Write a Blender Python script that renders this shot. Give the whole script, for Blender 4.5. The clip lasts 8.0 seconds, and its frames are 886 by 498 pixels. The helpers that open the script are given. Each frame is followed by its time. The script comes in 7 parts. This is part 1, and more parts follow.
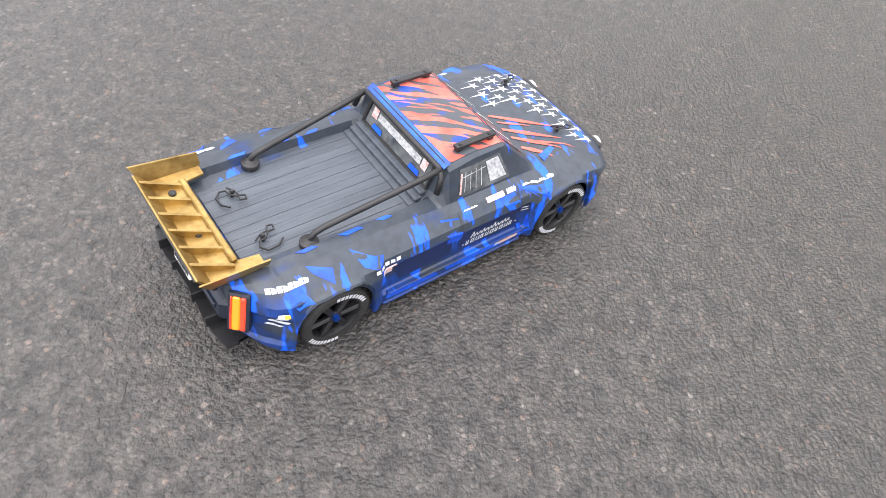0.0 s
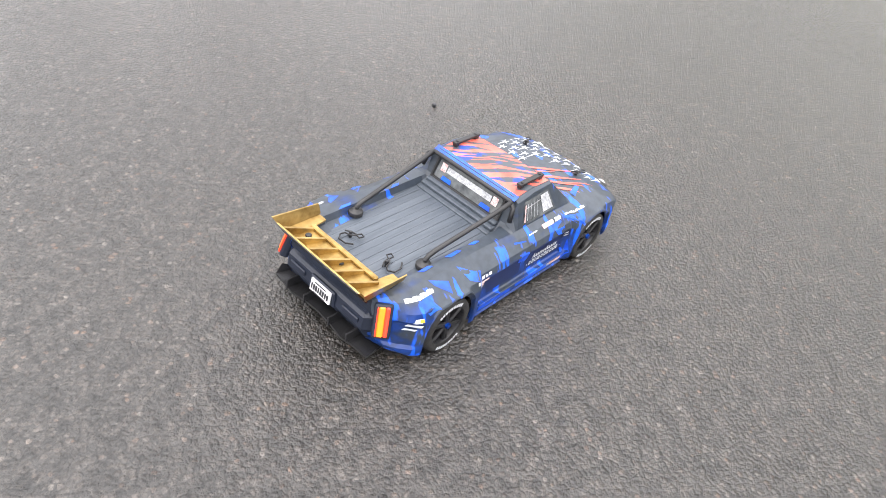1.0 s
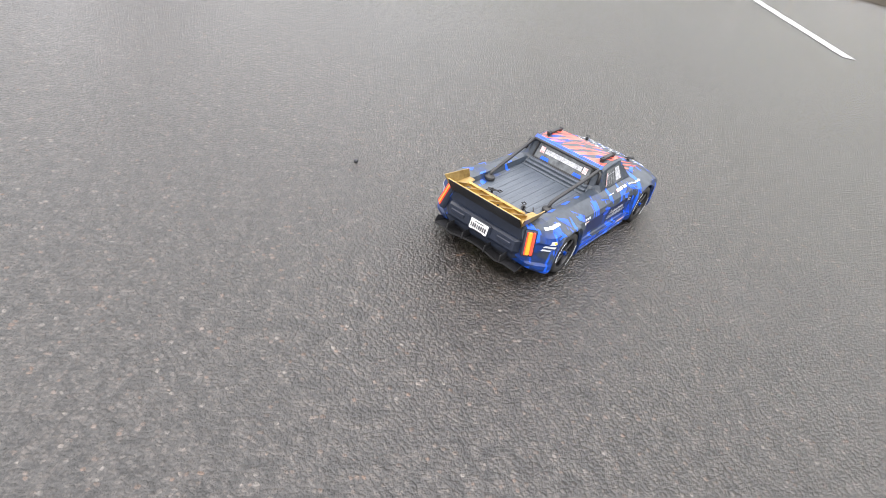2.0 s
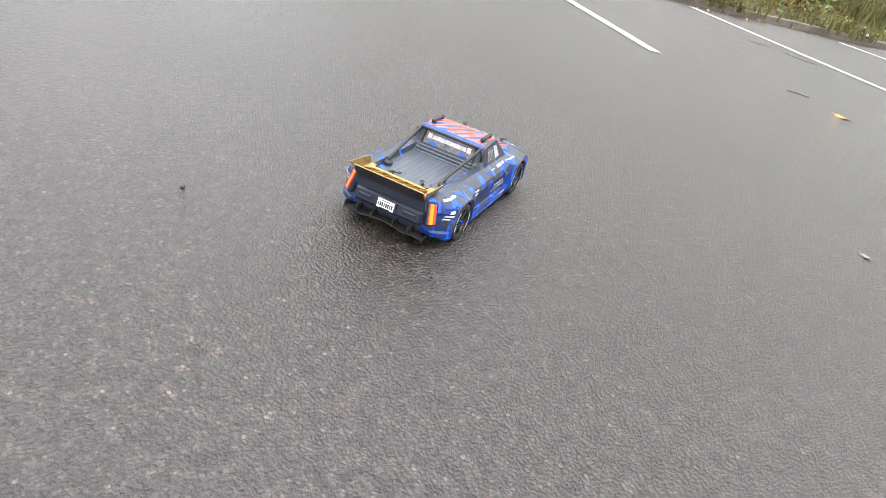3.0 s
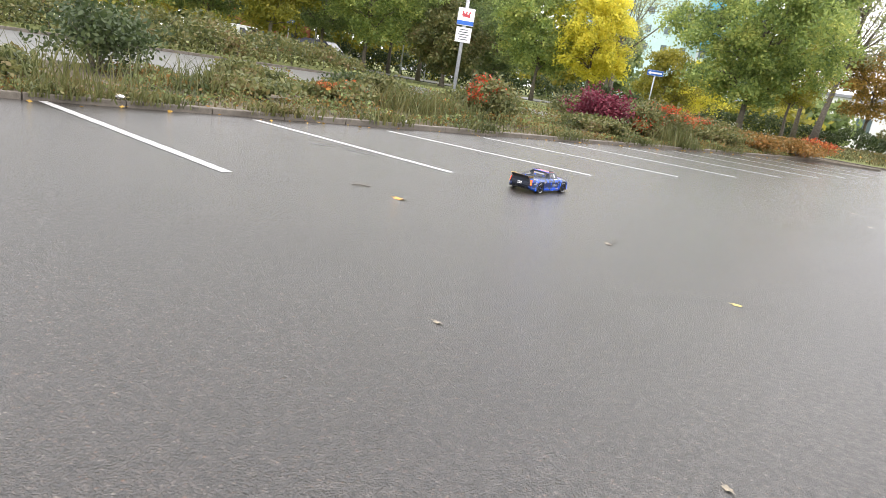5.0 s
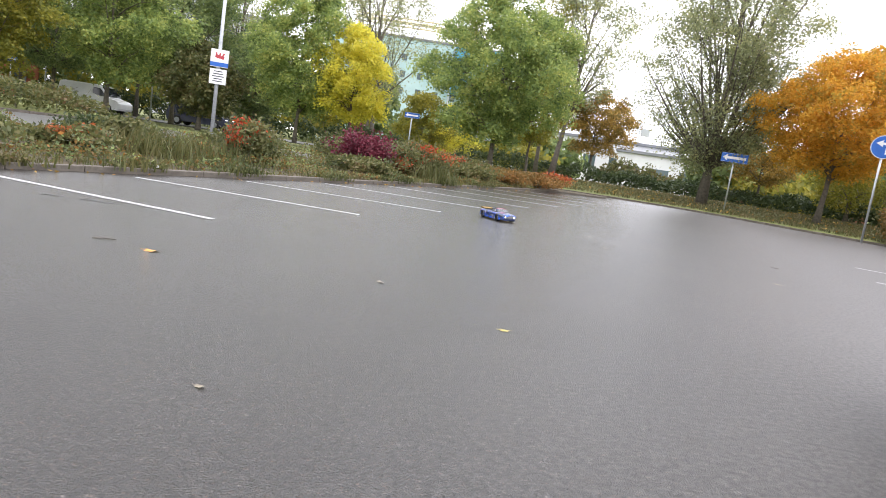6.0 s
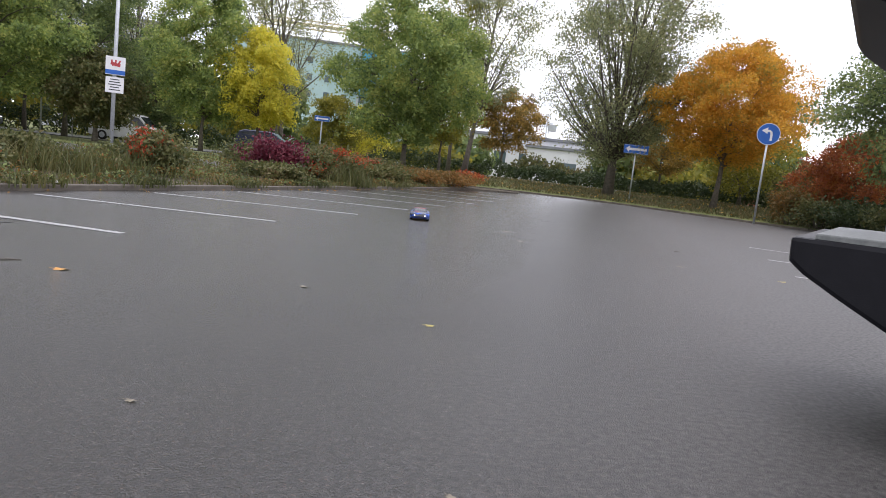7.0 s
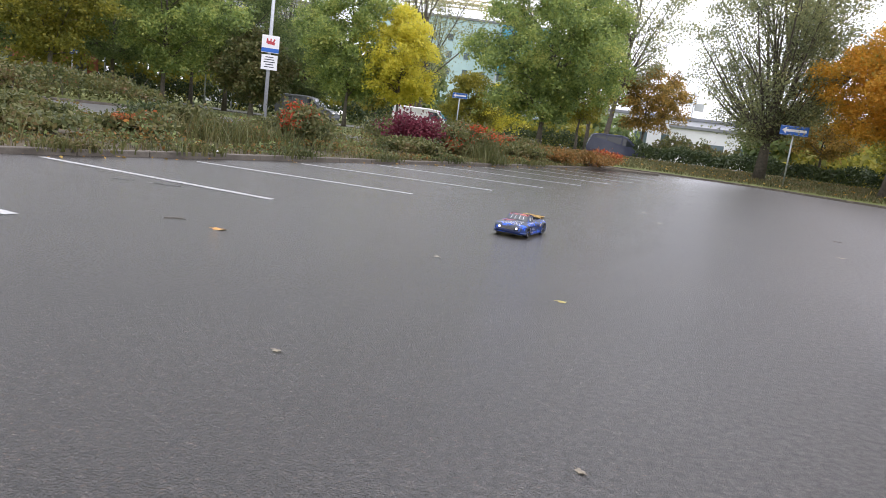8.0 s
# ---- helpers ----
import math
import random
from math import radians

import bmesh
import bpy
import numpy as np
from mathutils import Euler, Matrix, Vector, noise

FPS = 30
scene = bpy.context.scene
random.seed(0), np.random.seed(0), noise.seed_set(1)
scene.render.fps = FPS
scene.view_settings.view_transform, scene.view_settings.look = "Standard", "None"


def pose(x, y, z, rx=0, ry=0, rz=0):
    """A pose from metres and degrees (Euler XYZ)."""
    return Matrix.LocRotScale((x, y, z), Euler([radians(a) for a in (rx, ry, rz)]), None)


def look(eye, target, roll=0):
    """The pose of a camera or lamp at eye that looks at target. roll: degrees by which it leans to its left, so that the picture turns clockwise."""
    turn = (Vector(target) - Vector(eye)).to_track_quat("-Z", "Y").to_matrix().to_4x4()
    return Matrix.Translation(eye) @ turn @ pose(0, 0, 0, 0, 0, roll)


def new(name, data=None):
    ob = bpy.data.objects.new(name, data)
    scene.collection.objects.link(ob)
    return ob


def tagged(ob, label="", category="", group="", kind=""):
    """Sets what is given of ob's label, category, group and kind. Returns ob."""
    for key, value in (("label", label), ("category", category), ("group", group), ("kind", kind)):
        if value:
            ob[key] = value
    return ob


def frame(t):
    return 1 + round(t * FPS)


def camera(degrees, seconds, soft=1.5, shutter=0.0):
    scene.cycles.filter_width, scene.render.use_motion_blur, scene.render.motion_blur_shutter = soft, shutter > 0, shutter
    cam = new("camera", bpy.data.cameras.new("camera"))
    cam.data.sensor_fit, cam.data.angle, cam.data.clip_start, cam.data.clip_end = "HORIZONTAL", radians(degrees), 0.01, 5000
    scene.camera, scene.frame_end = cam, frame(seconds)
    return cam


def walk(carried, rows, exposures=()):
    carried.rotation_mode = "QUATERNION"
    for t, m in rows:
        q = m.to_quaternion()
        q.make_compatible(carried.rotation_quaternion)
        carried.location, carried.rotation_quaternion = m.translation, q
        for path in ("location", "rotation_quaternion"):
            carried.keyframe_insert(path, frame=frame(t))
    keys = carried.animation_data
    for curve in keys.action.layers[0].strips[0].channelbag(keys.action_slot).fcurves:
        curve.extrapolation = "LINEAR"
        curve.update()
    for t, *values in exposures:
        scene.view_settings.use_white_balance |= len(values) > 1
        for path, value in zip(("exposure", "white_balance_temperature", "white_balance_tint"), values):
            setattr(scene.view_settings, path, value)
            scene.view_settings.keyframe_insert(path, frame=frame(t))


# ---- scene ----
cam = camera(66.1, 8.0, soft=0.75, shutter=0.04)
PATH = [
    (0, (0.032, -0.141, 0.780), (-1.274, 0.029, -0.725), 13.46),
    (0.5, (-0.015, -0.122, 0.795), (-1.430, 0.246, -0.570), 14.00),
    (1, (-0.019, -0.101, 0.799), (-1.523, 0.341, -0.444), 13.18),
    (1.2, (-0.016, -0.089, 0.805), (-1.565, 0.437, -0.346), 13.50),
    (2.3, (-0.013, -0.086, 0.803), (-1.568, 0.561, -0.276), 14.41),
    (2.5, (-0.009, -0.082, 0.806), (-1.568, 0.584, -0.256), 13.31),
    (3, (-0.023, -0.043, 0.812), (-1.457, 0.956, -0.160), 15.08),
    (3.5, (-0.020, -0.038, 0.825), (-1.431, 1.041, -0.094), 14.31),
    (4, (-0.006, -0.007, 0.847), (-1.349, 1.257, 0.073), 9.49),
    (4.5, (0.008, 0.053, 0.875), (-1.077, 1.617, 0.261), 8.01),
    (4.7, (0.032, 0.033, 0.940), (-0.943, 1.685, 0.374), 8.82),
    (5.8, (0.056, 0.186, 0.932), (-0.369, 2.113, 0.605), 9.08),
    (6, (0.033, 0.180, 0.927), (-0.218, 2.144, 0.647), 8.68),
    (6.5, (0.024, 0.148, 0.929), (0.140, 2.133, 0.710), 6.87),
    (7, (0.020, 0.070, 0.930), (0.007, 2.055, 0.683), 6.39),
    (7.5, (-0.003, 0.081, 0.910), (-0.130, 2.053, 0.604), 5.91),
    (8, (0.002, 0.080, 0.890), (-0.379, 2.011, 0.537), 7.36),
]
walk(cam, [(t, look(eye, target, roll)) for t, eye, target, roll in PATH],
     exposures=[(0.0, 1.6, 6700, 14), (0.5, 1.75, 6750, 14), (1.2, 1.8, 6750, 13), (2.5, 1.7, 6650, 13), (3.5, 1.8, 6650, 13), (4.5, 1.68, 6700, 14), (5.8, 1.48, 6600, 15), (6.0, 1.36, 6450, 16), (6.5, 0.95, 6350, 17), (7.0, 0.6, 6300, 18), (7.5, 0.55, 6300, 18), (8.0, 0.92, 6300, 18)])

# ---- sky and sun: a bright overcast day ----
world = bpy.data.worlds.new("overcast_sky")
scene.world = world
world.use_nodes = True
wn, wl = world.node_tree.nodes, world.node_tree.links
wn.clear()


def wnode(kind, **kw):
    n = wn.new(kind)
    for k, v in kw.items():
        n.inputs[k].default_value = v
    return n


sky = wn.new("ShaderNodeTexSky")
sky.sky_type, sky.sun_disc, sky.sun_elevation, sky.sun_rotation = "NISHITA", False, radians(73), radians(164)
wcoord = wn.new("ShaderNodeTexCoord")
wmap = wn.new("ShaderNodeMapping")
wmap.inputs["Scale"].default_value = (1.0, 1.0, 3.2)
wl.new(wcoord.outputs["Generated"], wmap.inputs["Vector"])
cloud = wnode("ShaderNodeTexNoise", Scale=2.6, Detail=7.0, Roughness=0.55)
wl.new(wmap.outputs["Vector"], cloud.inputs["Vector"])
cramp = wn.new("ShaderNodeValToRGB")
cramp.color_ramp.elements[0].position, cramp.color_ramp.elements[0].color = 0.36, (0.62, 0.65, 0.70, 1)
cramp.color_ramp.elements[1].position, cramp.color_ramp.elements[1].color = 0.62, (0.95, 0.96, 0.97, 1)
wl.new(cloud.outputs["Fac"], cramp.inputs["Fac"])
# the cloud is somewhat brighter overhead than at the horizon
sep = wn.new("ShaderNodeSeparateXYZ")
wl.new(wcoord.outputs["Generated"], sep.inputs["Vector"])
lift = wn.new("ShaderNodeMapRange")
for k, v in (("From Min", 0.0), ("From Max", 1.0), ("To Min", 1.12), ("To Max", 1.38)):
    lift.inputs[k].default_value = v
wl.new(sep.outputs["Z"], lift.inputs["Value"])
cloudbg = wn.new("ShaderNodeBackground")
wl.new(cramp.outputs["Color"], cloudbg.inputs["Color"])
# and brighter towards +x +y, added to lift the ground on that side
side = wn.new("ShaderNodeVectorMath")
side.operation = "DOT_PRODUCT"
side.inputs[1].default_value = (0.70, 0.71, 0.0)
wl.new(wcoord.outputs["Generated"], side.inputs[0])
bias = wnode("ShaderNodeMath")
bias.operation = "MULTIPLY_ADD"
bias.inputs[1].default_value, bias.inputs[2].default_value = 0.32, 1.0
wl.new(side.outputs["Value"], bias.inputs[0])
both = wnode("ShaderNodeMath")
both.operation = "MULTIPLY"
wl.new(lift.outputs["Result"], both.inputs[0])
wl.new(bias.outputs[0], both.inputs[1])
wl.new(both.outputs[0], cloudbg.inputs["Strength"])
skybg = wn.new("ShaderNodeBackground")
skybg.inputs["Strength"].default_value = 0.1
wl.new(sky.outputs["Color"], skybg.inputs["Color"])
wmix = wnode("ShaderNodeMixShader", Fac=0.88)
wl.new(skybg.outputs[0], wmix.inputs[1])
wl.new(cloudbg.outputs[0], wmix.inputs[2])
wout = wn.new("ShaderNodeOutputWorld")
wl.new(wmix.outputs[0], wout.inputs["Surface"])

sun = new("sun", bpy.data.lights.new("sun", "SUN"))
sun.data.energy, sun.data.angle, sun.data.color = 0.9, radians(60), (1.0, 0.97, 0.92)
sun.matrix_world = look((4, -14, 50), (0, 0, 0))


# ---- materials ----
def mat(name, color=(0.5, 0.5, 0.5), rough=0.6, metal=0.0, spec=0.5):
    m = bpy.data.materials.new(name)
    m.use_nodes = True
    b = m.node_tree.nodes["Principled BSDF"]
    b.inputs["Base Color"].default_value = (*color, 1)
    b.inputs["Roughness"].default_value = rough
    b.inputs["Metallic"].default_value = metal
    b.inputs["Specular IOR Level"].default_value = spec
    return m


def nodes(m):
    nt = m.node_tree
    return nt.nodes, nt.links, nt.nodes["Principled BSDF"]


def add(n, kind, **kw):
    k = n.new(kind)
    for a, v in kw.items():
        k.inputs[a.replace("_", " ")].default_value = v
    return k


def ramp(n, stops):
    r = n.new("ShaderNodeValToRGB")
    e = r.color_ramp.elements
    while len(e) < len(stops):
        e.new(0.5)
    for el, (p, c) in zip(e, stops):
        el.position, el.color = p, (*c, 1) if len(c) == 3 else c
    return r


def mottled(name, c1, c2, scale=8.0, rough=0.7, bump=0.2, fine=60.0, metal=0.0, spec=0.5):
    """Two-scale variation between two colours, with a fine bump."""
    m = mat(name, c1, rough, metal, spec)
    n, l, b = nodes(m)
    tc = n.new("ShaderNodeTexCoord")
    a = add(n, "ShaderNodeTexNoise", Scale=scale, Detail=6.0, Roughness=0.6)
    f = add(n, "ShaderNodeTexNoise", Scale=fine, Detail=3.0)
    l.new(tc.outputs["Object"], a.inputs["Vector"])
    l.new(tc.outputs["Object"], f.inputs["Vector"])
    mx = add(n, "ShaderNodeMath")
    mx.operation = "MULTIPLY_ADD"
    mx.inputs[1].default_value = 0.35
    l.new(f.outputs["Fac"], mx.inputs[0])
    l.new(a.outputs["Fac"], mx.inputs[2])
    r = ramp(n, [(0.42, c1), (0.85, c2)])
    l.new(mx.outputs[0], r.inputs["Fac"])
    l.new(r.outputs["Color"], b.inputs["Base Color"])
    if bump:
        bp = add(n, "ShaderNodeBump", Strength=bump, Distance=0.01)
        l.new(f.outputs["Fac"], bp.inputs["Height"])
        l.new(bp.outputs["Normal"], b.inputs["Normal"])
    return m


def asphalt_material():
    """Wet asphalt: stones of 6 to 10 mm in dark binder, with damp and drier patches."""
    m = mat("wet_asphalt", (0.07, 0.07, 0.07), 0.35)
    n, l, b = nodes(m)
    tc = n.new("ShaderNodeTexCoord")
    warp = add(n, "ShaderNodeTexNoise", Scale=45.0, Detail=2.0)
    l.new(tc.outputs["Object"], warp.inputs["Vector"])
    shift = add(n, "ShaderNodeVectorMath")
    shift.operation = "MULTIPLY_ADD"
    shift.inputs[1].default_value = (0.006, 0.006, 0.006)
    l.new(warp.outputs["Color"], shift.inputs[0])
    l.new(tc.outputs["Object"], shift.inputs[2])
    stones = add(n, "ShaderNodeTexVoronoi", Scale=125.0)
    grit = add(n, "ShaderNodeTexVoronoi", Scale=290.0)
    l.new(shift.outputs[0], stones.inputs["Vector"])
    l.new(shift.outputs[0], grit.inputs["Vector"])
    # one random value a stone gives its colour
    rnd = n.new("ShaderNodeSeparateColor")
    l.new(stones.outputs["Color"], rnd.inputs[0])
    tone = ramp(n, [(0.0, (0.008, 0.007, 0.0062)), (0.40, (0.020, 0.0170, 0.0150)), (0.75, (0.044, 0.037, 0.032)),
                    (0.93, (0.060, 0.053, 0.048)), (0.96, (0.085, 0.050, 0.032)), (0.99, (0.115, 0.106, 0.095))])
    l.new(rnd.outputs[0], tone.inputs["Fac"])
    rnd2 = n.new("ShaderNodeSeparateColor")
    l.new(grit.outputs["Color"], rnd2.inputs[0])
    tone2 = ramp(n, [(0.0, (0.006, 0.0054, 0.005)), (0.7, (0.018, 0.016, 0.0143)), (1.0, (0.048, 0.042, 0.037))])
    l.new(rnd2.outputs[1], tone2.inputs["Fac"])
    edge = ramp(n, [(0.42, (1, 1, 1)), (0.62, (0, 0, 0))])
    l.new(stones.outputs["Distance"], edge.inputs["Fac"])
    mixc = n.new("ShaderNodeMix")
    mixc.data_type = "RGBA"
    l.new(edge.outputs["Color"], mixc.inputs[0])
    l.new(tone2.outputs["Color"], mixc.inputs[6])
    l.new(tone.outputs["Color"], mixc.inputs[7])
    # broad stains
    big = add(n, "ShaderNodeTexNoise", Scale=0.55, Detail=5.0, Roughness=0.6)
    l.new(tc.outputs["Object"], big.inputs["Vector"])
    stain = ramp(n, [(0.32, (0.72, 0.72, 0.74)), (0.68, (1.12, 1.10, 1.08))])
    l.new(big.outputs["Fac"], stain.inputs["Fac"])
    coarse = add(n, "ShaderNodeTexNoise", Scale=34.0, Detail=9.0, Roughness=0.85)
    l.new(tc.outputs["Object"], coarse.inputs["Vector"])
    grain = ramp(n, [(0.42, (0.25, 0.25, 0.255)), (0.58, (2.0, 1.95, 1.92))])
    l.new(coarse.outputs["Fac"], grain.inputs["Fac"])
    mul0 = n.new("ShaderNodeMix")
    mul0.data_type, mul0.blend_type = "RGBA", "MULTIPLY"
    mul0.inputs[0].default_value = 1.0
    l.new(mixc.outputs[2], mul0.inputs[6])
    l.new(grain.outputs["Color"], mul0.inputs[7])
    mul = n.new("ShaderNodeMix")
    mul.data_type, mul.blend_type = "RGBA", "MULTIPLY"
    mul.inputs[0].default_value = 1.0
    l.new(mul0.outputs[2], mul.inputs[6])
    l.new(stain.outputs["Color"], mul.inputs[7])
    # the water has drained from one side of the lot: wet towards the bays, drier beside the parked car
    xyz = n.new("ShaderNodeSeparateXYZ")
    l.new(tc.outputs["Object"], xyz.inputs["Vector"])
    across = add(n, "ShaderNodeMath")
    across.operation = "MULTIPLY_ADD"
    across.inputs[1].default_value = -0.16
    l.new(xyz.outputs["Y"], across.inputs[0])
    l.new(xyz.outputs["X"], across.inputs[2])
    uneven = add(n, "ShaderNodeMath")
    uneven.operation = "MULTIPLY_ADD"
    uneven.inputs[1].default_value = 0.9
    l.new(big.outputs["Fac"], uneven.inputs[0])
    l.new(across.outputs[0], uneven.inputs[2])
    dry = n.new("ShaderNodeMapRange")
    for k, v in (("From Min", -0.6), ("From Max", 3.0), ("To Min", 0.0), ("To Max", 1.0)):
        dry.inputs[k].default_value = v
    l.new(uneven.outputs[0], dry.inputs["Value"])

    def drier(a, c, socket):
        r = n.new("ShaderNodeMapRange")
        r.inputs["To Min"].default_value, r.inputs["To Max"].default_value = a, c
        l.new(dry.outputs["Result"], r.inputs["Value"])
        l.new(r.outputs["Result"], socket)
        return r

    dim = add(n, "ShaderNodeVectorMath")
    dim.operation = "SCALE"
    dim.inputs["Scale"].default_value = 0.74
    l.new(mul.outputs[2], dim.inputs[0])
    dusty = ramp(n, [(0.40, (0.040, 0.039, 0.038)), (0.50, (0.125, 0.121, 0.117)), (0.60, (0.220, 0.214, 0.206))])
    l.new(coarse.outputs["Fac"], dusty.inputs["Fac"])
    pale = n.new("ShaderNodeMix")
    pale.data_type = "RGBA"
    l.new(dim.outputs[0], pale.inputs[6])
    l.new(dusty.outputs["Color"], pale.inputs[7])
    drier(0.0, 0.75, pale.inputs[0])
    l.new(pale.outputs[2], b.inputs["Base Color"])
    drier(0.30, 0.60, b.inputs["Roughness"])
    drier(0.25, 0.45, b.inputs["Specular IOR Level"])
    drier(0.13, 0.25, b.inputs["Coat Roughness"])
    # relief: rounded stones and grit
    inv = add(n, "ShaderNodeMath")
    inv.operation = "MULTIPLY_ADD"
    inv.inputs[1].default_value = -0.5
    l.new(grit.outputs["Distance"], inv.inputs[0])
    neg = add(n, "ShaderNodeMath")
    neg.operation = "MULTIPLY"
    neg.inputs[1].default_value = -1.0
    l.new(stones.outputs["Distance"], neg.inputs[0])
    l.new(neg.outputs[0], inv.inputs[2])
    wavy = add(n, "ShaderNodeMath")
    wavy.operation = "MULTIPLY_ADD"
    wavy.inputs[1].default_value = 0.9
    l.new(coarse.outputs["Fac"], wavy.inputs[0])
    l.new(inv.outputs[0], wavy.inputs[2])
    bp = add(n, "ShaderNodeBump", Strength=0.42, Distance=0.004)
    l.new(wavy.outputs[0], bp.inputs["Height"])
    l.new(bp.outputs["Normal"], b.inputs["Normal"])
    # the film of water on top
    film = add(n, "ShaderNodeBump", Strength=0.36, Distance=0.004)
    drier(0.72, 0.70, film.inputs["Strength"])
    drier(0.70, 0.9, bp.inputs["Strength"])
    l.new(wavy.outputs[0], film.inputs["Height"])
    patchy = add(n, "ShaderNodeTexNoise", Scale=95.0, Detail=4.0, Roughness=0.7)
    l.new(tc.outputs["Object"], patchy.inputs["Vector"])
    cover = ramp(n, [(0.38, (0.6, 0.6, 0.6)), (0.52, (1, 1, 1))])
    l.new(patchy.outputs["Fac"], cover.inputs["Fac"])
    thin = add(n, "ShaderNodeMath")
    thin.operation = "MULTIPLY"
    l.new(cover.outputs["Color"], thin.inputs[0])
    drier(1.0, 0.12, thin.inputs[1])
    l.new(thin.outputs[0], b.inputs["Coat Weight"])
    b.inputs["Coat IOR"].default_value = 1.5
    l.new(film.outputs["Normal"], b.inputs["Coat Normal"])
    return m


def paint_material():
    m = mat("worn_white_paint", (0.7, 0.7, 0.68), 0.45)
    n, l, b = nodes(m)
    tc = n.new("ShaderNodeTexCoord")
    a = add(n, "ShaderNodeTexNoise", Scale=28.0, Detail=8.0, Roughness=0.75)
    l.new(tc.outputs["Object"], a.inputs["Vector"])
    r = ramp(n, [(0.37, (0.06, 0.06, 0.058)), (0.48, (0.34, 0.34, 0.33)), (0.70, (0.56, 0.56, 0.54))])
    l.new(a.outputs["Fac"], r.inputs["Fac"])
    l.new(r.outputs["Color"], b.inputs["Base Color"])
    bp = add(n, "ShaderNodeBump", Strength=0.3, Distance=0.003)
    l.new(a.outputs["Fac"], bp.inputs["Height"])
    l.new(bp.outputs["Normal"], b.inputs["Normal"])
    return m


def leaf_material(name, cols, trans=0.35, rough=0.5):
    """Leaves that differ one from the next, and let some light through."""
    cols = [(r, g, b * 1.2 + 0.004) for r, g, b in cols]
    m = mat(name, cols[0], rough, spec=0.35)
    n, l, b = nodes(m)
    g = n.new("ShaderNodeNewGeometry")
    stops = [(i / max(1, len(cols) - 1), c) for i, c in enumerate(cols)]
    r = ramp(n, stops)
    tc = n.new("ShaderNodeTexCoord")
    cl = add(n, "ShaderNodeTexNoise", Scale=0.9, Detail=2.0)
    l.new(tc.outputs["Object"], cl.inputs["Vector"])
    mx = add(n, "ShaderNodeMath")
    mx.operation = "MULTIPLY_ADD"
    mx.inputs[1].default_value = 0.6
    l.new(g.outputs["Random Per Island"], mx.inputs[0])
    sub = add(n, "ShaderNodeMath")
    sub.operation = "MULTIPLY_ADD"
    sub.inputs[1].default_value, sub.inputs[2].default_value = 1.4, -0.5
    l.new(cl.outputs["Fac"], sub.inputs[0])
    l.new(sub.outputs[0], mx.inputs[2])
    l.new(mx.outputs[0], r.inputs["Fac"])
    l.new(r.outputs["Color"], b.inputs["Base Color"])
    tr = n.new("ShaderNodeBsdfTranslucent")
    l.new(r.outputs["Color"], tr.inputs["Color"])
    ms = add(n, "ShaderNodeMixShader", Fac=trans)
    l.new(b.outputs[0], ms.inputs[1])
    l.new(tr.outputs[0], ms.inputs[2])
    out = n["Material Output"]
    l.new(ms.outputs[0], out.inputs["Surface"])
    return m


def glow(name, color, strength):
    m = mat(name, color, 0.3)
    b = m.node_tree.nodes["Principled BSDF"]
    b.inputs["Emission Color"].default_value = (*color, 1)
    b.inputs["Emission Strength"].default_value = strength
    return m


M_ASPHALT = asphalt_material()
M_PAINT = paint_material()
M_KERB = mottled("kerb_concrete", (0.055, 0.046, 0.036), (0.15, 0.13, 0.105), 6.0, 0.75, 0.5, 90.0)
M_SOIL = mottled("soil_litter", (0.035, 0.026, 0.016), (0.10, 0.08, 0.045), 5.0, 0.9, 0.6, 40.0)
M_LAWN = mottled("damp_lawn", (0.06, 0.09, 0.022), (0.17, 0.18, 0.045), 1.6, 0.85, 0.8, 30.0)
M_PATH = mottled("pale_footpath", (0.34, 0.33, 0.31), (0.5, 0.49, 0.46), 2.0, 0.7, 0.2, 40.0)
M_ROAD = mottled("road_asphalt", (0.06, 0.06, 0.062), (0.12, 0.118, 0.115), 1.2, 0.33, 0.3, 120.0)
M_BARK = mottled("grey_bark", (0.06, 0.05, 0.038), (0.16, 0.14, 0.11), 9.0, 0.85, 0.8, 40.0)
M_STEEL = mottled("galvanised_steel", (0.42, 0.44, 0.46), (0.58, 0.60, 0.62), 12.0, 0.45, 0.05, 90.0, 0.6)
M_BLUE = mottled("sign_blue", (0.012, 0.10, 0.42), (0.02, 0.13, 0.5), 4.0, 0.4, 0.0)
M_WHITE = mottled("sign_white", (0.72, 0.72, 0.72), (0.82, 0.82, 0.82), 4.0, 0.4, 0.0)
M_INK = mat("print_ink", (0.03, 0.03, 0.035), 0.5)
M_RED = mat("print_red", (0.45, 0.05, 0.06), 0.5)


# ---- mesh helpers ----
def link(name, bm, material, parent=None, label="", smooth=False):
    me = bpy.data.meshes.new(name)
    bm.normal_update()
    bm.to_mesh(me)
    bm.free()
    for mm in material if isinstance(material, (list, tuple)) else [material]:
        me.materials.append(mm)
    if smooth:
        me.polygons.foreach_set("use_smooth", [True] * len(me.polygons))
    ob = new(name, me)
    ob.parent = parent
    return tagged(ob, label)


def part(name, bm, material, parent, label="", smooth=False):
    return link(name, bm, material, parent, label, smooth)


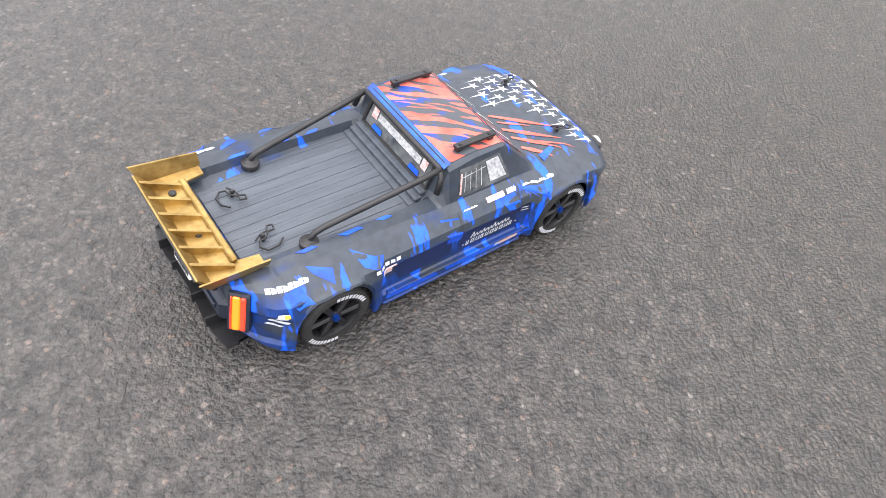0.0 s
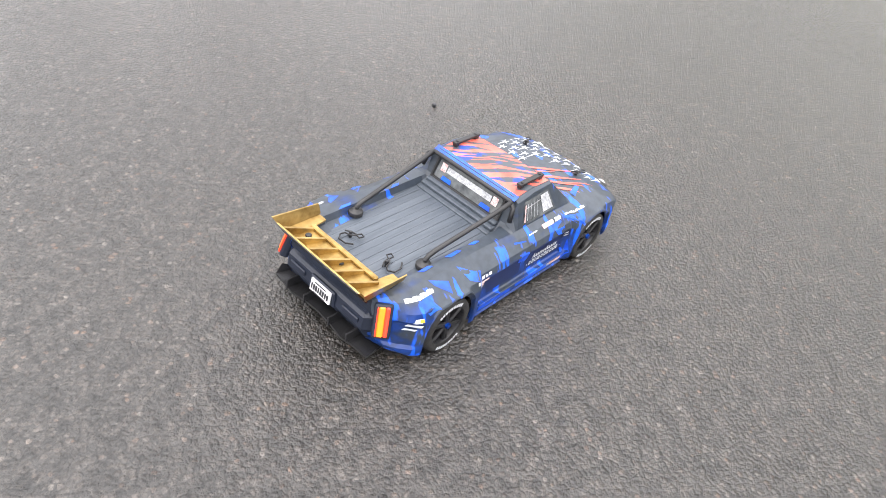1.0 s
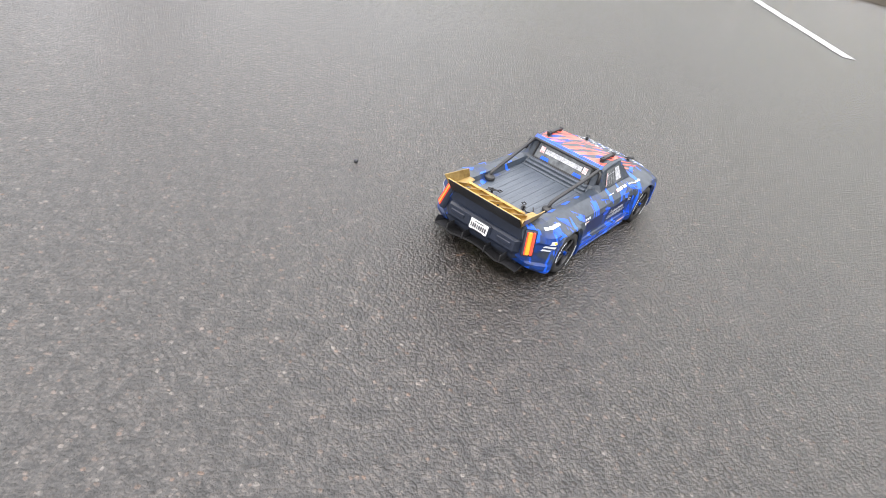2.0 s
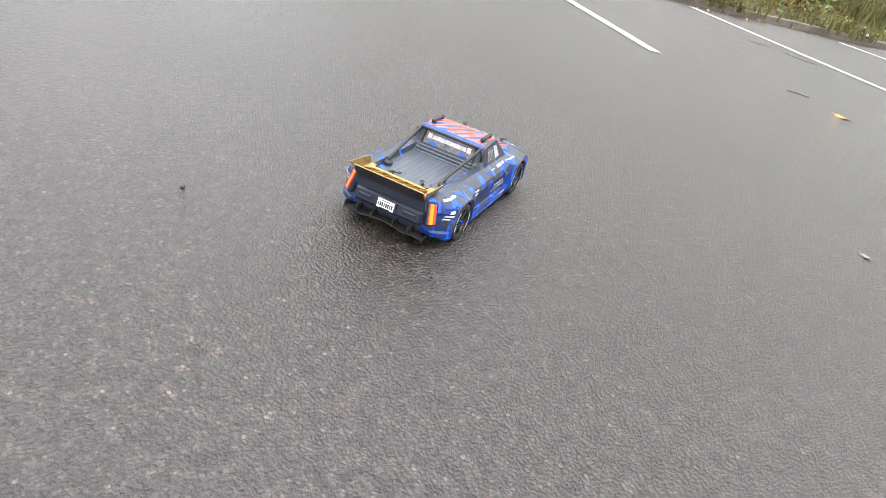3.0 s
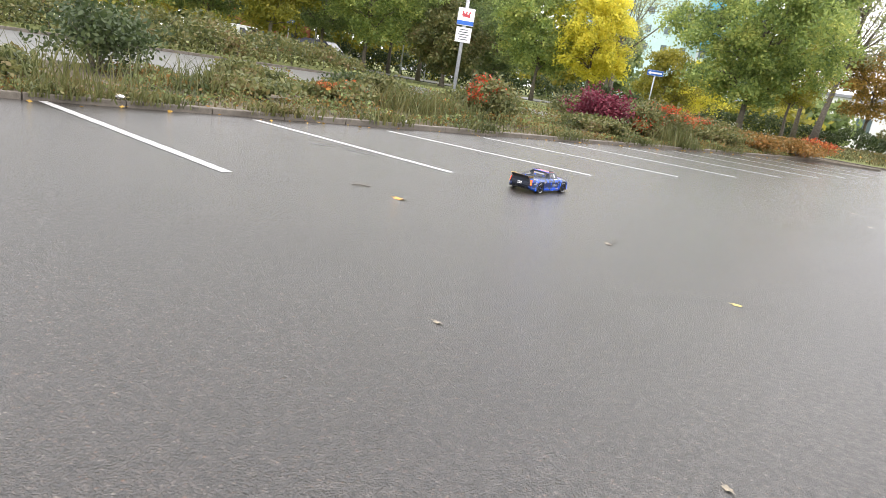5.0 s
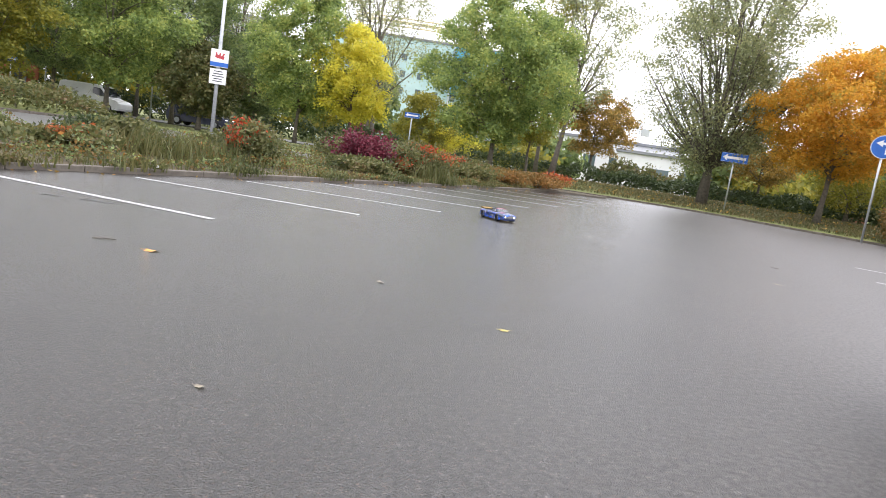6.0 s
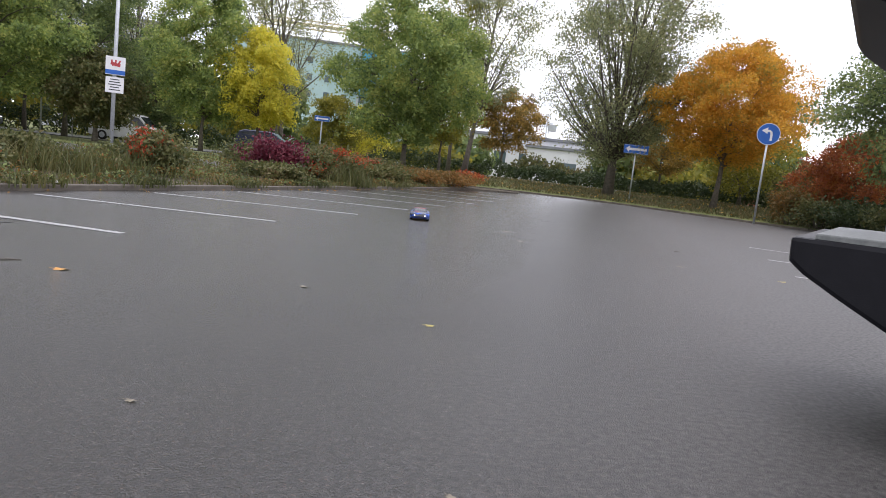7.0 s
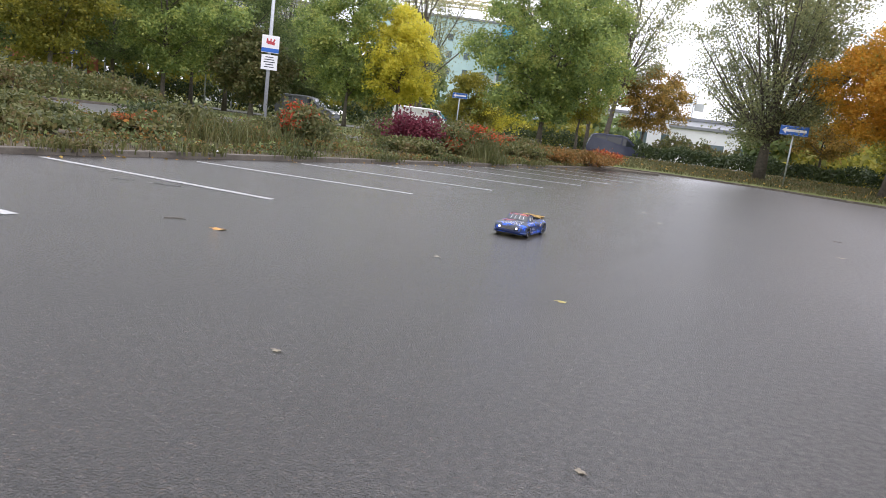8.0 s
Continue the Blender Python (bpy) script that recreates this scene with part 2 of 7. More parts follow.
def pieces(name, bm, material, parent, label=""):
    """Each separate patch of a mesh becomes a part of its own."""
    left = set(bm.faces)
    while left:
        seed = left.pop()
        island, todo = [seed], [seed]
        while todo:
            for e in todo.pop().edges:
                for f in e.link_faces:
                    if f in left:
                        left.discard(f)
                        island.append(f)
                        todo.append(f)
        island.sort(key=lambda f: f.index)
        idx, verts, faces = {}, [], []
        for f in island:
            row = []
            for v in f.verts:
                if v not in idx:
                    idx[v] = len(verts)
                    verts.append(tuple(v.co))
                row.append(idx[v])
            faces.append(row)
        raw(name, verts, faces, material, parent, label)
    bm.free()


def root(name, m, label, category, group="", kind=""):
    ob = new(name)
    ob.empty_display_size = 0.1
    ob.matrix_basis = m
    return tagged(ob, label, category, group, kind)


def raw(name, verts, faces, material, parent=None, label="", smooth=False):
    me = bpy.data.meshes.new(name)
    me.from_pydata([tuple(v) for v in verts], [], [tuple(f) for f in faces])
    me.materials.append(material)
    if smooth:
        me.polygons.foreach_set("use_smooth", [True] * len(me.polygons))
    me.update()
    ob = new(name, me)
    ob.parent = parent
    return tagged(ob, label)


def box(bm, c, s, bevel=0.0, m=None, seg=1):
    r = bmesh.ops.create_cube(bm, size=1.0)
    vs = r["verts"]
    bmesh.ops.scale(bm, vec=s, verts=vs)
    if bevel:
        es = list({e for v in vs for e in v.link_edges})
        g = bmesh.ops.bevel(bm, geom=es, offset=bevel, segments=seg, affect="EDGES", profile=0.6)
        vs = list({v for f in g["faces"] for v in f.verts} | {v for v in vs if v.is_valid})
    bmesh.ops.transform(bm, matrix=Matrix.Translation(c) @ (m or Matrix()), verts=vs)
    return vs


def tube(bm, pts, radii, n=8, cap=True):
    """A round bar along points, with a radius at each."""
    pts = [Vector(p) for p in pts]
    if not isinstance(radii, (list, tuple)):
        radii = [radii] * len(pts)
    rings = []
    for i, p in enumerate(pts):
        d = (pts[min(i + 1, len(pts) - 1)] - pts[max(i - 1, 0)]).normalized()
        a = d.orthogonal() if abs(d.z) > 0.98 else d.cross(Vector((0, 0, 1)))
        a.normalize()
        b = d.cross(a)
        rings.append([bm.verts.new(p + radii[i] * (math.cos(k * math.tau / n) * a + math.sin(k * math.tau / n) * b)) for k in range(n)])
    for r0, r1 in zip(rings, rings[1:]):
        for k in range(n):
            bm.faces.new((r0[k], r0[(k + 1) % n], r1[(k + 1) % n], r1[k]))
    if cap:
        bm.faces.new(rings[0][::-1])
        bm.faces.new(rings[-1])


def lathe(bm, profile, n=32, axis="y"):
    """Turns (radius, offset) points round the y or z axis."""
    rings = []
    for r, o in profile:
        ring = []
        for k in range(n):
            c, s = math.cos(k * math.tau / n), math.sin(k * math.tau / n)
            ring.append(bm.verts.new((r * c, o, r * s) if axis == "y" else (r * c, r * s, o)))
        rings.append(ring)
    for r0, r1 in zip(rings, rings[1:]):
        for k in range(n):
            bm.faces.new((r0[k], r1[k], r1[(k + 1) % n], r0[(k + 1) % n]))
    return rings


def prism(bm, outline, z0, z1):
    """An upright slab over a plan outline."""
    lo = [bm.verts.new((x, y, z0)) for x, y in outline]
    hi = [bm.verts.new((x, y, z1)) for x, y in outline]
    n = len(outline)
    bm.faces.new(hi)
    bm.faces.new(lo[::-1])
    for i in range(n):
        bm.faces.new((lo[i], lo[(i + 1) % n], hi[(i + 1) % n], hi[i]))


# ---- ground, car park, beds, roads ----
def kerb_x(y):
    """The face of the long kerb beside the bays."""
    return -6.2 + 0.308 * (y - 6.2)


bm = bmesh.new()
g = 700
vs = [bm.verts.new(p) for p in ((-g, -g, -0.06), (g, -g, -0.06), (g, g, -0.06), (-g, g, -0.06))]
bm.faces.new(vs)
tagged(link("ground", bm, M_LAWN), "flat damp grassland around the car park", "ground", kind="structure")

NOSE = [(-1.1, 25.6), (1.0, 27.7), (2.75, 29.2), (2.9, 29.6), (2.5, 30.0), (0.5, 30.0)]
LOT = [(-14, -22), (30, -22), (30, 12.5), (20, 19.0), (12.7, 24.4), (11.0, 26.3), (9.3, 27.9), (7.6, 30.2), (5.4, 31.5), (2.8, 31.6),
       (-1.0, 31.2), (-6.0, 36.0), (-8.0, 34.0), (0.4, 30.0), (2.5, 30.0), (2.9, 29.6), (2.75, 29.2), (1.0, 27.7), (-1.1, 25.6),
       (kerb_x(20), 20.0), (kerb_x(2), 2.0), (kerb_x(-20), -20.0)]
bm = bmesh.new()
prism(bm, LOT, -0.3, 0.0)
tagged(link("car_park_surface", bm, M_ASPHALT), "wet dark grey asphalt of an open car park", "asphalt", kind="structure")

# access lane behind the planted bed, and the street beyond it
def lane(name, x0, y0, x1, y1, w, z, label, cat="road"):
    d = Vector((x1 - x0, y1 - y0, 0))
    n = Vector((-d.y, d.x, 0)).normalized() * (w / 2)
    b = bmesh.new()
    prism(b, [(x0 - n.x, y0 - n.y), (x1 - n.x, y1 - n.y), (x1 + n.x, y1 + n.y), (x0 + n.x, y0 + n.y)], z - 0.25, z)
    return tagged(link(name, b, M_ROAD), label, cat, kind="structure")


lane("road_access", -22.9, -14.0, -11.1, 28.0, 12.6, 0.02, "wet grey access lane behind a planted bed")
lane("road_street", -80, 45.5, 60, 55.8, 7.5, 0.0, "wet street beyond the hedges")


def ridge(name, pts_in, pts_out, z0, z1, material, label, cat, rough=0.03, seed=1):
    """A low bed between two lines, domed and uneven."""
    rng = random.Random(seed)
    rows, cols = len(pts_in), 7
    verts, faces = [], []
    for (ax, ay), (bx, by) in zip(pts_in, pts_out):
        for j in range(cols):
            u = j / (cols - 1)
            z = z0 + (z1 - z0) * math.sin(min(1.0, u * 1.25) * math.pi / 2) + rng.uniform(-rough, rough) * (0 < j < cols - 1)
            if j == cols - 1:
                z = 0.0
            verts.append((ax + (bx - ax) * u, ay + (by - ay) * u, z))
    for i in range(rows - 1):
        for j in range(cols - 1):
            a = i * cols + j
            faces.append((a, a + 1, a + cols + 1, a + cols))
    return tagged(raw(name, verts, faces, material, smooth=True), label, cat, kind="structure")


ys = [-14 + 1.0 * i for i in range(40)]
ridge("planted_bed", [(kerb_x(y) - 0.13, y) for y in ys], [(kerb_x(y) - 4.6, y + 1.2) for y in ys], 0.05, 0.13, M_SOIL,
      "dark soil of the planted bed with leaf litter", "soil", 0.04)
ridge("planted_bed_far", [(kerb_x(y) - 17.4, y + 3.5) for y in ys], [(kerb_x(y) - 28, y + 6.5) for y in ys], 0.10, 0.45, M_LAWN,
      "rough grass bank beyond the access lane", "grass", 0.05, 3)
bm = bmesh.new()
prism(bm, [(kerb_x(25.0) - 0.13, 25.2), (0.9, 27.85), (2.55, 29.25), (2.6, 29.55), (2.4, 29.8), (0.4, 29.85), (-7.5, 33.6), (-6.0, 25.0)], -0.1, 0.07)
tagged(link("bed_nose", bm, M_SOIL), "soil at the tapered end of the planted bed", "soil", kind="structure")

VK = [(30.5, 12.4), (20.3, 19.0), (12.8, 24.6), (11.15, 26.4), (9.45, 28.1), (7.7, 30.4), (5.45, 31.7), (2.8, 31.85), (-1.0, 31.5), (-5.5, 36.2)]
VO = [(45, 26), (32, 34), (22, 40), (18, 43), (15, 44.5), (11, 45.5), (7, 46), (3, 46.2), (-3, 46), (-9, 45.5)]
ridge("verge", VK, VO, 0.075, 0.42, M_LAWN, "mown grass verge with fallen leaves", "grass", 0.02, 5)
# footpath along the verge
bm = bmesh.new()
pathline = [(40, 30.5), (27, 36.5), (17.5, 41.5), (10, 43.2), (3, 43.6), (-6, 43.2)]
for (ax, ay), (bx, by) in zip(pathline, pathline[1:]):
    q = [bm.verts.new(p) for p in ((ax, ay, 0.47), (bx, by, 0.47), (bx + 0.3, by + 1.5, 0.47), (ax + 0.3, ay + 1.5, 0.47))]
    bm.faces.new(q)
    q2 = [bm.verts.new(p) for p in ((ax, ay, 0.2), (bx, by, 0.2), (bx, by, 0.47), (ax, ay, 0.47))]
    bm.faces.new(q2)
tagged(link("footpath", bm, M_PATH), "pale paved footpath along the verge", "footpath", kind="structure")

# bay lines: start at the kerb, end in the lot
BAYS = [((-7.4, 2.32), (-4.07, 1.345)), ((-6.74, 4.41), (-3.49, 3.68)), ((-5.86, 6.51), (-2.88, 6.06)), ((-5.14, 8.41), (-2.12, 8.4)),
        ((-4.55, 10.45), (-1.43, 10.67)), ((-3.97, 12.65), (-0.79, 12.86)), ((-3.3, 14.9), (-0.14, 15.16)), ((-2.62, 17.1), (0.57, 17.52)),
        ((-1.95, 19.3), (1.21, 19.86)), ((-1.5, 21.6), (1.85, 22.2)), ((-1.1, 23.9), (2.5, 24.6)),
        ((9.2, 11.4), (5.72, 13.07)), ((8.6, 9.6), (5.05, 10.79)), ((8.0, 7.6), (4.48, 8.75)), ((7.4, 5.4), (3.91, 6.47))]
lines = root("bay_markings", Matrix(), "worn white painted parking bay lines on asphalt", "road marking", kind="structure")
for (ax, ay), (bx, by) in BAYS:
    d = Vector((bx - ax, by - ay, 0))
    L, d = d.length, d.normalized()
    n = Vector((-d.y, d.x, 0))
    rng = random.Random(int(ax * 100))
    k = 40
    verts, faces = [], []
    for i in range(k + 1):
        c = Vector((ax, ay, 0.004)) + d * (L * i / k)
        for sgn in (-1, 1):
            w = 0.047 + rng.uniform(-0.005, 0.005)
            verts.append(c + n * sgn * w)
    for i in range(k):
        faces.append((2 * i, 2 * i + 1, 2 * i + 3, 2 * i + 2))
    raw("bay_line", verts, faces, M_PAINT, lines)


# ---- kerbs: one stone after another ----
def kerb_run(name, pts, label, length=1.0, h=0.075, gaps=()):
    top = root(name, Matrix(), label, "kerb", kind="structure")
    bmk = bmesh.new()
    box(bmk, (0, 0, 0), (length - 0.012, 0.13, 0.3), 0.012, seg=2)
    me = bpy.data.meshes.new("kerb_stone")
    bmk.to_mesh(me)
    bmk.free()
    me.materials.append(M_KERB)
    rng = random.Random(len(name))
    i = 0
    for (ax, ay), (bx, by) in zip(pts, pts[1:]):
        d = math.hypot(bx - ax, by - ay)
        k = max(1, round(d / length))
        yaw = math.degrees(math.atan2(by - ay, bx - ax))
        for j in range(k):
            u = (j + 0.5) / k
            i += 1
            if i in gaps:
                continue
            ob = new("kerb_stone", me)
            ob.parent = top
            ob.matrix_basis = pose(ax + (bx - ax) * u, ay + (by - ay) * u, h - 0.15 + rng.uniform(-0.006, 0.006), rng.uniform(-1, 1), 0, yaw + rng.uniform(-0.5, 0.5)) @ Matrix.Diagonal((d / k / length, 1, 1, 1))
    return top


kerb_run("kerb_bays", [(kerb_x(-12) - 0.065, -12), (kerb_x(25.3) - 0.065, 25.3)], "weathered concrete kerb stones beside the parking bays")
kerb_run("kerb_nose", [(kerb_x(25.3) - 0.05, 25.4), (0.95, 27.8), (2.68, 29.3), (2.75, 29.6), (2.45, 29.9), (0.45, 29.92)], "dark damp kerb round the end of the bed")
kerb_run("kerb_verge", VK, "concrete kerb stones along the verge")
kerb_run("kerb_lane", [(-22.9 + 11.8 * u - 6.5, -14 + 42 * u) for u in (0.0, 0.5, 1.0)], "kerb of the access lane", h=0.12)


# ---- the radio-controlled truck ----
def shell_material():
    """Slate print with an air-brushed deep blue that gathers low on the sides."""
    m = mat("matte_slate_print", (0.05, 0.065, 0.09), 0.40)
    n, l, b = nodes(m)
    tc = n.new("ShaderNodeTexCoord")
    mp = n.new("ShaderNodeMapping")
    mp.inputs["Scale"].default_value = (0.75, 1.0, 1.6)
    mp.inputs["Rotation"].default_value = (0, radians(35), radians(20))
    l.new(tc.outputs["Object"], mp.inputs["Vector"])
    a = add(n, "ShaderNodeTexNoise", Scale=16.0, Detail=3.0, Roughness=0.55)
    l.new(mp.outputs["Vector"], a.inputs["Vector"])
    sp = n.new("ShaderNodeSeparateXYZ")
    l.new(tc.outputs["Object"], sp.inputs["Vector"])
    low = n.new("ShaderNodeMapRange")
    for k, v in (("From Min", 0.135), ("From Max", 0.03), ("To Min", -0.14), ("To Max", 0.13)):
        low.inputs[k].default_value = v
    l.new(sp.outputs["Z"], low.inputs["Value"])
    sm = add(n, "ShaderNodeMath")
    l.new(a.outputs["Fac"], sm.inputs[0])
    l.new(low.outputs["Result"], sm.inputs[1])
    r = ramp(n, [(0.44, (0.030, 0.039, 0.052)), (0.54, (0.010, 0.026, 0.085)), (0.64, (0.004, 0.032, 0.17))])
    l.new(sm.outputs[0], r.inputs["Fac"])
    # azure bands brushed aslant across the shell, with soft torn edges
    mq = n.new("ShaderNodeMapping")
    mq.inputs["Rotation"].default_value = (0, radians(-34), radians(30))
    mq.inputs["Scale"].default_value = (30.0, 11.0, 7.0)
    l.new(tc.outputs["Object"], mq.inputs["Vector"])
    az = add(n, "ShaderNodeTexNoise", Scale=1.0, Detail=3.5, Roughness=0.6)
    l.new(mq.outputs["Vector"], az.inputs["Vector"])
    keepz = n.new("ShaderNodeMapRange")
    for k, v in (("From Min", 0.140), ("From Max", 0.118), ("To Min", -0.10), ("To Max", 0.0)):
        keepz.inputs[k].default_value = v
    l.new(sp.outputs["Z"], keepz.inputs["Value"])
    mk = add(n, "ShaderNodeMath")
    l.new(az.outputs["Fac"], mk.inputs[0])
    l.new(keepz.outputs["Result"], mk.inputs[1])
    band = ramp(n, [(0.565, (0, 0, 0)), (0.60, (1, 1, 1))])
    l.new(mk.outputs[0], band.inputs["Fac"])
    azure = n.new("ShaderNodeMix")
    azure.data_type = "RGBA"
    azure.inputs[7].default_value = (0.002, 0.10, 0.68, 1)
    l.new(band.outputs["Color"], azure.inputs[0])
    l.new(r.outputs["Color"], azure.inputs[6])
    f = add(n, "ShaderNodeTexNoise", Scale=70.0, Detail=4.0)
    l.new(tc.outputs["Object"], f.inputs["Vector"])
    g2 = ramp(n, [(0.3, (0.8, 0.8, 0.8)), (0.7, (1.25, 1.25, 1.25))])
    l.new(f.outputs["Fac"], g2.inputs["Fac"])
    mu = n.new("ShaderNodeMix")
    mu.data_type, mu.blend_type = "RGBA", "MULTIPLY"
    mu.inputs[0].default_value = 1.0
    l.new(azure.outputs[2], mu.inputs[6])
    l.new(g2.outputs["Color"], mu.inputs[7])
    l.new(mu.outputs[2], b.inputs["Base Color"])
    return m


M_BODY = shell_material()
M_BED = mottled("bed_grey", (0.036, 0.046, 0.060), (0.078, 0.092, 0.112), 20.0, 0.42, 0.1, 200.0)
for nd in [k for k in M_BED.node_tree.nodes if k.type == "TEX_NOISE"]:
    # brushed along the boards
    mpg = M_BED.node_tree.nodes.new("ShaderNodeMapping")
    mpg.inputs["Scale"].default_value = (0.25, 3.0, 1.0)
    M_BED.node_tree.links.new(nd.inputs["Vector"].links[0].from_socket, mpg.inputs["Vector"])
    M_BED.node_tree.links.new(mpg.outputs["Vector"], nd.inputs["Vector"])
M_TAIL = mottled("dark_slate_tail", (0.007, 0.010, 0.018), (0.015, 0.021, 0.038), 22.0, 0.42, 0.05, 200.0)
M_BLUEP = mottled("bright_blue_print", (0.002, 0.030, 0.34), (0.004, 0.115, 0.80), 26.0, 0.4, 0.0)
M_NAVYP = mottled("navy_print", (0.004, 0.010, 0.045), (0.008, 0.020, 0.085), 18.0, 0.42, 0.0)
M_CORAL = mottled("coral_red_print", (0.58, 0.075, 0.055), (0.70, 0.15, 0.11), 22.0, 0.45, 0.0)


def streak_material():
    """Torn coral streaks brushed aslant over slate and blue."""
    m = mat("coral_streak_print", (0.6, 0.1, 0.08), 0.42)
    n, l, b = nodes(m)
    tc = n.new("ShaderNodeTexCoord")
    mp = n.new("ShaderNodeMapping")
    mp.vector_type = "TEXTURE"
    mp.inputs["Rotation"].default_value = (0, 0, radians(-40))
    mp.inputs["Scale"].default_value = (0.085, 0.0125, 1.0)
    l.new(tc.outputs["Object"], mp.inputs["Vector"])
    a = add(n, "ShaderNodeTexNoise", Scale=1.0, Detail=2.5, Roughness=0.5, Distortion=0.35)
    l.new(mp.outputs["Vector"], a.inputs["Vector"])
    k = ramp(n, [(0.495, (0, 0, 0)), (0.525, (1, 1, 1))])
    l.new(a.outputs["Fac"], k.inputs["Fac"])
    g = add(n, "ShaderNodeTexNoise", Scale=26.0, Detail=3.0)
    l.new(tc.outputs["Object"], g.inputs["Vector"])
    red = ramp(n, [(0.35, (0.56, 0.070, 0.050)), (0.65, (0.70, 0.16, 0.12))])
    l.new(g.outputs["Fac"], red.inputs["Fac"])
    base = ramp(n, [(0.54, (0.050, 0.057, 0.068)), (0.62, (0.004, 0.045, 0.33))])
    l.new(g.outputs["Fac"], base.inputs["Fac"])
    mx = n.new("ShaderNodeMix")
    mx.data_type = "RGBA"
    l.new(k.outputs["Color"], mx.inputs[0])
    l.new(base.outputs["Color"], mx.inputs[6])
    l.new(red.outputs["Color"], mx.inputs[7])
    l.new(mx.outputs[2], b.inputs["Base Color"])
    return m


M_STREAK = streak_material()
M_STAR = mottled("white_print", (0.42, 0.44, 0.47), (0.62, 0.64, 0.67), 40.0, 0.45, 0.0)
M_STICK = mottled("grey_white_sticker", (0.16, 0.165, 0.175), (0.55, 0.56, 0.58), 240.0, 0.5, 0.0)
M_BLACKP = mottled("black_plastic", (0.008, 0.008, 0.009), (0.02, 0.02, 0.022), 30.0, 0.5, 0.08, 300.0)
M_GOLD = mottled("gold_paint", (0.20, 0.12, 0.035), (0.46, 0.32, 0.12), 34.0, 0.36, 0.03, 150.0, 0.8)
M_TYRE = mottled("tyre_rubber", (0.010, 0.010, 0.010), (0.028, 0.027, 0.026), 60.0, 0.75, 0.2, 300.0)
M_RIM = mottled("black_rim", (0.008, 0.008, 0.009), (0.016, 0.016, 0.018), 30.0, 0.35, 0.0)
M_ANOD = mat("blue_anodised", (0.01, 0.10, 0.6), 0.3, 0.9)
M_ORANGE = glow("orange_lens", (0.95, 0.20, 0.015), 0.35)
M_REDLENS = glow("red_lens", (0.75, 0.045, 0.02), 0.3)
M_HEAD = glow("headlight_led", (1.0, 0.98, 0.92), 3.0)
M_WINDOW = mottled("tinted_window_print", (0.03, 0.034, 0.04), (0.13, 0.14, 0.145), 55.0, 0.2, 0.0)
mat_pink = mottled("pale_red_sticker", (0.42, 0.10, 0.09), (0.75, 0.68, 0.68), 300.0, 0.5, 0.0)
M_ORANGE_PRINT = mat("yellow_print", (0.7, 0.42, 0.05), 0.45)
M_CHROME = mat("chrome", (0.6, 0.6, 0.62), 0.2, 1.0)

# side and top outline of the shell, by distance along the truck
WIDE = ([-0.318, -0.306, -0.292, -0.278, -0.262, -0.139, -0.128, 0.128, 0.139, 0.262, 0.286, 0.308, 0.326],
        [0.100, 0.116, 0.136, 0.150, 0.157, 0.157, 0.149, 0.149, 0.157, 0.156, 0.149, 0.132, 0.112])
SILL = ([-0.318, -0.30, -0.275, -0.255, 0.24, 0.30, 0.326], [0.044, 0.030, 0.021, 0.018, 0.020, 0.028, 0.034])
BELT_Y = ([-0.318, -0.295, -0.26, -0.20, -0.10, -0.03, 0.10, 0.15, 0.17, 0.26, 0.30, 0.326],
          [0.093, 0.106, 0.113, 0.112, 0.110, 0.114, 0.114, 0.115, 0.122, 0.124, 0.116, 0.104])
BELT_Z = ([-0.318, -0.30, -0.20, -0.03, 0.10, 0.15, 0.17, 0.24, 0.295, 0.318, 0.326],
          [0.124, 0.129, 0.131, 0.129, 0.128, 0.127, 0.125, 0.119, 0.104, 0.088, 0.070])
TOP_Y = ([-0.318, -0.262, -0.258, -0.026, -0.006, 0.095, 0.150, 0.30, 0.326], [0.086, 0.088, 0.091, 0.092, 0.099, 0.094, 0.108, 0.092, 0.086])
TOP_Z = ([-0.318, -0.30, -0.262, -0.258, -0.026, -0.020, -0.006, 0.04, 0.094, 0.150, 0.24, 0.295, 0.318, 0.326],
         [0.126, 0.131, 0.134, 0.131, 0.130, 0.136, 0.174, 0.180, 0.178, 0.130, 0.123, 0.108, 0.093, 0.072])
IN_Z = ([-0.318, -0.30, -0.288, -0.284, -0.046, -0.026, -0.020, -0.006, 0.04, 0.094, 0.150, 0.24, 0.295, 0.318, 0.326],
        [0.124, 0.124, 0.120, 0.115, 0.112, 0.128, 0.135, 0.179, 0.185, 0.182, 0.134, 0.127, 0.112, 0.095, 0.073])
WHEELS = (-0.202, 0.198)
ARCH = 0.058


def tab(t, x):
    return float(np.interp(x, t[0], t[1]))


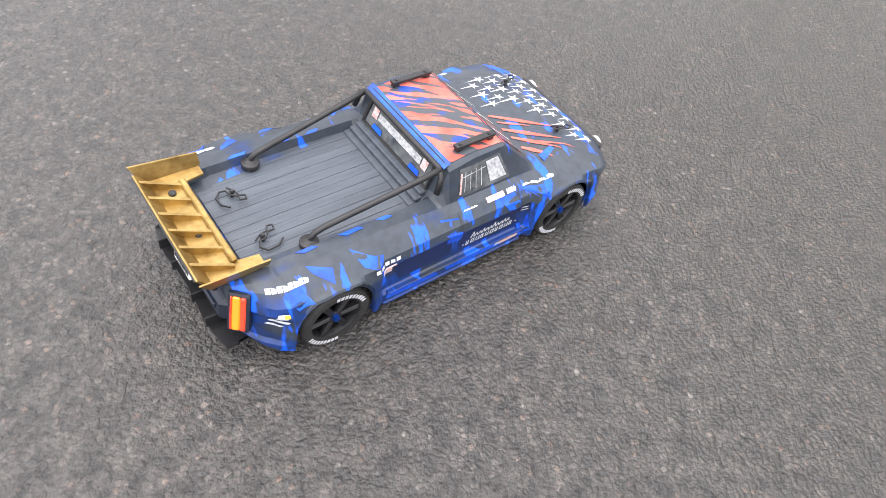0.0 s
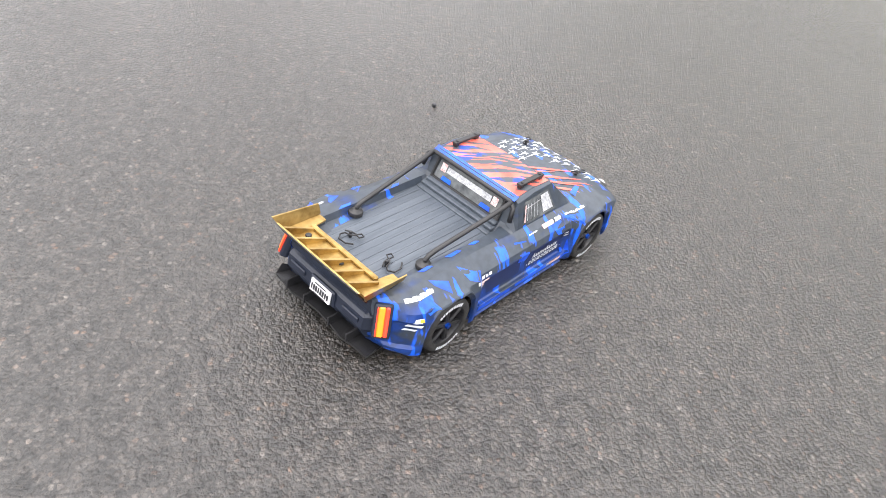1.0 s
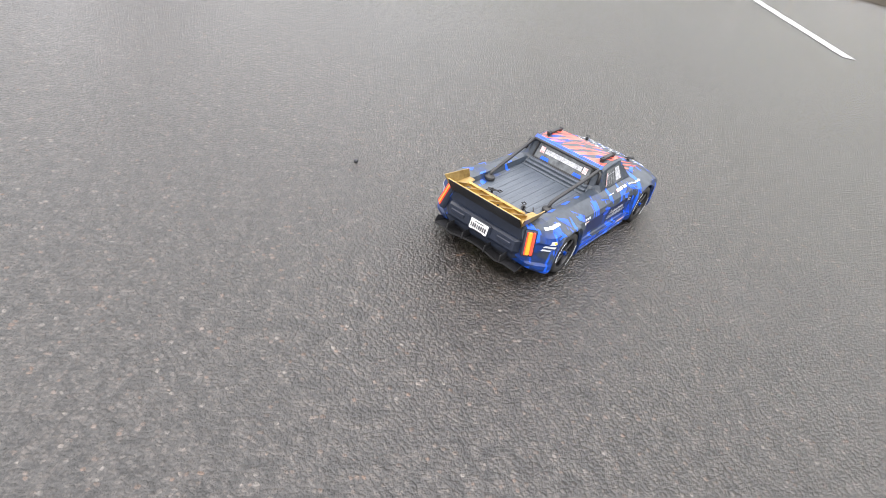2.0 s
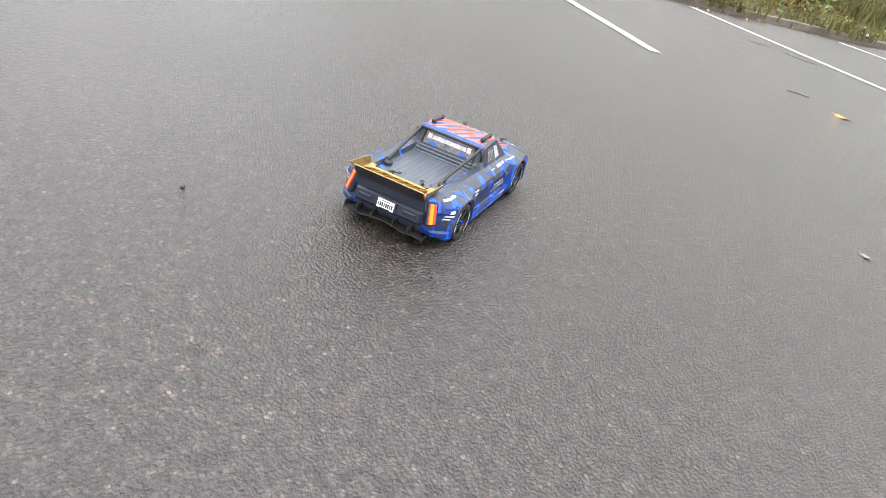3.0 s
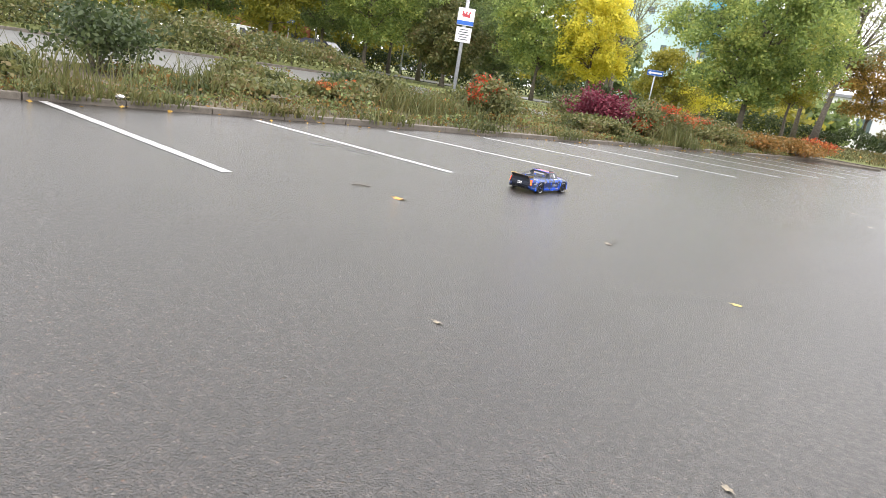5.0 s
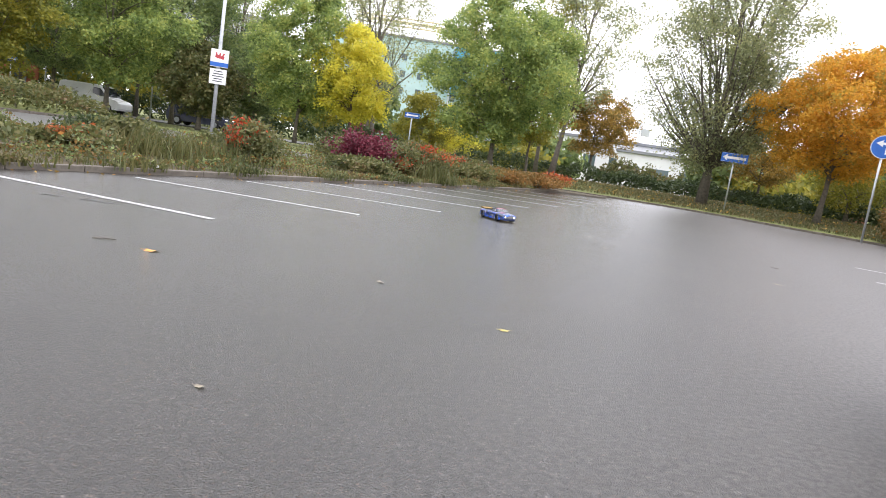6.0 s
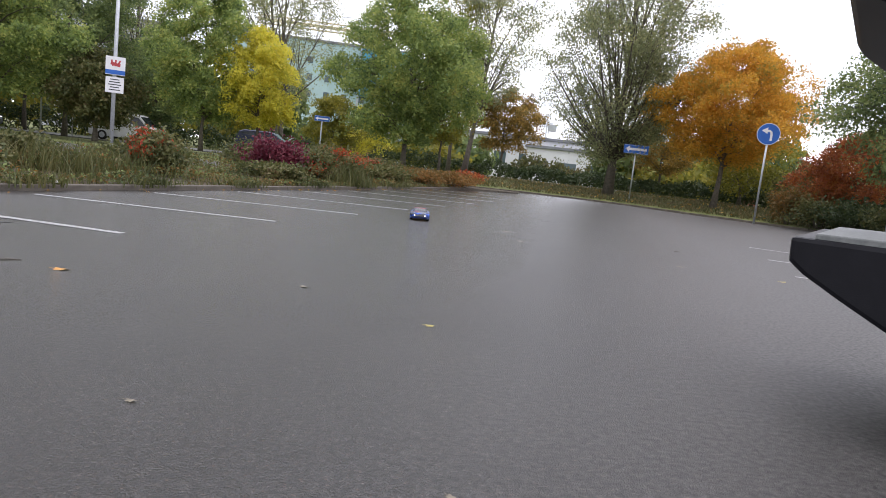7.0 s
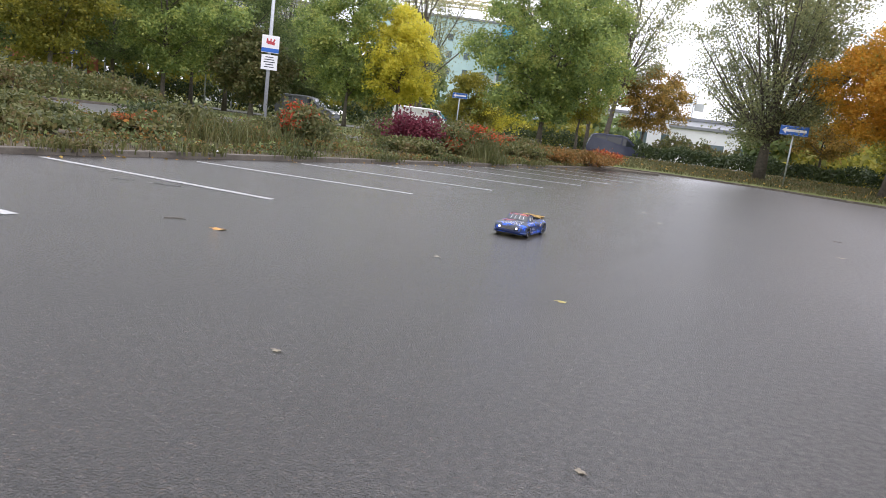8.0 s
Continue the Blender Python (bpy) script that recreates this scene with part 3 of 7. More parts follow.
def section(x):
    """Half of the shell's cross-section at x, from the sill to the middle: sill, door panel, crease, shoulder, belt, top."""
    w, z0 = tab(WIDE, x), tab(SILL, x)
    near = min(abs(x - wx) for wx in WHEELS)
    if near < ARCH:
        z0 = max(z0, 0.05 + math.sqrt(ARCH ** 2 - near ** 2) * 0.98)
    flare = 0.0 if near > 0.078 else min(1.0, (0.078 - near) / 0.012)
    bz, by = tab(BELT_Z, x), tab(BELT_Y, x)
    cut = 1.0 - 0.85 * flare
    side = [(w - 0.012 + 0.006 * flare, z0), (w - 0.001, z0 + 0.008), (w, 0.043), (w - 0.007 * cut, 0.048), (w - 0.0085 * cut, 0.091), (w - 0.003, 0.098),
            (w - 0.008, 0.110), (by + 0.5 * (w - 0.008 - by), 0.123), (by, bz)]
    out, low = [], z0 - 0.0011
    for i, (y, z) in enumerate(side):
        z = max(low + 0.0011, min(z, bz - 0.0035 * (8 - i)) if i else z)
        out.append((y, z))
        low = z
    return out + [(tab(TOP_Y, x), tab(TOP_Z, x)), (tab(TOP_Y, x) - 0.005, 0.35 * tab(TOP_Z, x) + 0.65 * tab(IN_Z, x)), (0.05, tab(IN_Z, x)),
                  (0.0, tab(IN_Z, x) + (0.0015 if x > -0.03 else 0))]


def top_z(x, y):
    s = sorted((p[0], p[1]) for p in section(x)[8:])
    return float(np.interp(abs(y), [p[0] for p in s], [p[1] for p in s]))


def side_y(x, z):
    s = section(x)[:9]
    return float(np.interp(z, [p[1] for p in s], [p[0] for p in s]))


def side_glass(x, z):
    a, b = section(x)[8], section(x)[9]
    return a[0] + (b[0] - a[0]) * (z - a[1]) / max(1e-4, b[1] - a[1])


def drape(bm, outline, where, lift=0.0012, cells=7):
    """A print laid on the shell: a four-cornered patch of (u, v), cut into cells, set where() says."""
    (a, b, c, d) = [Vector((*p, 0)) for p in outline]
    grid = []
    for i in range(cells + 1):
        row = []
        for j in range(3):
            p = a.lerp(b, i / cells).lerp(d.lerp(c, i / cells), j / 2)
            row.append(bm.verts.new(where(p.x, p.y, lift)))
        grid.append(row)
    for i in range(cells):
        for j in range(2):
            bm.faces.new((grid[i][j], grid[i + 1][j], grid[i + 1][j + 1], grid[i][j + 1]))


def on_top(x, y, h):
    return (x, y, top_z(x, y) + h)


def back_edge(x, y, h):
    """The rounded rear edge of the roof."""
    return (x - h, y, 0.1760 + (x + 0.009) * 0.6 + h)


def on_side(sgn):
    return lambda x, z, h: (x, sgn * (side_y(x, z) + h), z)


def on_window(sgn):
    return lambda x, z, h: (x, sgn * (side_glass(x, z) + h), z)


def stroke(bm, p, q, w0, w1, where, lift=0.0012, cells=10):
    d = Vector((q[0] - p[0], q[1] - p[1]))
    n = Vector((-d.y, d.x)).normalized()
    drape(bm, [(p[0] + n.x * w0, p[1] + n.y * w0), (q[0] + n.x * w1, q[1] + n.y * w1), (q[0] - n.x * w1, q[1] - n.y * w1), (p[0] - n.x * w0, p[1] - n.y * w0)], where, lift, cells)


truck = root("rc_truck", pose(-0.706, -0.129, 0, 0, 0, 129), "slate and blue radio-controlled pickup truck with gold spoiler", "toy truck")


def build_truck():
    rng = random.Random(11)
    # shell
    xs = sorted(set([-0.318, -0.312, -0.306, -0.299, -0.292, -0.285, -0.278, -0.27, -0.262, -0.258, -0.139, -0.128, -0.12, -0.10, -0.08, -0.056, -0.046, -0.036, -0.026, -0.020, -0.013, -0.006, -0.288, -0.284,
                     0.005, 0.02, 0.04, 0.07, 0.094, 0.11, 0.128, 0.139, 0.150, 0.262, 0.274, 0.286, 0.295, 0.306, 0.318, 0.326]
                    + [round(wx + dx, 4) for wx in WHEELS for dx in np.linspace(-ARCH, ARCH, 19).tolist()]))
    bm = bmesh.new()
    rows = []
    for x in xs:
        s = section(x)
        rows.append([bm.verts.new((x, -y, z)) for y, z in s] + [bm.verts.new((x, y, z)) for y, z in s[-2::-1]])
    for a, b in zip(rows, rows[1:]):
        for i in range(len(a) - 1):
            bm.faces.new((a[i], b[i], b[i + 1], a[i + 1]))
    bm.faces.new(rows[-1])
    bmesh.ops.recalc_face_normals(bm, faces=bm.faces)
    body = part("body_shell", bm, M_BODY, truck, "matte slate body shell with blue fade", True)
    body.data.set_sharp_from_angle(angle=radians(20))
    # dark underside and wheel wells
    bm = bmesh.new()
    box(bm, (-0.005, 0, 0.050), (0.60, 0.19, 0.05), 0.008)
    box(bm, (-0.01, 0, 0.085), (0.56, 0.16, 0.04), 0.006)
    part("chassis", bm, M_BLACKP, truck)
    # tail: the sunk gate, the bumper ledge under it and its two curled ends
    bm = bmesh.new()
    s = section(-0.318)
    bm.faces.new([bm.verts.new((-0.3165, -y, z)) for y, z in s] + [bm.verts.new((-0.3165, y, z)) for y, z in s[-2::-1]])
    profile = [(-0.320, 0.126), (-0.312, 0.122), (-0.310, 0.101), (-0.313, 0.096), (-0.321, 0.093), (-0.326, 0.089), (-0.328, 0.066), (-0.324, 0.058), (-0.30, 0.050)]
    ends = (-0.098, -0.088, -0.05, 0.05, 0.088, 0.098)
    rows = [[bm.verts.new((x + (0.012 if abs(y) > 0.09 else 0.0), y, z)) for x, z in profile] for y in ends]
    for a, b in zip(rows, rows[1:]):
        for i in range(len(a) - 1):
            bm.faces.new((a[i], b[i], b[i + 1], a[i + 1]))
    bmesh.ops.recalc_face_normals(bm, faces=bm.faces)
    gate = part("tailgate", bm, M_TAIL, truck, "dark slate tailgate over a bumper ledge")
    bm = bmesh.new()
    box(bm, (-0.3115, 0, 0.1105), (0.003, 0.15, 0.012), 0.001)
    box(bm, (-0.3280, 0, 0.0775), (0.006, 0.056, 0.030), 0.002)
    for y in (-0.062, 0.062):
        box(bm, (-0.3280, y, 0.078), (0.004, 0.036, 0.010), 0.0015)
    pieces("gate_rib", bm, M_TAIL, gate)
    # diffuser: a wavy black apron that juts out under the bumper, with upright fins
    wave = [(-0.116, 0.042, -0.318), (-0.112, 0.031, -0.332), (-0.085, 0.037, -0.338), (-0.060, 0.033, -0.339), (-0.03, 0.038, -0.337), (0.0, 0.040, -0.336),
            (0.03, 0.038, -0.337), (0.060, 0.033, -0.339), (0.085, 0.037, -0.338), (0.112, 0.031, -0.332), (0.116, 0.042, -0.318)]
    bm = bmesh.new()
    v0 = [bm.verts.new((x, y, z)) for y, z, x in wave]
    v1 = [bm.verts.new((-0.272, y * 0.9, 0.024)) for y, z, x in wave]
    v2 = [bm.verts.new((-0.272, y * 0.9, 0.021)) for y, z, x in wave]
    v3 = [bm.verts.new((x, y, z - 0.004)) for y, z, x in wave]
    for a, b in ((v0, v1), (v1, v2), (v2, v3), (v3, v0)):
        for i in range(len(wave) - 1):
            bm.faces.new((a[i], a[i + 1], b[i + 1], b[i]))
    bmesh.ops.recalc_face_normals(bm, faces=bm.faces)
    apron = part("diffuser", bm, M_BLACKP, truck, "black rear diffuser")
    for y in (-0.072, -0.030, 0.030, 0.072):
        bm = bmesh.new()
        box(bm, (-0.318, y, 0.042), (0.046, 0.003, 0.018), 0.001)
        part("diffuser_fin", bm, M_BLACKP, apron)
    bm = bmesh.new()
    box(bm, (-0.302, 0, 0.046), (0.006, 0.19, 0.036), 0.002)
    part("diffuser_back", bm, M_BLACKP, apron)
    plate = part("rear_plate", (lambda b: (box(b, (-0.3330, 0, 0.079), (0.004, 0.046, 0.023), 0.001, Matrix.Rotation(radians(8), 4, "Y")), b)[1])(bmesh.new()), M_WHITE, truck, "small white rear plate")
    bm = bmesh.new()
    for i, w in enumerate((0.004, 0.006, 0.006, 0.004, 0.006, 0.006, 0.005, 0.006)):
        box(bm, (-0.3355, 0.0182 - i * 0.0052, 0.0785), (0.001, w * 0.6, 0.010), 0, Matrix.Rotation(radians(8), 4, "Y"))
    box(bm, (-0.3343, 0, 0.0878), (0.001, 0.024, 0.0016))
    box(bm, (-0.3367, 0, 0.0695), (0.001, 0.028, 0.0016))
    pieces("plate_print", bm, M_INK, plate)
    # tail lights on the chamfered corners: orange with a red strip on the outer edge
    for sgn in (-1, 1):
        m = Matrix.Rotation(radians(-46 * sgn), 4, "Z") @ Matrix.Rotation(radians(17), 4, "Y")
        c = Vector((-0.3085, sgn * 0.1095, 0.093))
        bm = bmesh.new()
        box(bm, c, (0.016, 0.028, 0.058), 0.005, m, 2)
        lamp = part("tail_light", bm, M_TAIL, truck, "slanted tail light with orange and red lens")
        for nm, off, wid, mm in (("orange_lens", -0.0025, 0.0095, M_ORANGE), ("red_lens", 0.0058, 0.0065, M_REDLENS), ("amber_edge", -0.0086, 0.0020, M_REDLENS)):
            bm = bmesh.new()
            box(bm, c + m @ Vector((-0.0088, sgn * off, 0.0)), (0.004, wid, 0.049), 0.0016, m)
            part(nm, bm, mm, lamp)
    # bed floor boards and front steps
    for i in range(12):
        bm = bmesh.new()
        y = -0.0814 + i * 0.0148
        box(bm, (-0.1645, y, 0.1155 + 0.0002 * (i % 2)), (0.237, 0.0145, 0.005), 0.0004)
        part("bed_board", bm, M_BED, truck)
    for i in range(3):
        bm = bmesh.new()
        box(bm, (-0.046 + i * 0.009, 0, 0.1185 + i * 0.0065), (0.013, 0.172 - i * 0.004, 0.0065), 0.0015)
        part("bed_step", bm, M_BED, truck)
    # rear window with its banner
    def back(y, k, h):
        z = 0.136 + k * 0.038
        return (-0.0205 + k * 0.0130 - h, y, z)
    bm = bmesh.new()
    drape(bm, [(-0.076, 0.0), (0.076, 0.0), (0.072, 1.0), (-0.072, 1.0)], back, 0.002)
    rear = part("rear_window", bm, M_WINDOW, truck, "dark rear window with a pale banner")
    bm = bmesh.new()
    drape(bm, [(-0.052, 0.46), (0.052, 0.46), (0.051, 0.74), (-0.051, 0.74)], back, 0.0032)
    part("window_banner", bm, M_STICK, rear)
    bm = bmesh.new()
    for y in (-0.060, 0.060):
        drape(bm, [(y - 0.006, 0.42), (y + 0.006, 0.42), (y + 0.006, 0.80), (y - 0.006, 0.80)], back, 0.0034)
    pieces("red_badge", bm, mat_pink, rear)
    bm = bmesh.new()
    for y in (-0.046, 0.046):
        drape(bm, [(y - 0.012, 0.06), (y + 0.012, 0.06), (y + 0.010, 0.26), (y - 0.010, 0.26)], back, 0.0034)
    pieces("blue_mark", bm, M_BLUEP, rear)
    bm = bmesh.new()
    for k in (-1, 1):
        tube(bm, [back(k * 0.079, -0.05, 0.003), back(k * 0.077, 1.0, 0.003)], 0.0026, 6)
    tube(bm, [back(-0.079, -0.02, 0.003), back(0.079, -0.02, 0.003)], 0.0026, 6)
    pieces("window_frame", bm, M_BLACKP, rear)
    # roll bar
    bm = bmesh.new()
    tube(bm, [(-0.024, -0.103, 0.146), (-0.018, -0.099, 0.170), (-0.015, -0.088, 0.1770), (-0.015, 0.088, 0.1770), (-0.018, 0.099, 0.170), (-0.024, 0.103, 0.146)], 0.0042, 8)
    part("roll_bar_hoop", bm, M_BLACKP, truck, smooth=True)
    for sgn in (-1, 1):
        bm = bmesh.new()
        tube(bm, [(-0.015, sgn * 0.091, 0.1765), (-0.05, sgn * 0.089, 0.1680), (-0.178, sgn * 0.080, 0.1420), (-0.192, sgn * 0.080, 0.1385), (-0.199, sgn * 0.080, 0.132), (-0.201, sgn * 0.080, 0.118)], 0.0042, 10)
        bar = part("roll_bar_stay", bm, M_BLACKP, truck, smooth=True)
        bm = bmesh.new()
        lathe(bm, [(0.0001, 0.1335), (0.006, 0.1335), (0.007, 0.1315), (0.0115, 0.1312), (0.0125, 0.1300), (0.0125, 0.124)], 20, "z")
        bmesh.ops.translate(bm, vec=(-0.201, sgn * 0.080, -0.004), verts=bm.verts)
        part("stay_foot", bm, M_BLACKP, bar, smooth=True)
    # roof rails
    for sgn in (-1, 1):
        bm = bmesh.new()
        box(bm, (0.052, sgn * 0.076, 0.1900), (0.068, 0.010, 0.005), 0.002, seg=2)
        for x in (0.025, 0.079):
            box(bm, (x, sgn * 0.076, 0.1855), (0.011, 0.009, 0.008), 0.002)
        rail = part("roof_rail", bm, M_BLACKP, truck)
        for x in (0.027, 0.077):
            bm = bmesh.new()
            lathe(bm, [(0.0030, 0.1920), (0.0030, 0.1938), (0.0001, 0.1942)], 10, "z")
            bmesh.ops.translate(bm, vec=(x, sgn * 0.076, 0), verts=bm.verts)
            part("bolt", bm, M_BLACKP, rail)
    # serrated trim over the rear roof edge
    bm = bmesh.new()
    for i in range(13):
        box(bm, (-0.0015, -0.078 + i * 0.013, 0.1820), (0.004, 0.008, 0.0025), 0.0008)
    box(bm, (-0.0045, 0, 0.1800), (0.004, 0.176, 0.004), 0.001)
    part("roof_trim", bm, M_BLACKP, truck)
    # spoiler
    bm = bmesh.new()
    prism(bm, [(-0.332, -0.093), (-0.332, 0.093), (-0.266, 0.093), (-0.266, 0.077), (-0.292, 0.073), (-0.292, -0.073), (-0.266, -0.077), (-0.266, -0.093)], 0.1335, 0.1365)
    lip = [(-0.330, 0.1360), (-0.346, 0.1545), (-0.348, 0.1535), (-0.333, 0.1335)]
    a = [bm.verts.new((x, -0.0935, z)) for x, z in lip]
    b = [bm.verts.new((x, 0.0935, z)) for x, z in lip]
    for k in range(4):
        bm.faces.new((a[k], a[(k + 1) % 4], b[(k + 1) % 4], b[k]))
    bm.faces.new(a[::-1])
    bm.faces.new(b)
    wing = part("spoiler", bm, M_GOLD, truck, "gold rear spoiler")
    bm = bmesh.new()
    pts = [(-0.3485, 0.1540), (-0.3500, 0.1535), (-0.3300, 0.124), (-0.3250, 0.124)]
    a = [bm.verts.new((x, -0.0925, z)) for x, z in pts]
    b = [bm.verts.new((x, 0.0925, z)) for x, z in pts]
    for k in range(4):
        bm.faces.new((a[k], a[(k + 1) % 4], b[(k + 1) % 4], b[k]))
    bm.faces.new(a[::-1])
    bm.faces.new(b)
    bmesh.ops.recalc_face_normals(bm, faces=bm.faces)
    part("spoiler_back", bm, M_BLACKP, wing, "black back of the spoiler")
    for sgn in (-1, 1):
        bm = bmesh.new()
        y = sgn * 0.0945
        pts = [(-0.349, 0.1585), (-0.263, 0.1515), (-0.263, 0.1365), (-0.290, 0.1315), (-0.334, 0.1315)]
        a = [bm.verts.new((x, y + sgn * (z - 0.1335) * 0.4 - 0.0012, z)) for x, z in pts]
        b = [bm.verts.new((x, y + sgn * (z - 0.1335) * 0.4 + 0.0012, z)) for x, z in pts]
        bm.faces.new(a)
        bm.faces.new(b[::-1])
        for i in range(5):
            bm.faces.new((a[i], b[i], b[(i + 1) % 5], a[(i + 1) % 5]))
        part("spoiler_fin", bm, M_GOLD, wing)
    # raised front rail, and wedges between the rail and the lip that open towards the back
    bm = bmesh.new()
    box(bm, (-0.2955, 0, 0.1395), (0.008, 0.150, 0.006), 0.0015)
    part("spoiler_rail", bm, M_GOLD, wing)
    for i in range(6):
        bm = bmesh.new()
        y = -0.0735 + i * 0.0294
        tri = [(-0.3440, 0.1520), (-0.2985, 0.1410), (-0.2985, 0.1362), (-0.3315, 0.1362)]
        a = [bm.verts.new((x, y - 0.010 * (x + 0.32) / 0.03 - 0.0022, z)) for x, z in tri]
        b = [bm.verts.new((x, y - 0.010 * (x + 0.32) / 0.03 + 0.0022, z)) for x, z in tri]
        bm.faces.new(a)
        bm.faces.new(b[::-1])
        for k in range(4):
            bm.faces.new((a[k], b[k], b[(k + 1) % 4], a[(k + 1) % 4]))
        bmesh.ops.recalc_face_normals(bm, faces=bm.faces)
        part("spoiler_rib", bm, M_GOLD, wing)
    for y in (-0.016, 0.060):
        bm = bmesh.new()
        lathe(bm, [(0.0050, 0.1365), (0.0050, 0.1385), (0.0042, 0.1395), (0.0001, 0.1395)], 12, "z")
        bmesh.ops.translate(bm, vec=(-0.3135, y, 0), verts=bm.verts)
        part("spoiler_screw", bm, M_BLACKP, wing)
    # body clips in the bed and on the hood
    def clip(x, y, z, yaw, tail):
        bm = bmesh.new()
        lathe(bm, [(0.003, z - 0.002), (0.003, z + 0.008), (0.0022, z + 0.010), (0.0001, z + 0.010)], 8, "z")
        bmesh.ops.translate(bm, vec=(x, y, 0), verts=bm.verts)
        post = part("body_post", bm, M_BLACKP, truck)
        bm = bmesh.new()
        c, s_ = math.cos(radians(yaw)), math.sin(radians(yaw))
        loop = [(-0.010, 0.003, 0.006), (0.0, 0.004, 0.006), (0.010, 0.001, 0.006), (0.016, 0.005, 0.0065), (0.021, 0.0, 0.007), (0.016, -0.005, 0.0065), (0.010, -0.001, 0.006), (0.0, -0.004, 0.006), (-0.008, -0.002, 0.006)]
        if tail:
            loop = loop + [(-0.014, -0.006, 0.004), (-0.012, -0.016, 0.003), (0.0, -0.022, 0.003), (0.012, -0.020, 0.004)]
        tube(bm, [(x + 1.05 * (a * c - b * s_), y + 1.05 * (a * s_ + b * c), z + h) for a, b, h in loop], 0.0014, 6)
        part("wire_clip", bm, M_BLACKP, post)
    clip(-0.246, 0.040, 0.119, -60, True)
    clip(-0.246, -0.045, 0.119, 30, True)
    clip(0.242, 0.064, top_z(0.242, 0.064), 20, False)
    clip(0.242, -0.064, top_z(0.242, 0.064), -20, False)
    # side windows, mirror-less doors, prints
    for sgn in (-1, 1):
        W, S = on_window(sgn), on_side(sgn)
        bm = bmesh.new()
        drape(bm, [(0.006, 0.132), (0.102, 0.132), (0.083, 0.1720), (0.012, 0.1720)], W, 0.0006)
        win = part("side_window", bm, M_WINDOW, truck, "dark printed side window with pale netting")
        bm = bmesh.new()
        drape(bm, [(0.064, 0.138), (0.094, 0.138), (0.079, 0.1695), (0.057, 0.1695)], W, 0.0018, 3)
        for i in range(4):
            stroke(bm, (0.018 + i * 0.010, 0.138), (0.021 + i * 0.009, 0.166), 0.0005, 0.0005, W, 0.0018, 3)
        stroke(bm, (0.014, 0.160), (0.056, 0.163), 0.0006, 0.0006, W, 0.0019, 3)
        pieces("window_print", bm, M_STICK, win)
        bm = bmesh.new()
        stroke(bm, (0.0105, 0.137), (0.0145, 0.166), 0.0016, 0.0016, W, 0.0018, 3)
        part("red_tape", bm, mat_pink, win)
        # sponsor stickers as plain bars
        bm = bmesh.new()
        for x0, x1, a, b in ((-0.283, -0.230, 0.1228, 0.1260), (0.114, 0.172, 0.1215, 0.1235), (0.006, 0.030, 0.1215, 0.1232), (0.084, 0.101, 0.1205, 0.1245)):
            k = 8
            for i in range(k):
                u, v = x0 + (x1 - x0) * i / k, x0 + (x1 - x0) * (i + 0.86) / k
                drape(bm, [(u, a), (v, a), (v + 0.002, b - 0.001 * (i % 2)), (u + 0.002, b)], S, 0.0016, 2)
        for i in range(5):
            drape(bm, [(-0.146 + i * 0.0088, 0.1035), (-0.1395 + i * 0.0088, 0.1035), (-0.1395 + i * 0.0088, 0.1085 - 0.001 * (i % 2)), (-0.146 + i * 0.0088, 0.1085)], S, 0.0018, 1)
        for x0, x1, a, b in ((-0.290, -0.276, 0.079, 0.083), (-0.287, -0.270, 0.087, 0.092), (-0.281, -0.269, 0.096, 0.104), (0.066, 0.074, 0.037, 0.0425), (-0.135, -0.112, 0.0925, 0.0955)):
            drape(bm, [(x0, a), (x1, a), (x1 + 0.003, b), (x0 + 0.003, b)], S, 0.0018, 3)
        pieces("white_sticker", bm, M_STAR, truck, "small white sticker bar")
        bm = bmesh.new()
        drape(bm, [(-0.272, 0.098), (-0.266, 0.098), (-0.266, 0.103), (-0.272, 0.103)], S, 0.0021, 1)
        part("yellow_sticker", bm, M_ORANGE_PRINT, truck)
        # door lettering: a slanted upper line and a block line below
        bm = bmesh.new()
        for i in range(10):
            x, w = 0.012 + i * 0.0090, 0.0052 + 0.0016 * ((i * 7) % 3) / 2
            for u, v, a, b in ((0, 0.0018, 0.0620, 0.0700), (w - 0.0018, w, 0.0620, 0.0700), (0, w, 0.0620, 0.0636), (0, w, 0.0682, 0.0700))[:3 + i % 2]:
                drape(bm, [(x + u, a), (x + v, a), (x + v + 0.0012, b), (x + u + 0.0012, b)], S, 0.0018 + 0.00005 * (u > 0), 1)
        for i in range(11):
            x = 0.020 + i * 0.0066
            tall = 0.0835 if i in (0, 6) else 0.0795 if i % 3 else 0.0815
            stroke(bm, (x, 0.0732), (x + 0.0052, tall), 0.0011, 0.0008, S, 0.0018, 1)
            stroke(bm, (x + 0.0050, tall - 0.001), (x + 0.0060, 0.0735), 0.0007, 0.0009, S, 0.00185, 1)
        for x in (0.0065, 0.1055):
            drape(bm, [(x, 0.0635), (x + 0.0025, 0.0635), (x + 0.0025, 0.066), (x, 0.066)], S, 0.0018, 1)
        pieces("door_lettering", bm, M_STAR, truck, "white door lettering bar")
        bm = bmesh.new()
        for x0, x1, a, b in ((0.048, 0.080, 0.1200, 0.1245), (-0.132, -0.114, 0.082, 0.0895), (-0.134, -0.111, 0.0965, 0.1005), (0.076, 0.112, 0.0355, 0.0425)):
            drape(bm, [(x0, a), (x1, a), (x1, b), (x0, b)], S, 0.0017, 4)
        pieces("pale_sticker", bm, mat_pink, truck)
        bm = bmesh.new()
        drape(bm, [(0.110, 0.078), (0.127, 0.078), (0.127, 0.094), (0.107, 0.094)], S, 0.0016, 3)
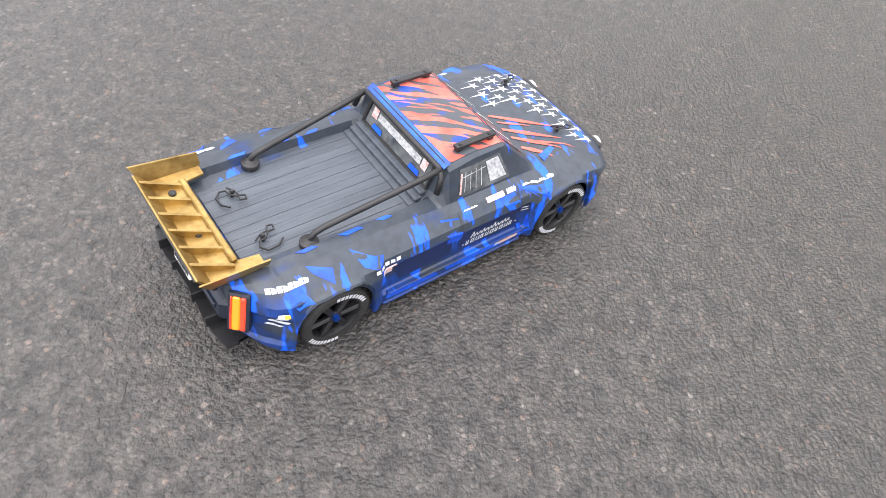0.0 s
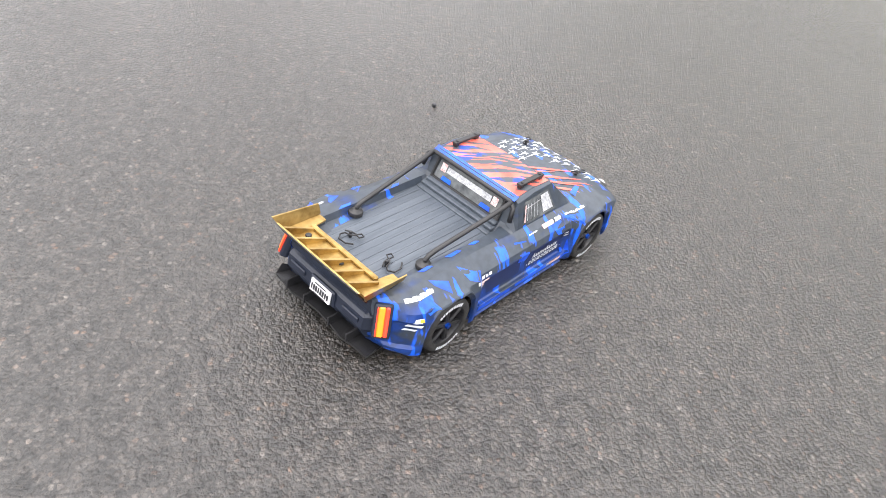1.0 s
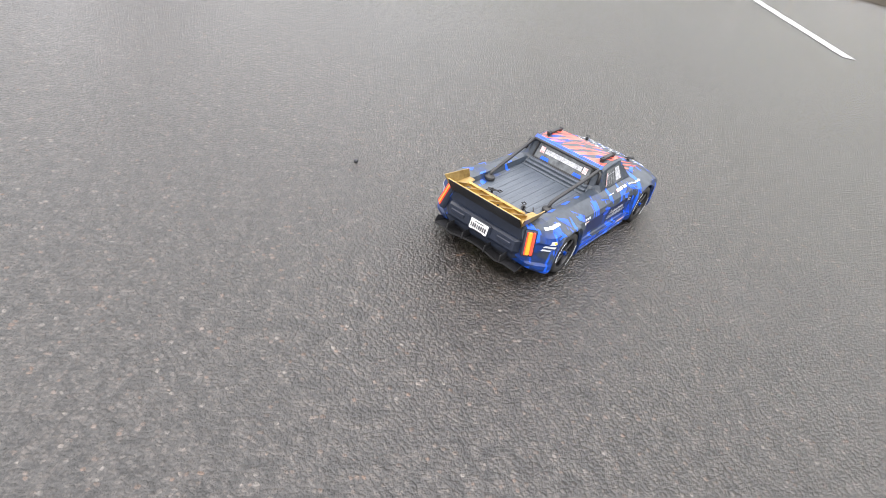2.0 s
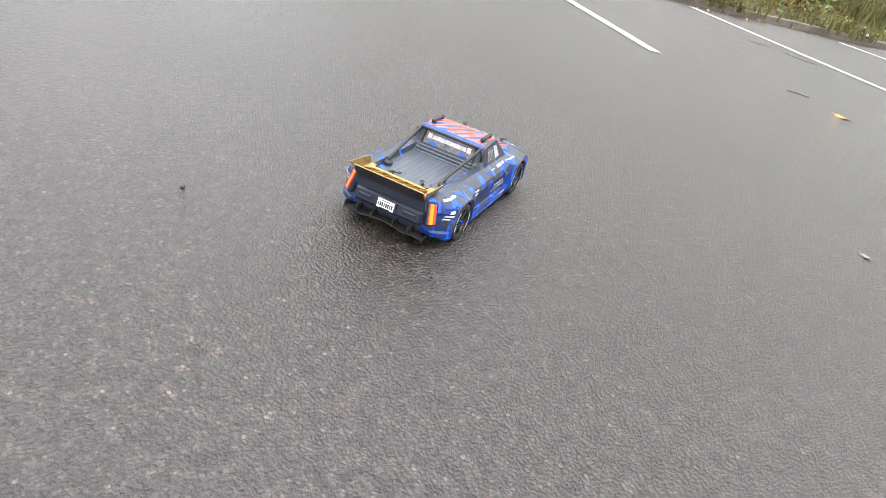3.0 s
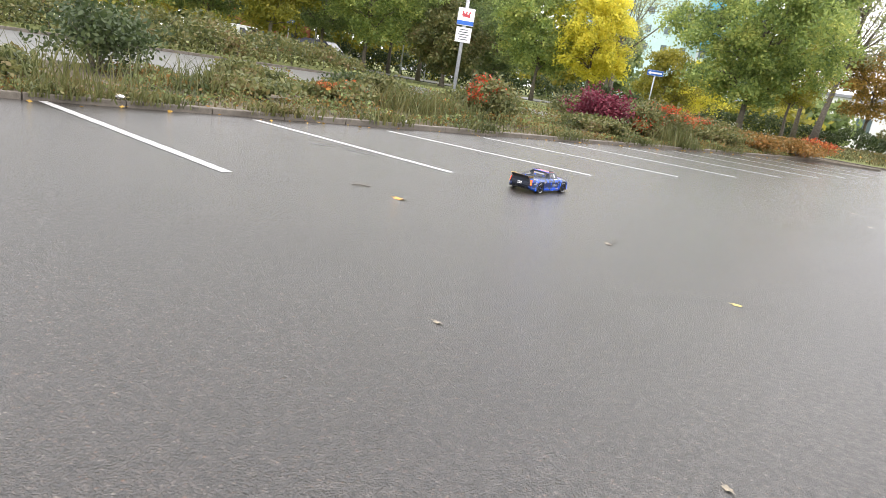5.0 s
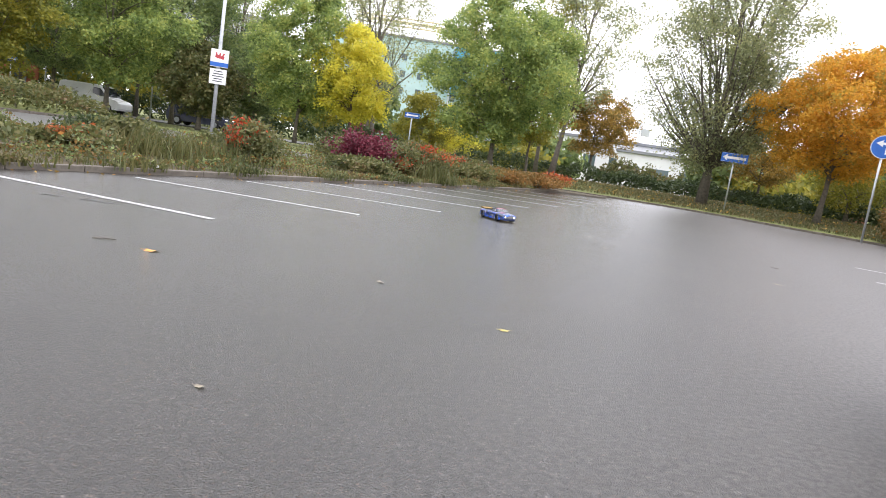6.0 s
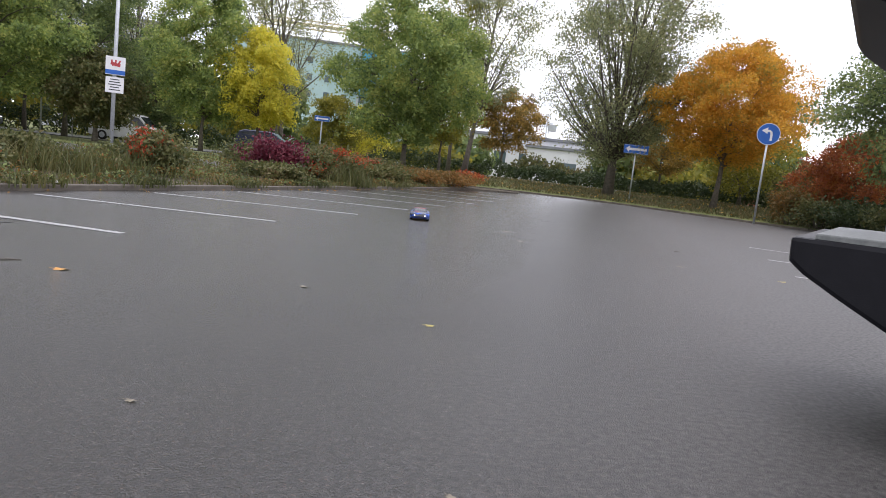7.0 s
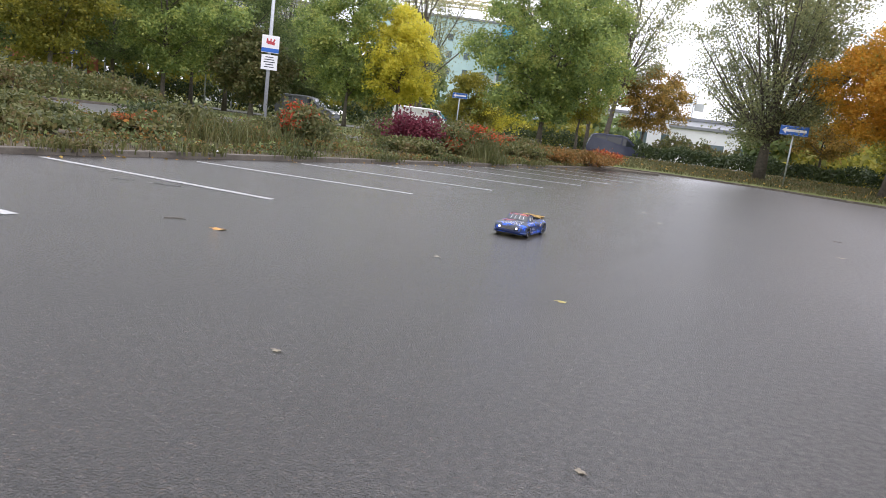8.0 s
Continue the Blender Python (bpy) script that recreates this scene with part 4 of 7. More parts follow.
        drape(bm, [(-0.100, 0.056), (-0.012, 0.056), (-0.012, 0.091), (-0.112, 0.091)], S, 0.0004, 8)
        drape(bm, [(0.004, 0.054), (0.112, 0.054), (0.104, 0.090), (0.004, 0.090)], S, 0.0004, 8)
        pieces("navy_panel", bm, M_NAVYP, truck)
        bm = bmesh.new()
        for x0, a, x1, b in ((0.112, 0.083, 0.125, 0.085), (0.112, 0.088, 0.124, 0.090)):
            drape(bm, [(x0, a), (x1, a), (x1, b), (x0, b)], S, 0.0022, 1)
        pieces("tag_print", bm, M_STICK, truck)
        # azure patches with torn ends, and the flashes along the sill
        bm = bmesh.new()
        QUADS = (((-0.226, 0.1300), (-0.196, 0.1240), (-0.202, 0.1150), (-0.223, 0.1260)), ((-0.166, 0.1290), (-0.126, 0.1150), (-0.134, 0.1060), (-0.158, 0.1150)),
                 ((-0.266, 0.1195), (-0.246, 0.1235), (-0.234, 0.1085), (-0.254, 0.1030)), ((-0.033, 0.1230), (-0.004, 0.1180), (0.002, 0.0780), (-0.022, 0.0820)),
                 ((0.070, 0.1190), (0.098, 0.1195), (0.110, 0.0950), (0.083, 0.1000)), ((0.112, 0.1195), (0.148, 0.1185), (0.160, 0.0990), (0.138, 0.1060)),
                 ((-0.122, 0.0425), (-0.040, 0.0425), (-0.034, 0.0300), (-0.122, 0.0320)), ((-0.026, 0.0425), (0.076, 0.0425), (0.084, 0.0310), (-0.020, 0.0320)),
                 ((0.112, 0.0540), (0.128, 0.0700), (0.135, 0.0400), (0.116, 0.0260)))
        for n_, quad in enumerate(QUADS):
            drape(bm, quad, S, 0.0006 + 0.00003 * (n_ % 4), 6)
        pieces("azure_patch", bm, M_BLUEP, truck)
        # raised sill ledge, door seam, and flared lips
        bm = bmesh.new()
        box(bm, (0.0, sgn * 0.1470, 0.0445), (0.244, 0.008, 0.003), 0.001)
        box(bm, (0.0, sgn * 0.1425, 0.0205), (0.25, 0.012, 0.006), 0.002)
        part("sill_ledge", bm, M_BODY, truck)
        for wx in WHEELS:
            bm = bmesh.new()
            tube(bm, [(wx + ARCH * math.cos(a), sgn * (side_y(wx + ARCH * math.cos(a), 0.05 + ARCH * math.sin(a) + 0.002) - 0.002), 0.05 + ARCH * math.sin(a)) for a in np.linspace(-0.35, math.pi + 0.35, 20)], 0.0024, 6)
            part("arch_lip", bm, M_BODY, truck, smooth=True)
        bm = bmesh.new()
        stroke(bm, (-0.002, 0.122), (0.003, 0.046), 0.0006, 0.0006, S, 0.0016, 14)
        stroke(bm, (0.104, 0.118), (0.116, 0.046), 0.0005, 0.0005, S, 0.0016, 14)
        pieces("door_seam", bm, M_INK, truck)
        # blue marks on the bed rails
        bm = bmesh.new()
        for x0, x1 in ((-0.228, -0.204), (-0.168, -0.138), (-0.112, -0.094)):
            drape(bm, [(x0, sgn * 0.0915), (x1, sgn * 0.0915), (x1 + 0.006, sgn * 0.0965), (x0 + 0.010, sgn * 0.0975)], on_top, 0.0006, 3)
        pieces("rail_mark", bm, M_BLUEP, truck)
    # roof and hood print: torn red streaks that sweep over the roof and on to one side of the hood
    bm = bmesh.new()
    for i in range(5):
        y0, y1 = -0.089 + i * 0.0356, -0.089 + (i + 1) * 0.0356
        drape(bm, [(0.001, y0), (0.099, y0), (0.099, y1), (0.001, y1)], on_top, 0.0008, 12)
    bmesh.ops.remove_doubles(bm, verts=bm.verts, dist=1e-5)
    part("roof_print", bm, M_STREAK, truck, "roof print of torn coral red streaks")
    bm = bmesh.new()
    HOOD = [((0.154, 0.004), (0.254, -0.062), 0.0040), ((0.154, -0.030), (0.236, -0.082), 0.0045), ((0.156, -0.050), (0.222, -0.100), 0.0040), ((0.156, -0.074), (0.196, -0.106), 0.0045),
            ((0.158, -0.014), (0.206, -0.040), 0.0025), ((0.170, -0.062), (0.250, -0.104), 0.0022)]
    for i, (p, q, w) in enumerate(HOOD):
        m_ = (p[0] + (q[0] - p[0]) * 0.4, p[1] + (q[1] - p[1]) * 0.4)
        stroke(bm, p, m_, w * 0.5, w, on_top, 0.0008 + 0.00005 * (i % 3), 5)
        stroke(bm, m_, q, w, w * 0.05, on_top, 0.0008 + 0.00005 * (i % 3), 7)
    pieces("coral_stroke", bm, M_CORAL, truck, "coral red brush stroke")
    bm = bmesh.new()
    stroke(bm, (-0.004, -0.094), (-0.004, 0.094), 0.0050, 0.0050, back_edge, 0.0022, 16)
    stroke(bm, (0.172, -0.104), (0.205, -0.092), 0.006, 0.004, on_top, 0.0011, 6)
    pieces("blue_stroke", bm, M_BLUEP, truck)
    # stars with long trailing tails over the rest of the hood
    bm = bmesh.new()
    for i in range(6):
        for j in range(9):
            x, y = 0.184 + i * 0.0215, -0.104 + j * 0.0262 + (i % 2) * 0.0131 + rng.uniform(-0.002, 0.002)
            if abs(y) > 0.104 - max(0.0, x - 0.26) * 0.3 or (y < 0.022 and x < 0.238 - y * 0.30) or x > 0.297:
                continue
            r = 0.0096 + rng.uniform(-0.001, 0.001)
            ctr = bm.verts.new(on_top(x, y, 0.0007))
            ring = []
            for k in range(10):
                a = k * math.tau / 10 + math.pi
                rr = r if k % 2 == 0 else r * 0.36
                if k == 0:
                    rr = r * rng.uniform(2.2, 3.2)
                ring.append(bm.verts.new(on_top(x + 1.15 * rr * math.cos(a), y + rr * math.sin(a), 0.0007)))
            for k in range(10):
                bm.faces.new((ctr, ring[k], ring[(k + 1) % 10]))
    pieces("star_print", bm, M_STAR, truck, "white star print")
    # windscreen
    bm = bmesh.new()
    drape(bm, [(0.101, -0.078), (0.101, 0.078), (0.145, 0.090), (0.145, -0.090)], on_top, 0.0013, 8)
    shield = part("windscreen", bm, M_WINDOW, truck, "dark windscreen with white cage print")
    bm = bmesh.new()
    for y in (-0.055, -0.02, 0.02, 0.055):
        stroke(bm, (0.103, y), (0.140, y * 1.1), 0.002, 0.002, on_top, 0.002, 6)
    pieces("cage_print", bm, M_STAR, shield)
    # nose
    bm = bmesh.new()
    box(bm, (0.324, 0, 0.078), (0.012, 0.200, 0.030), 0.004)
    grille = part("grille", bm, M_BLACKP, truck)
    for i in range(4):
        bm = bmesh.new()
        box(bm, (0.3305, 0, 0.068 + i * 0.006), (0.003, 0.13, 0.002))
        part("grille_bar", bm, M_CHROME, grille)
    for sgn in (-1, 1):
        bm = bmesh.new()
        lathe(bm, [(0.014, 0.0), (0.014, 0.006), (0.011, 0.008), (0.010, 0.004)], 18, "z")
        bmesh.ops.transform(bm, matrix=Matrix.Translation((0.327, sgn * 0.082, 0.079)) @ Matrix.Rotation(radians(90), 4, "Y"), verts=bm.verts)
        ring = part("headlight", bm, M_CHROME, truck)
        bm = bmesh.new()
        lathe(bm, [(0.0075, 0.005), (0.005, 0.007), (0.0001, 0.0075)], 16, "z")
        bmesh.ops.transform(bm, matrix=Matrix.Translation((0.327, sgn * 0.082, 0.079)) @ Matrix.Rotation(radians(90), 4, "Y"), verts=bm.verts)
        part("led", bm, M_HEAD, ring)
    bm = bmesh.new()
    box(bm, (0.325, 0, 0.050), (0.016, 0.236, 0.024), 0.006)
    part("front_bumper", bm, M_NAVYP, truck)
    bm = bmesh.new()
    prism(bm, [(0.24, -0.125), (0.312, -0.132), (0.333, -0.120), (0.342, -0.08), (0.342, 0.08), (0.333, 0.120), (0.312, 0.132), (0.24, 0.125)], 0.026, 0.031)
    part("front_splitter", bm, M_BLACKP, truck)
    # wheels
    for wx in WHEELS:
        for sgn in (-1, 1):
            hub = new("wheel")
            hub.parent = truck
            hub.empty_display_size = 0.03
            hub.matrix_basis = pose(wx, sgn * 0.1335, 0.05)
            bm = bmesh.new()
            lathe(bm, [(0.036, -0.020), (0.044, -0.0215), (0.0485, -0.019), (0.05, -0.012), (0.05, 0.012), (0.0485, 0.019), (0.044, 0.0215), (0.036, 0.020)], 40)
            part("tyre", bm, M_TYRE, hub, smooth=True)
            bm = bmesh.new()
            lathe(bm, [(0.037, -0.0195), (0.035, -0.018), (0.033, -0.010), (0.033, 0.010), (0.035, 0.018), (0.037, 0.0195)], 32)
            o = sgn * 0.014
            for k in range(6):
                a = k * math.tau / 6
                for da in (-0.13, 0.13):
                    box(bm, (0.0205 * math.cos(a + da * 0.8), o, 0.0205 * math.sin(a + da * 0.8)), (0.029, 0.006, 0.0042), 0.001, Matrix.Rotation(-a - da * 0.3, 4, "Y"))
            lathe(bm, [(0.0001, o + sgn * 0.003), (0.009, o + sgn * 0.003), (0.010, o)], 16)
            part("rim", bm, M_RIM, hub)
            bm = bmesh.new()
            lathe(bm, [(0.0001, o + sgn * 0.0075), (0.005, o + sgn * 0.0075), (0.0055, o + sgn * 0.002)], 6)
            part("hub_nut", bm, M_ANOD, hub, "blue anodised wheel nut")
            # pale lettering blocks on the tyre wall
            for base in (0.4, 0.4 + math.pi):
                bm = bmesh.new()
                ring = [[bm.verts.new((q * math.cos(base + k * 0.035), sgn * 0.0219, q * math.sin(base + k * 0.035))) for q in (0.0388, 0.0455 - 0.0012 * (k % 4 == 2))] for k in range(37)]
                for k, (a, b) in enumerate(zip(ring, ring[1:])):
                    if k % 4 != 3:
                        bm.faces.new((a[0], a[1], b[1], b[0]))
                pieces("tyre_print", bm, M_STAR, hub)


build_truck()


# ---- trees and shrubs ----
L_ASH = leaf_material("ash_leaves", [(0.11, 0.17, 0.05), (0.22, 0.30, 0.075), (0.36, 0.43, 0.10), (0.54, 0.53, 0.13)], 0.5)
L_GREEN = leaf_material("green_leaves", [(0.095, 0.14, 0.05), (0.16, 0.215, 0.07), (0.25, 0.315, 0.09), (0.36, 0.38, 0.11)], 0.55)
L_YELLOW = leaf_material("yellow_leaves", [(0.36, 0.38, 0.05), (0.62, 0.58, 0.06), (0.80, 0.70, 0.08), (0.54, 0.54, 0.07)], 0.6)
L_YGREEN = leaf_material("yellow_green_leaves", [(0.14, 0.16, 0.025), (0.27, 0.26, 0.035), (0.44, 0.36, 0.04)], 0.5)
L_POPLAR = leaf_material("poplar_leaves", [(0.16, 0.18, 0.09), (0.25, 0.28, 0.12), (0.36, 0.38, 0.15), (0.50, 0.47, 0.17)], 0.6)
L_ORANGE = leaf_material("orange_maple_leaves", [(0.32, 0.30, 0.05), (0.56, 0.33, 0.035), (0.74, 0.40, 0.04), (0.78, 0.52, 0.07)], 0.6)
L_RUST = leaf_material("rusty_olive_leaves", [(0.13, 0.12, 0.03), (0.27, 0.20, 0.045), (0.44, 0.27, 0.05), (0.50, 0.36, 0.07)], 0.5)
L_BROWN = leaf_material("brown_autumn_leaves", [(0.10, 0.09, 0.025), (0.21, 0.13, 0.03), (0.36, 0.17, 0.035)], 0.45)
L_RED = leaf_material("red_autumn_leaves", [(0.17, 0.09, 0.03), (0.40, 0.12, 0.035), (0.55, 0.25, 0.05)], 0.45)
L_FIRE = leaf_material("scarlet_berries", [(0.30, 0.045, 0.015), (0.48, 0.075, 0.02), (0.55, 0.12, 0.025)])
L_PURPLE = leaf_material("purple_barberry", [(0.08, 0.015, 0.02), (0.16, 0.025, 0.035), (0.22, 0.05, 0.05)])
L_OLIVE = leaf_material("olive_shrub_leaves", [(0.05, 0.066, 0.018), (0.10, 0.115, 0.03), (0.17, 0.165, 0.045), (0.16, 0.105, 0.038)], 0.4)
L_HEDGE = leaf_material("dark_hedge_leaves", [(0.03, 0.05, 0.014), (0.055, 0.08, 0.022), (0.09, 0.115, 0.03)])
L_GRASS = leaf_material("bed_grass", [(0.05, 0.062, 0.016), (0.10, 0.11, 0.03), (0.17, 0.14, 0.05), (0.20, 0.16, 0.07)], 0.3)
L_REED = leaf_material("reed_green", [(0.05, 0.062, 0.014), (0.10, 0.11, 0.026), (0.17, 0.15, 0.045)], 0.3)
L_FALLEN = leaf_material("fallen_leaves", [(0.30, 0.14, 0.02), (0.42, 0.28, 0.04), (0.20, 0.09, 0.03)], 0.1)


def leaf_mesh(name, centres, size, rng, material, parent, flat=0.0, slim=0.6):
    """Leaf quads, folded by nothing, each turned its own way."""
    n = len(centres)
    a = rng.normal(size=(n, 3))
    a[:, 2] *= 1.0 - flat
    a /= np.linalg.norm(a, axis=1)[:, None]
    b = np.cross(a, rng.normal(size=(n, 3)))
    b /= np.linalg.norm(b, axis=1)[:, None]
    s = size * rng.uniform(0.6, 1.3, n)[:, None]
    a, b = a * s, b * s * slim
    v = np.stack([centres - a, centres - b * 0.9 + a * 0.1, centres + a, centres + b * 0.9 + a * 0.1], 1).reshape(-1, 3)
    me = bpy.data.meshes.new(name)
    me.vertices.add(4 * n)
    me.vertices.foreach_set("co", v.ravel())
    me.loops.add(4 * n)
    me.loops.foreach_set("vertex_index", np.arange(4 * n))
    me.polygons.add(n)
    me.polygons.foreach_set("loop_start", np.arange(0, 4 * n, 4))
    me.update()
    me.materials.append(material)
    ob = new(name, me)
    ob.parent = parent
    return tagged(ob, kind="stuff")


def tree(label, category, x, y, z, height, base, radius, leaves, count, size=0.13, seed=1, shape=1.0, limbs=12, trunk=0.16, spread=0.5, lean=(0, 0), sparse=0.36, stems=1, name="tree"):
    """A tapered trunk with limbs and twigs, and leaves gathered round the twigs."""
    rng = np.random.default_rng(seed)
    top = root(name, pose(x, y, z), label, category)
    bm = bmesh.new()
    steep = spread >= 0.9
    phase = rng.uniform(0, math.tau, 4)

    def envelope(h, a):
        """The crown's reach at a height and a bearing, with bulges and bays."""
        u = min(1.0, max(0.0, (h - base) / (height - base)))
        r = radius * (math.sin(math.pi * min(1.0, u * 0.90 + 0.08)) ** 0.65) * (1.0 if u < 0.45 else 1.0 - (u - 0.45) * 0.45 * shape)
        return r * (1.0 + 0.16 * math.sin(3 * a + phase[0] + 5 * u) + 0.12 * math.sin(5 * a + phase[1] - 9 * u) + 0.10 * math.sin(2 * a + phase[2] + 14 * u))

    joints = []
    for st in range(stems):
        off = rng.normal(size=2) * 0.25 * (stems > 1)
        lx, ly = lean[0] + (rng.normal() * 0.06 if stems > 1 else 0), lean[1]
        k = 9
        line = []
        for i in range(k + 1):
            u = i / k
            h = height * 0.90 * u
            line.append(Vector((off[0] + lx * h + rng.normal() * 0.12 * u, off[1] + ly * h + rng.normal() * 0.12 * u, h - 0.1 * (i == 0))))
        tube(bm, line, [trunk * (1.3 if i == 0 else 1.0 - 0.90 * (i / k) ** 0.7) for i in range(k + 1)], 8)
        joints += [(p, trunk * (1.0 - 0.9 * (i / k) ** 0.7)) for i, p in enumerate(line) if p.z > base * 0.8]
        main = max(6, limbs // 3)
        for i in range(main):
            u = (i + rng.uniform(0.1, 0.9)) / main
            h0 = base * 0.75 + (height * (0.55 if not steep else 0.62) - base * 0.75) * u
            f = h0 / (height * 0.90) * k
            j = min(k - 1, int(f))
            p0 = line[j].lerp(line[j + 1], f - j)
            ang = i * 2.399 + rng.uniform(-0.4, 0.4)
            h1 = h0 + (height - h0) * (rng.uniform(0.15, 0.55) if not steep else rng.uniform(0.45, 0.8))
            reach = envelope(h1, ang) * (0.68 if not steep else 0.62)
            cx, cy = lx * h1, ly * h1
            p3 = Vector((off[0] + cx + math.cos(ang) * reach, off[1] + cy + math.sin(ang) * reach, h1))
            bow = Vector((0, 0, (0.10 if not steep else -0.06) * reach))
            pts = [p0, p0.lerp(p3, 0.33) + bow, p0.lerp(p3, 0.68) + bow, p3]
            r0 = trunk * (1 - 0.75 * h0 / height) * 0.48
            rad = [r0, r0 * 0.7, r0 * 0.42, r0 * 0.16]
            tube(bm, pts, rad, 6, False)
            for q in range(3):
                joints += [(pts[q].lerp(pts[q + 1], w), rad[q + 1]) for w in (0.5, 1.0)]
    jp = np.array([tuple(p) for p, r in joints])
    # clumps of twigs, thick towards the outside of the crown
    clumps = []
    want = limbs * 8
    while len(clumps) < want:
        h = base + (height - base) * rng.uniform(0.0, 1.0)
        a = rng.uniform(0, math.tau)
        e = envelope(h, a)
        if rng.uniform(0, radius) > e:
            continue
        rr = e * math.sqrt(rng.uniform(0.06, 1.0))
        clumps.append(Vector((lean[0] * h + math.cos(a) * rr, lean[1] * h + math.sin(a) * rr, h)))
    tips, weight = [], []
    for c in clumps:
        d = jp - np.array(tuple(c))
        if steep:
            far = np.linalg.norm(d, axis=1) + np.maximum(0.0, d[:, 2] + 1.3 * np.linalg.norm(d[:, :2], axis=1)) * 1.8
        else:
            far = np.linalg.norm(d, axis=1) + np.maximum(0.0, d[:, 2] + 0.2) * 1.6
        b = int(far.argmin())
        s0 = joints[b][0]
        gap = (c - s0).length
        mid = s0.lerp(c, 0.55) + Vector((0, 0, (0.12 if not steep else -0.05) * gap))
        r0 = min(joints[b][1] * 0.5, 0.012 + 0.012 * gap)
        tube(bm, [s0, mid, c], [r0, r0 * 0.6, 0.005], 4, False)
        tips += [c, mid.lerp(c, 0.6), mid]
        big = rng.uniform(0.5, 1.6)
        weight += [big, big * 0.6, big * 0.25]
    part("trunk", bm, M_BARK, top, smooth=True)
    t = np.array([tuple(p) for p in tips])
    w = np.array(weight)
    pick = rng.choice(len(t), count, p=w / w.sum())
    puff = sparse * (radius / 3.2) ** 0.5 * (0.8 if not steep else 0.62)
    c = t[pick] + np.clip(rng.normal(size=(count, 3)), -1.8, 1.8) * np.array([puff, puff, puff * 0.62])
    c[:, 2] -= 0.25 * ((c[:, 0] - t[pick][:, 0]) ** 2 + (c[:, 1] - t[pick][:, 1]) ** 2) / max(puff, 0.1)
    c[:, 2] = np.clip(c[:, 2], base * 0.7, height * 1.03)
    leaf_mesh("crown", c, size, rng, leaves, top)
    return top


def ray_place(az, dist):
    return dist * math.sin(radians(az)), 0.1 + dist * math.cos(radians(az))


def tree_at(az, dist, z, *a, **k):
    return tree(a[0], "tree", *ray_place(az, dist), z, *a[1:], **k)


tree_at(-4.5, 38, 0.2, "large green ash tree with yellowing leaves", 10.4, 1.9, 4.2, L_ASH, 66000, 0.088, seed=2, limbs=34, trunk=0.17)
tree_at(-16.4, 42, 0.2, "small bright yellow autumn tree", 7.4, 1.9, 2.4, L_YELLOW, 24000, 0.09, seed=3, limbs=20, trunk=0.12)
tree_at(-20.6, 43, 0.2, "green ash tree with a slender trunk", 10.0, 1.8, 3.2, L_ASH, 38000, 0.09, seed=4, limbs=24, trunk=0.13)
tree_at(-14.8, 62, 0.0, "tall half-bare willow with thin leaves", 21, 5.0, 5.2, L_POPLAR, 18000, 0.10, seed=5, limbs=18, trunk=0.26, stems=2, spread=1.2, sparse=0.6)
tree_at(-25.5, 60, 0.0, "tall half-bare tree with dark limbs", 20, 6.0, 4.2, L_POPLAR, 12000, 0.10, seed=6, limbs=16, trunk=0.22, spread=0.9, sparse=0.6)
tree_at(0.6, 54, 0.1, "tall leaning poplar with thin foliage", 20, 5.5, 4.4, L_POPLAR, 16000, 0.10, seed=7, limbs=18, trunk=0.24, lean=(0.11, 0), spread=1.1, sparse=0.55)
tree_at(-0.7, 57, 0.1, "slender pale-barked poplar behind the ash", 18, 5.5, 3.0, L_YGREEN, 9000, 0.10, seed=27, limbs=14, trunk=0.18, spread=1.1, sparse=0.55)
tree_at(3.6, 56, 0.4, "small brown and orange autumn tree", 7.6, 2.2, 3.2, L_RUST, 16000, 0.10, seed=8, limbs=12, trunk=0.14)
tree_at(12.6, 36, 0.36, "tall poplar with thin grey-green foliage", 16.5, 1.9, 4.5, L_POPLAR, 76000, 0.066, seed=9, limbs=40, trunk=0.24, spread=1.4, sparse=0.46, shape=0.35, lean=(0.02, 0))
tree_at(20.7, 33.5, 0.3, "orange maple tree in full autumn colour", 7.5, 2.2, 3.5, L_ORANGE, 62000, 0.066, seed=23, limbs=40, trunk=0.15, lean=(0.06, -0.02), sparse=0.30, spread=0.75, shape=0.9)
tree_at(16.4, 46, 0.4, "small olive and brown tree behind the verge", 5.2, 1.6, 2.4, L_RUST, 12000, 0.08, seed=11, limbs=11, trunk=0.11)
tree_at(22.5, 41, 0.4, "olive green tree behind the maple", 6.0, 0.8, 3.0, L_YGREEN, 14000, 0.085, seed=12, limbs=12, trunk=0.12)
tree_at(29.9, 30, 0.25, "low red and orange autumn tree", 3.5, 0.5, 1.9, L_RED, 20000, 0.06, seed=13, limbs=13, trunk=0.09)
tree_at(35.6, 25.5, 0.25, "grey-green ash tree over a hedge", 7.6, 1.7, 3.6, L_GREEN, 46000, 0.07, seed=14, limbs=30, trunk=0.15)
tree_at(31.8, 36, 0.4, "bright green tree behind the red one", 4.6, 0.9, 2.5, L_ASH, 13000, 0.08, seed=15, limbs=12, trunk=0.12)
tree_at(40.5, 27, 0.2, "green ash tree at the edge of the car park", 8.0, 2.0, 3.2, L_GREEN, 16000, 0.09, seed=29, limbs=16, trunk=0.15)
tree_at(-10.5, 45, 0.2, "small yellow-green tree near the street", 4.3, 0.7, 2.0, L_YGREEN, 12000, 0.08, seed=16, limbs=11, trunk=0.09)
tree_at(-8.2, 48, 0.2, "low yellow-green tree by the street", 4.0, 0.6, 1.9, L_YELLOW, 6000, 0.08, seed=17, limbs=11, trunk=0.08)
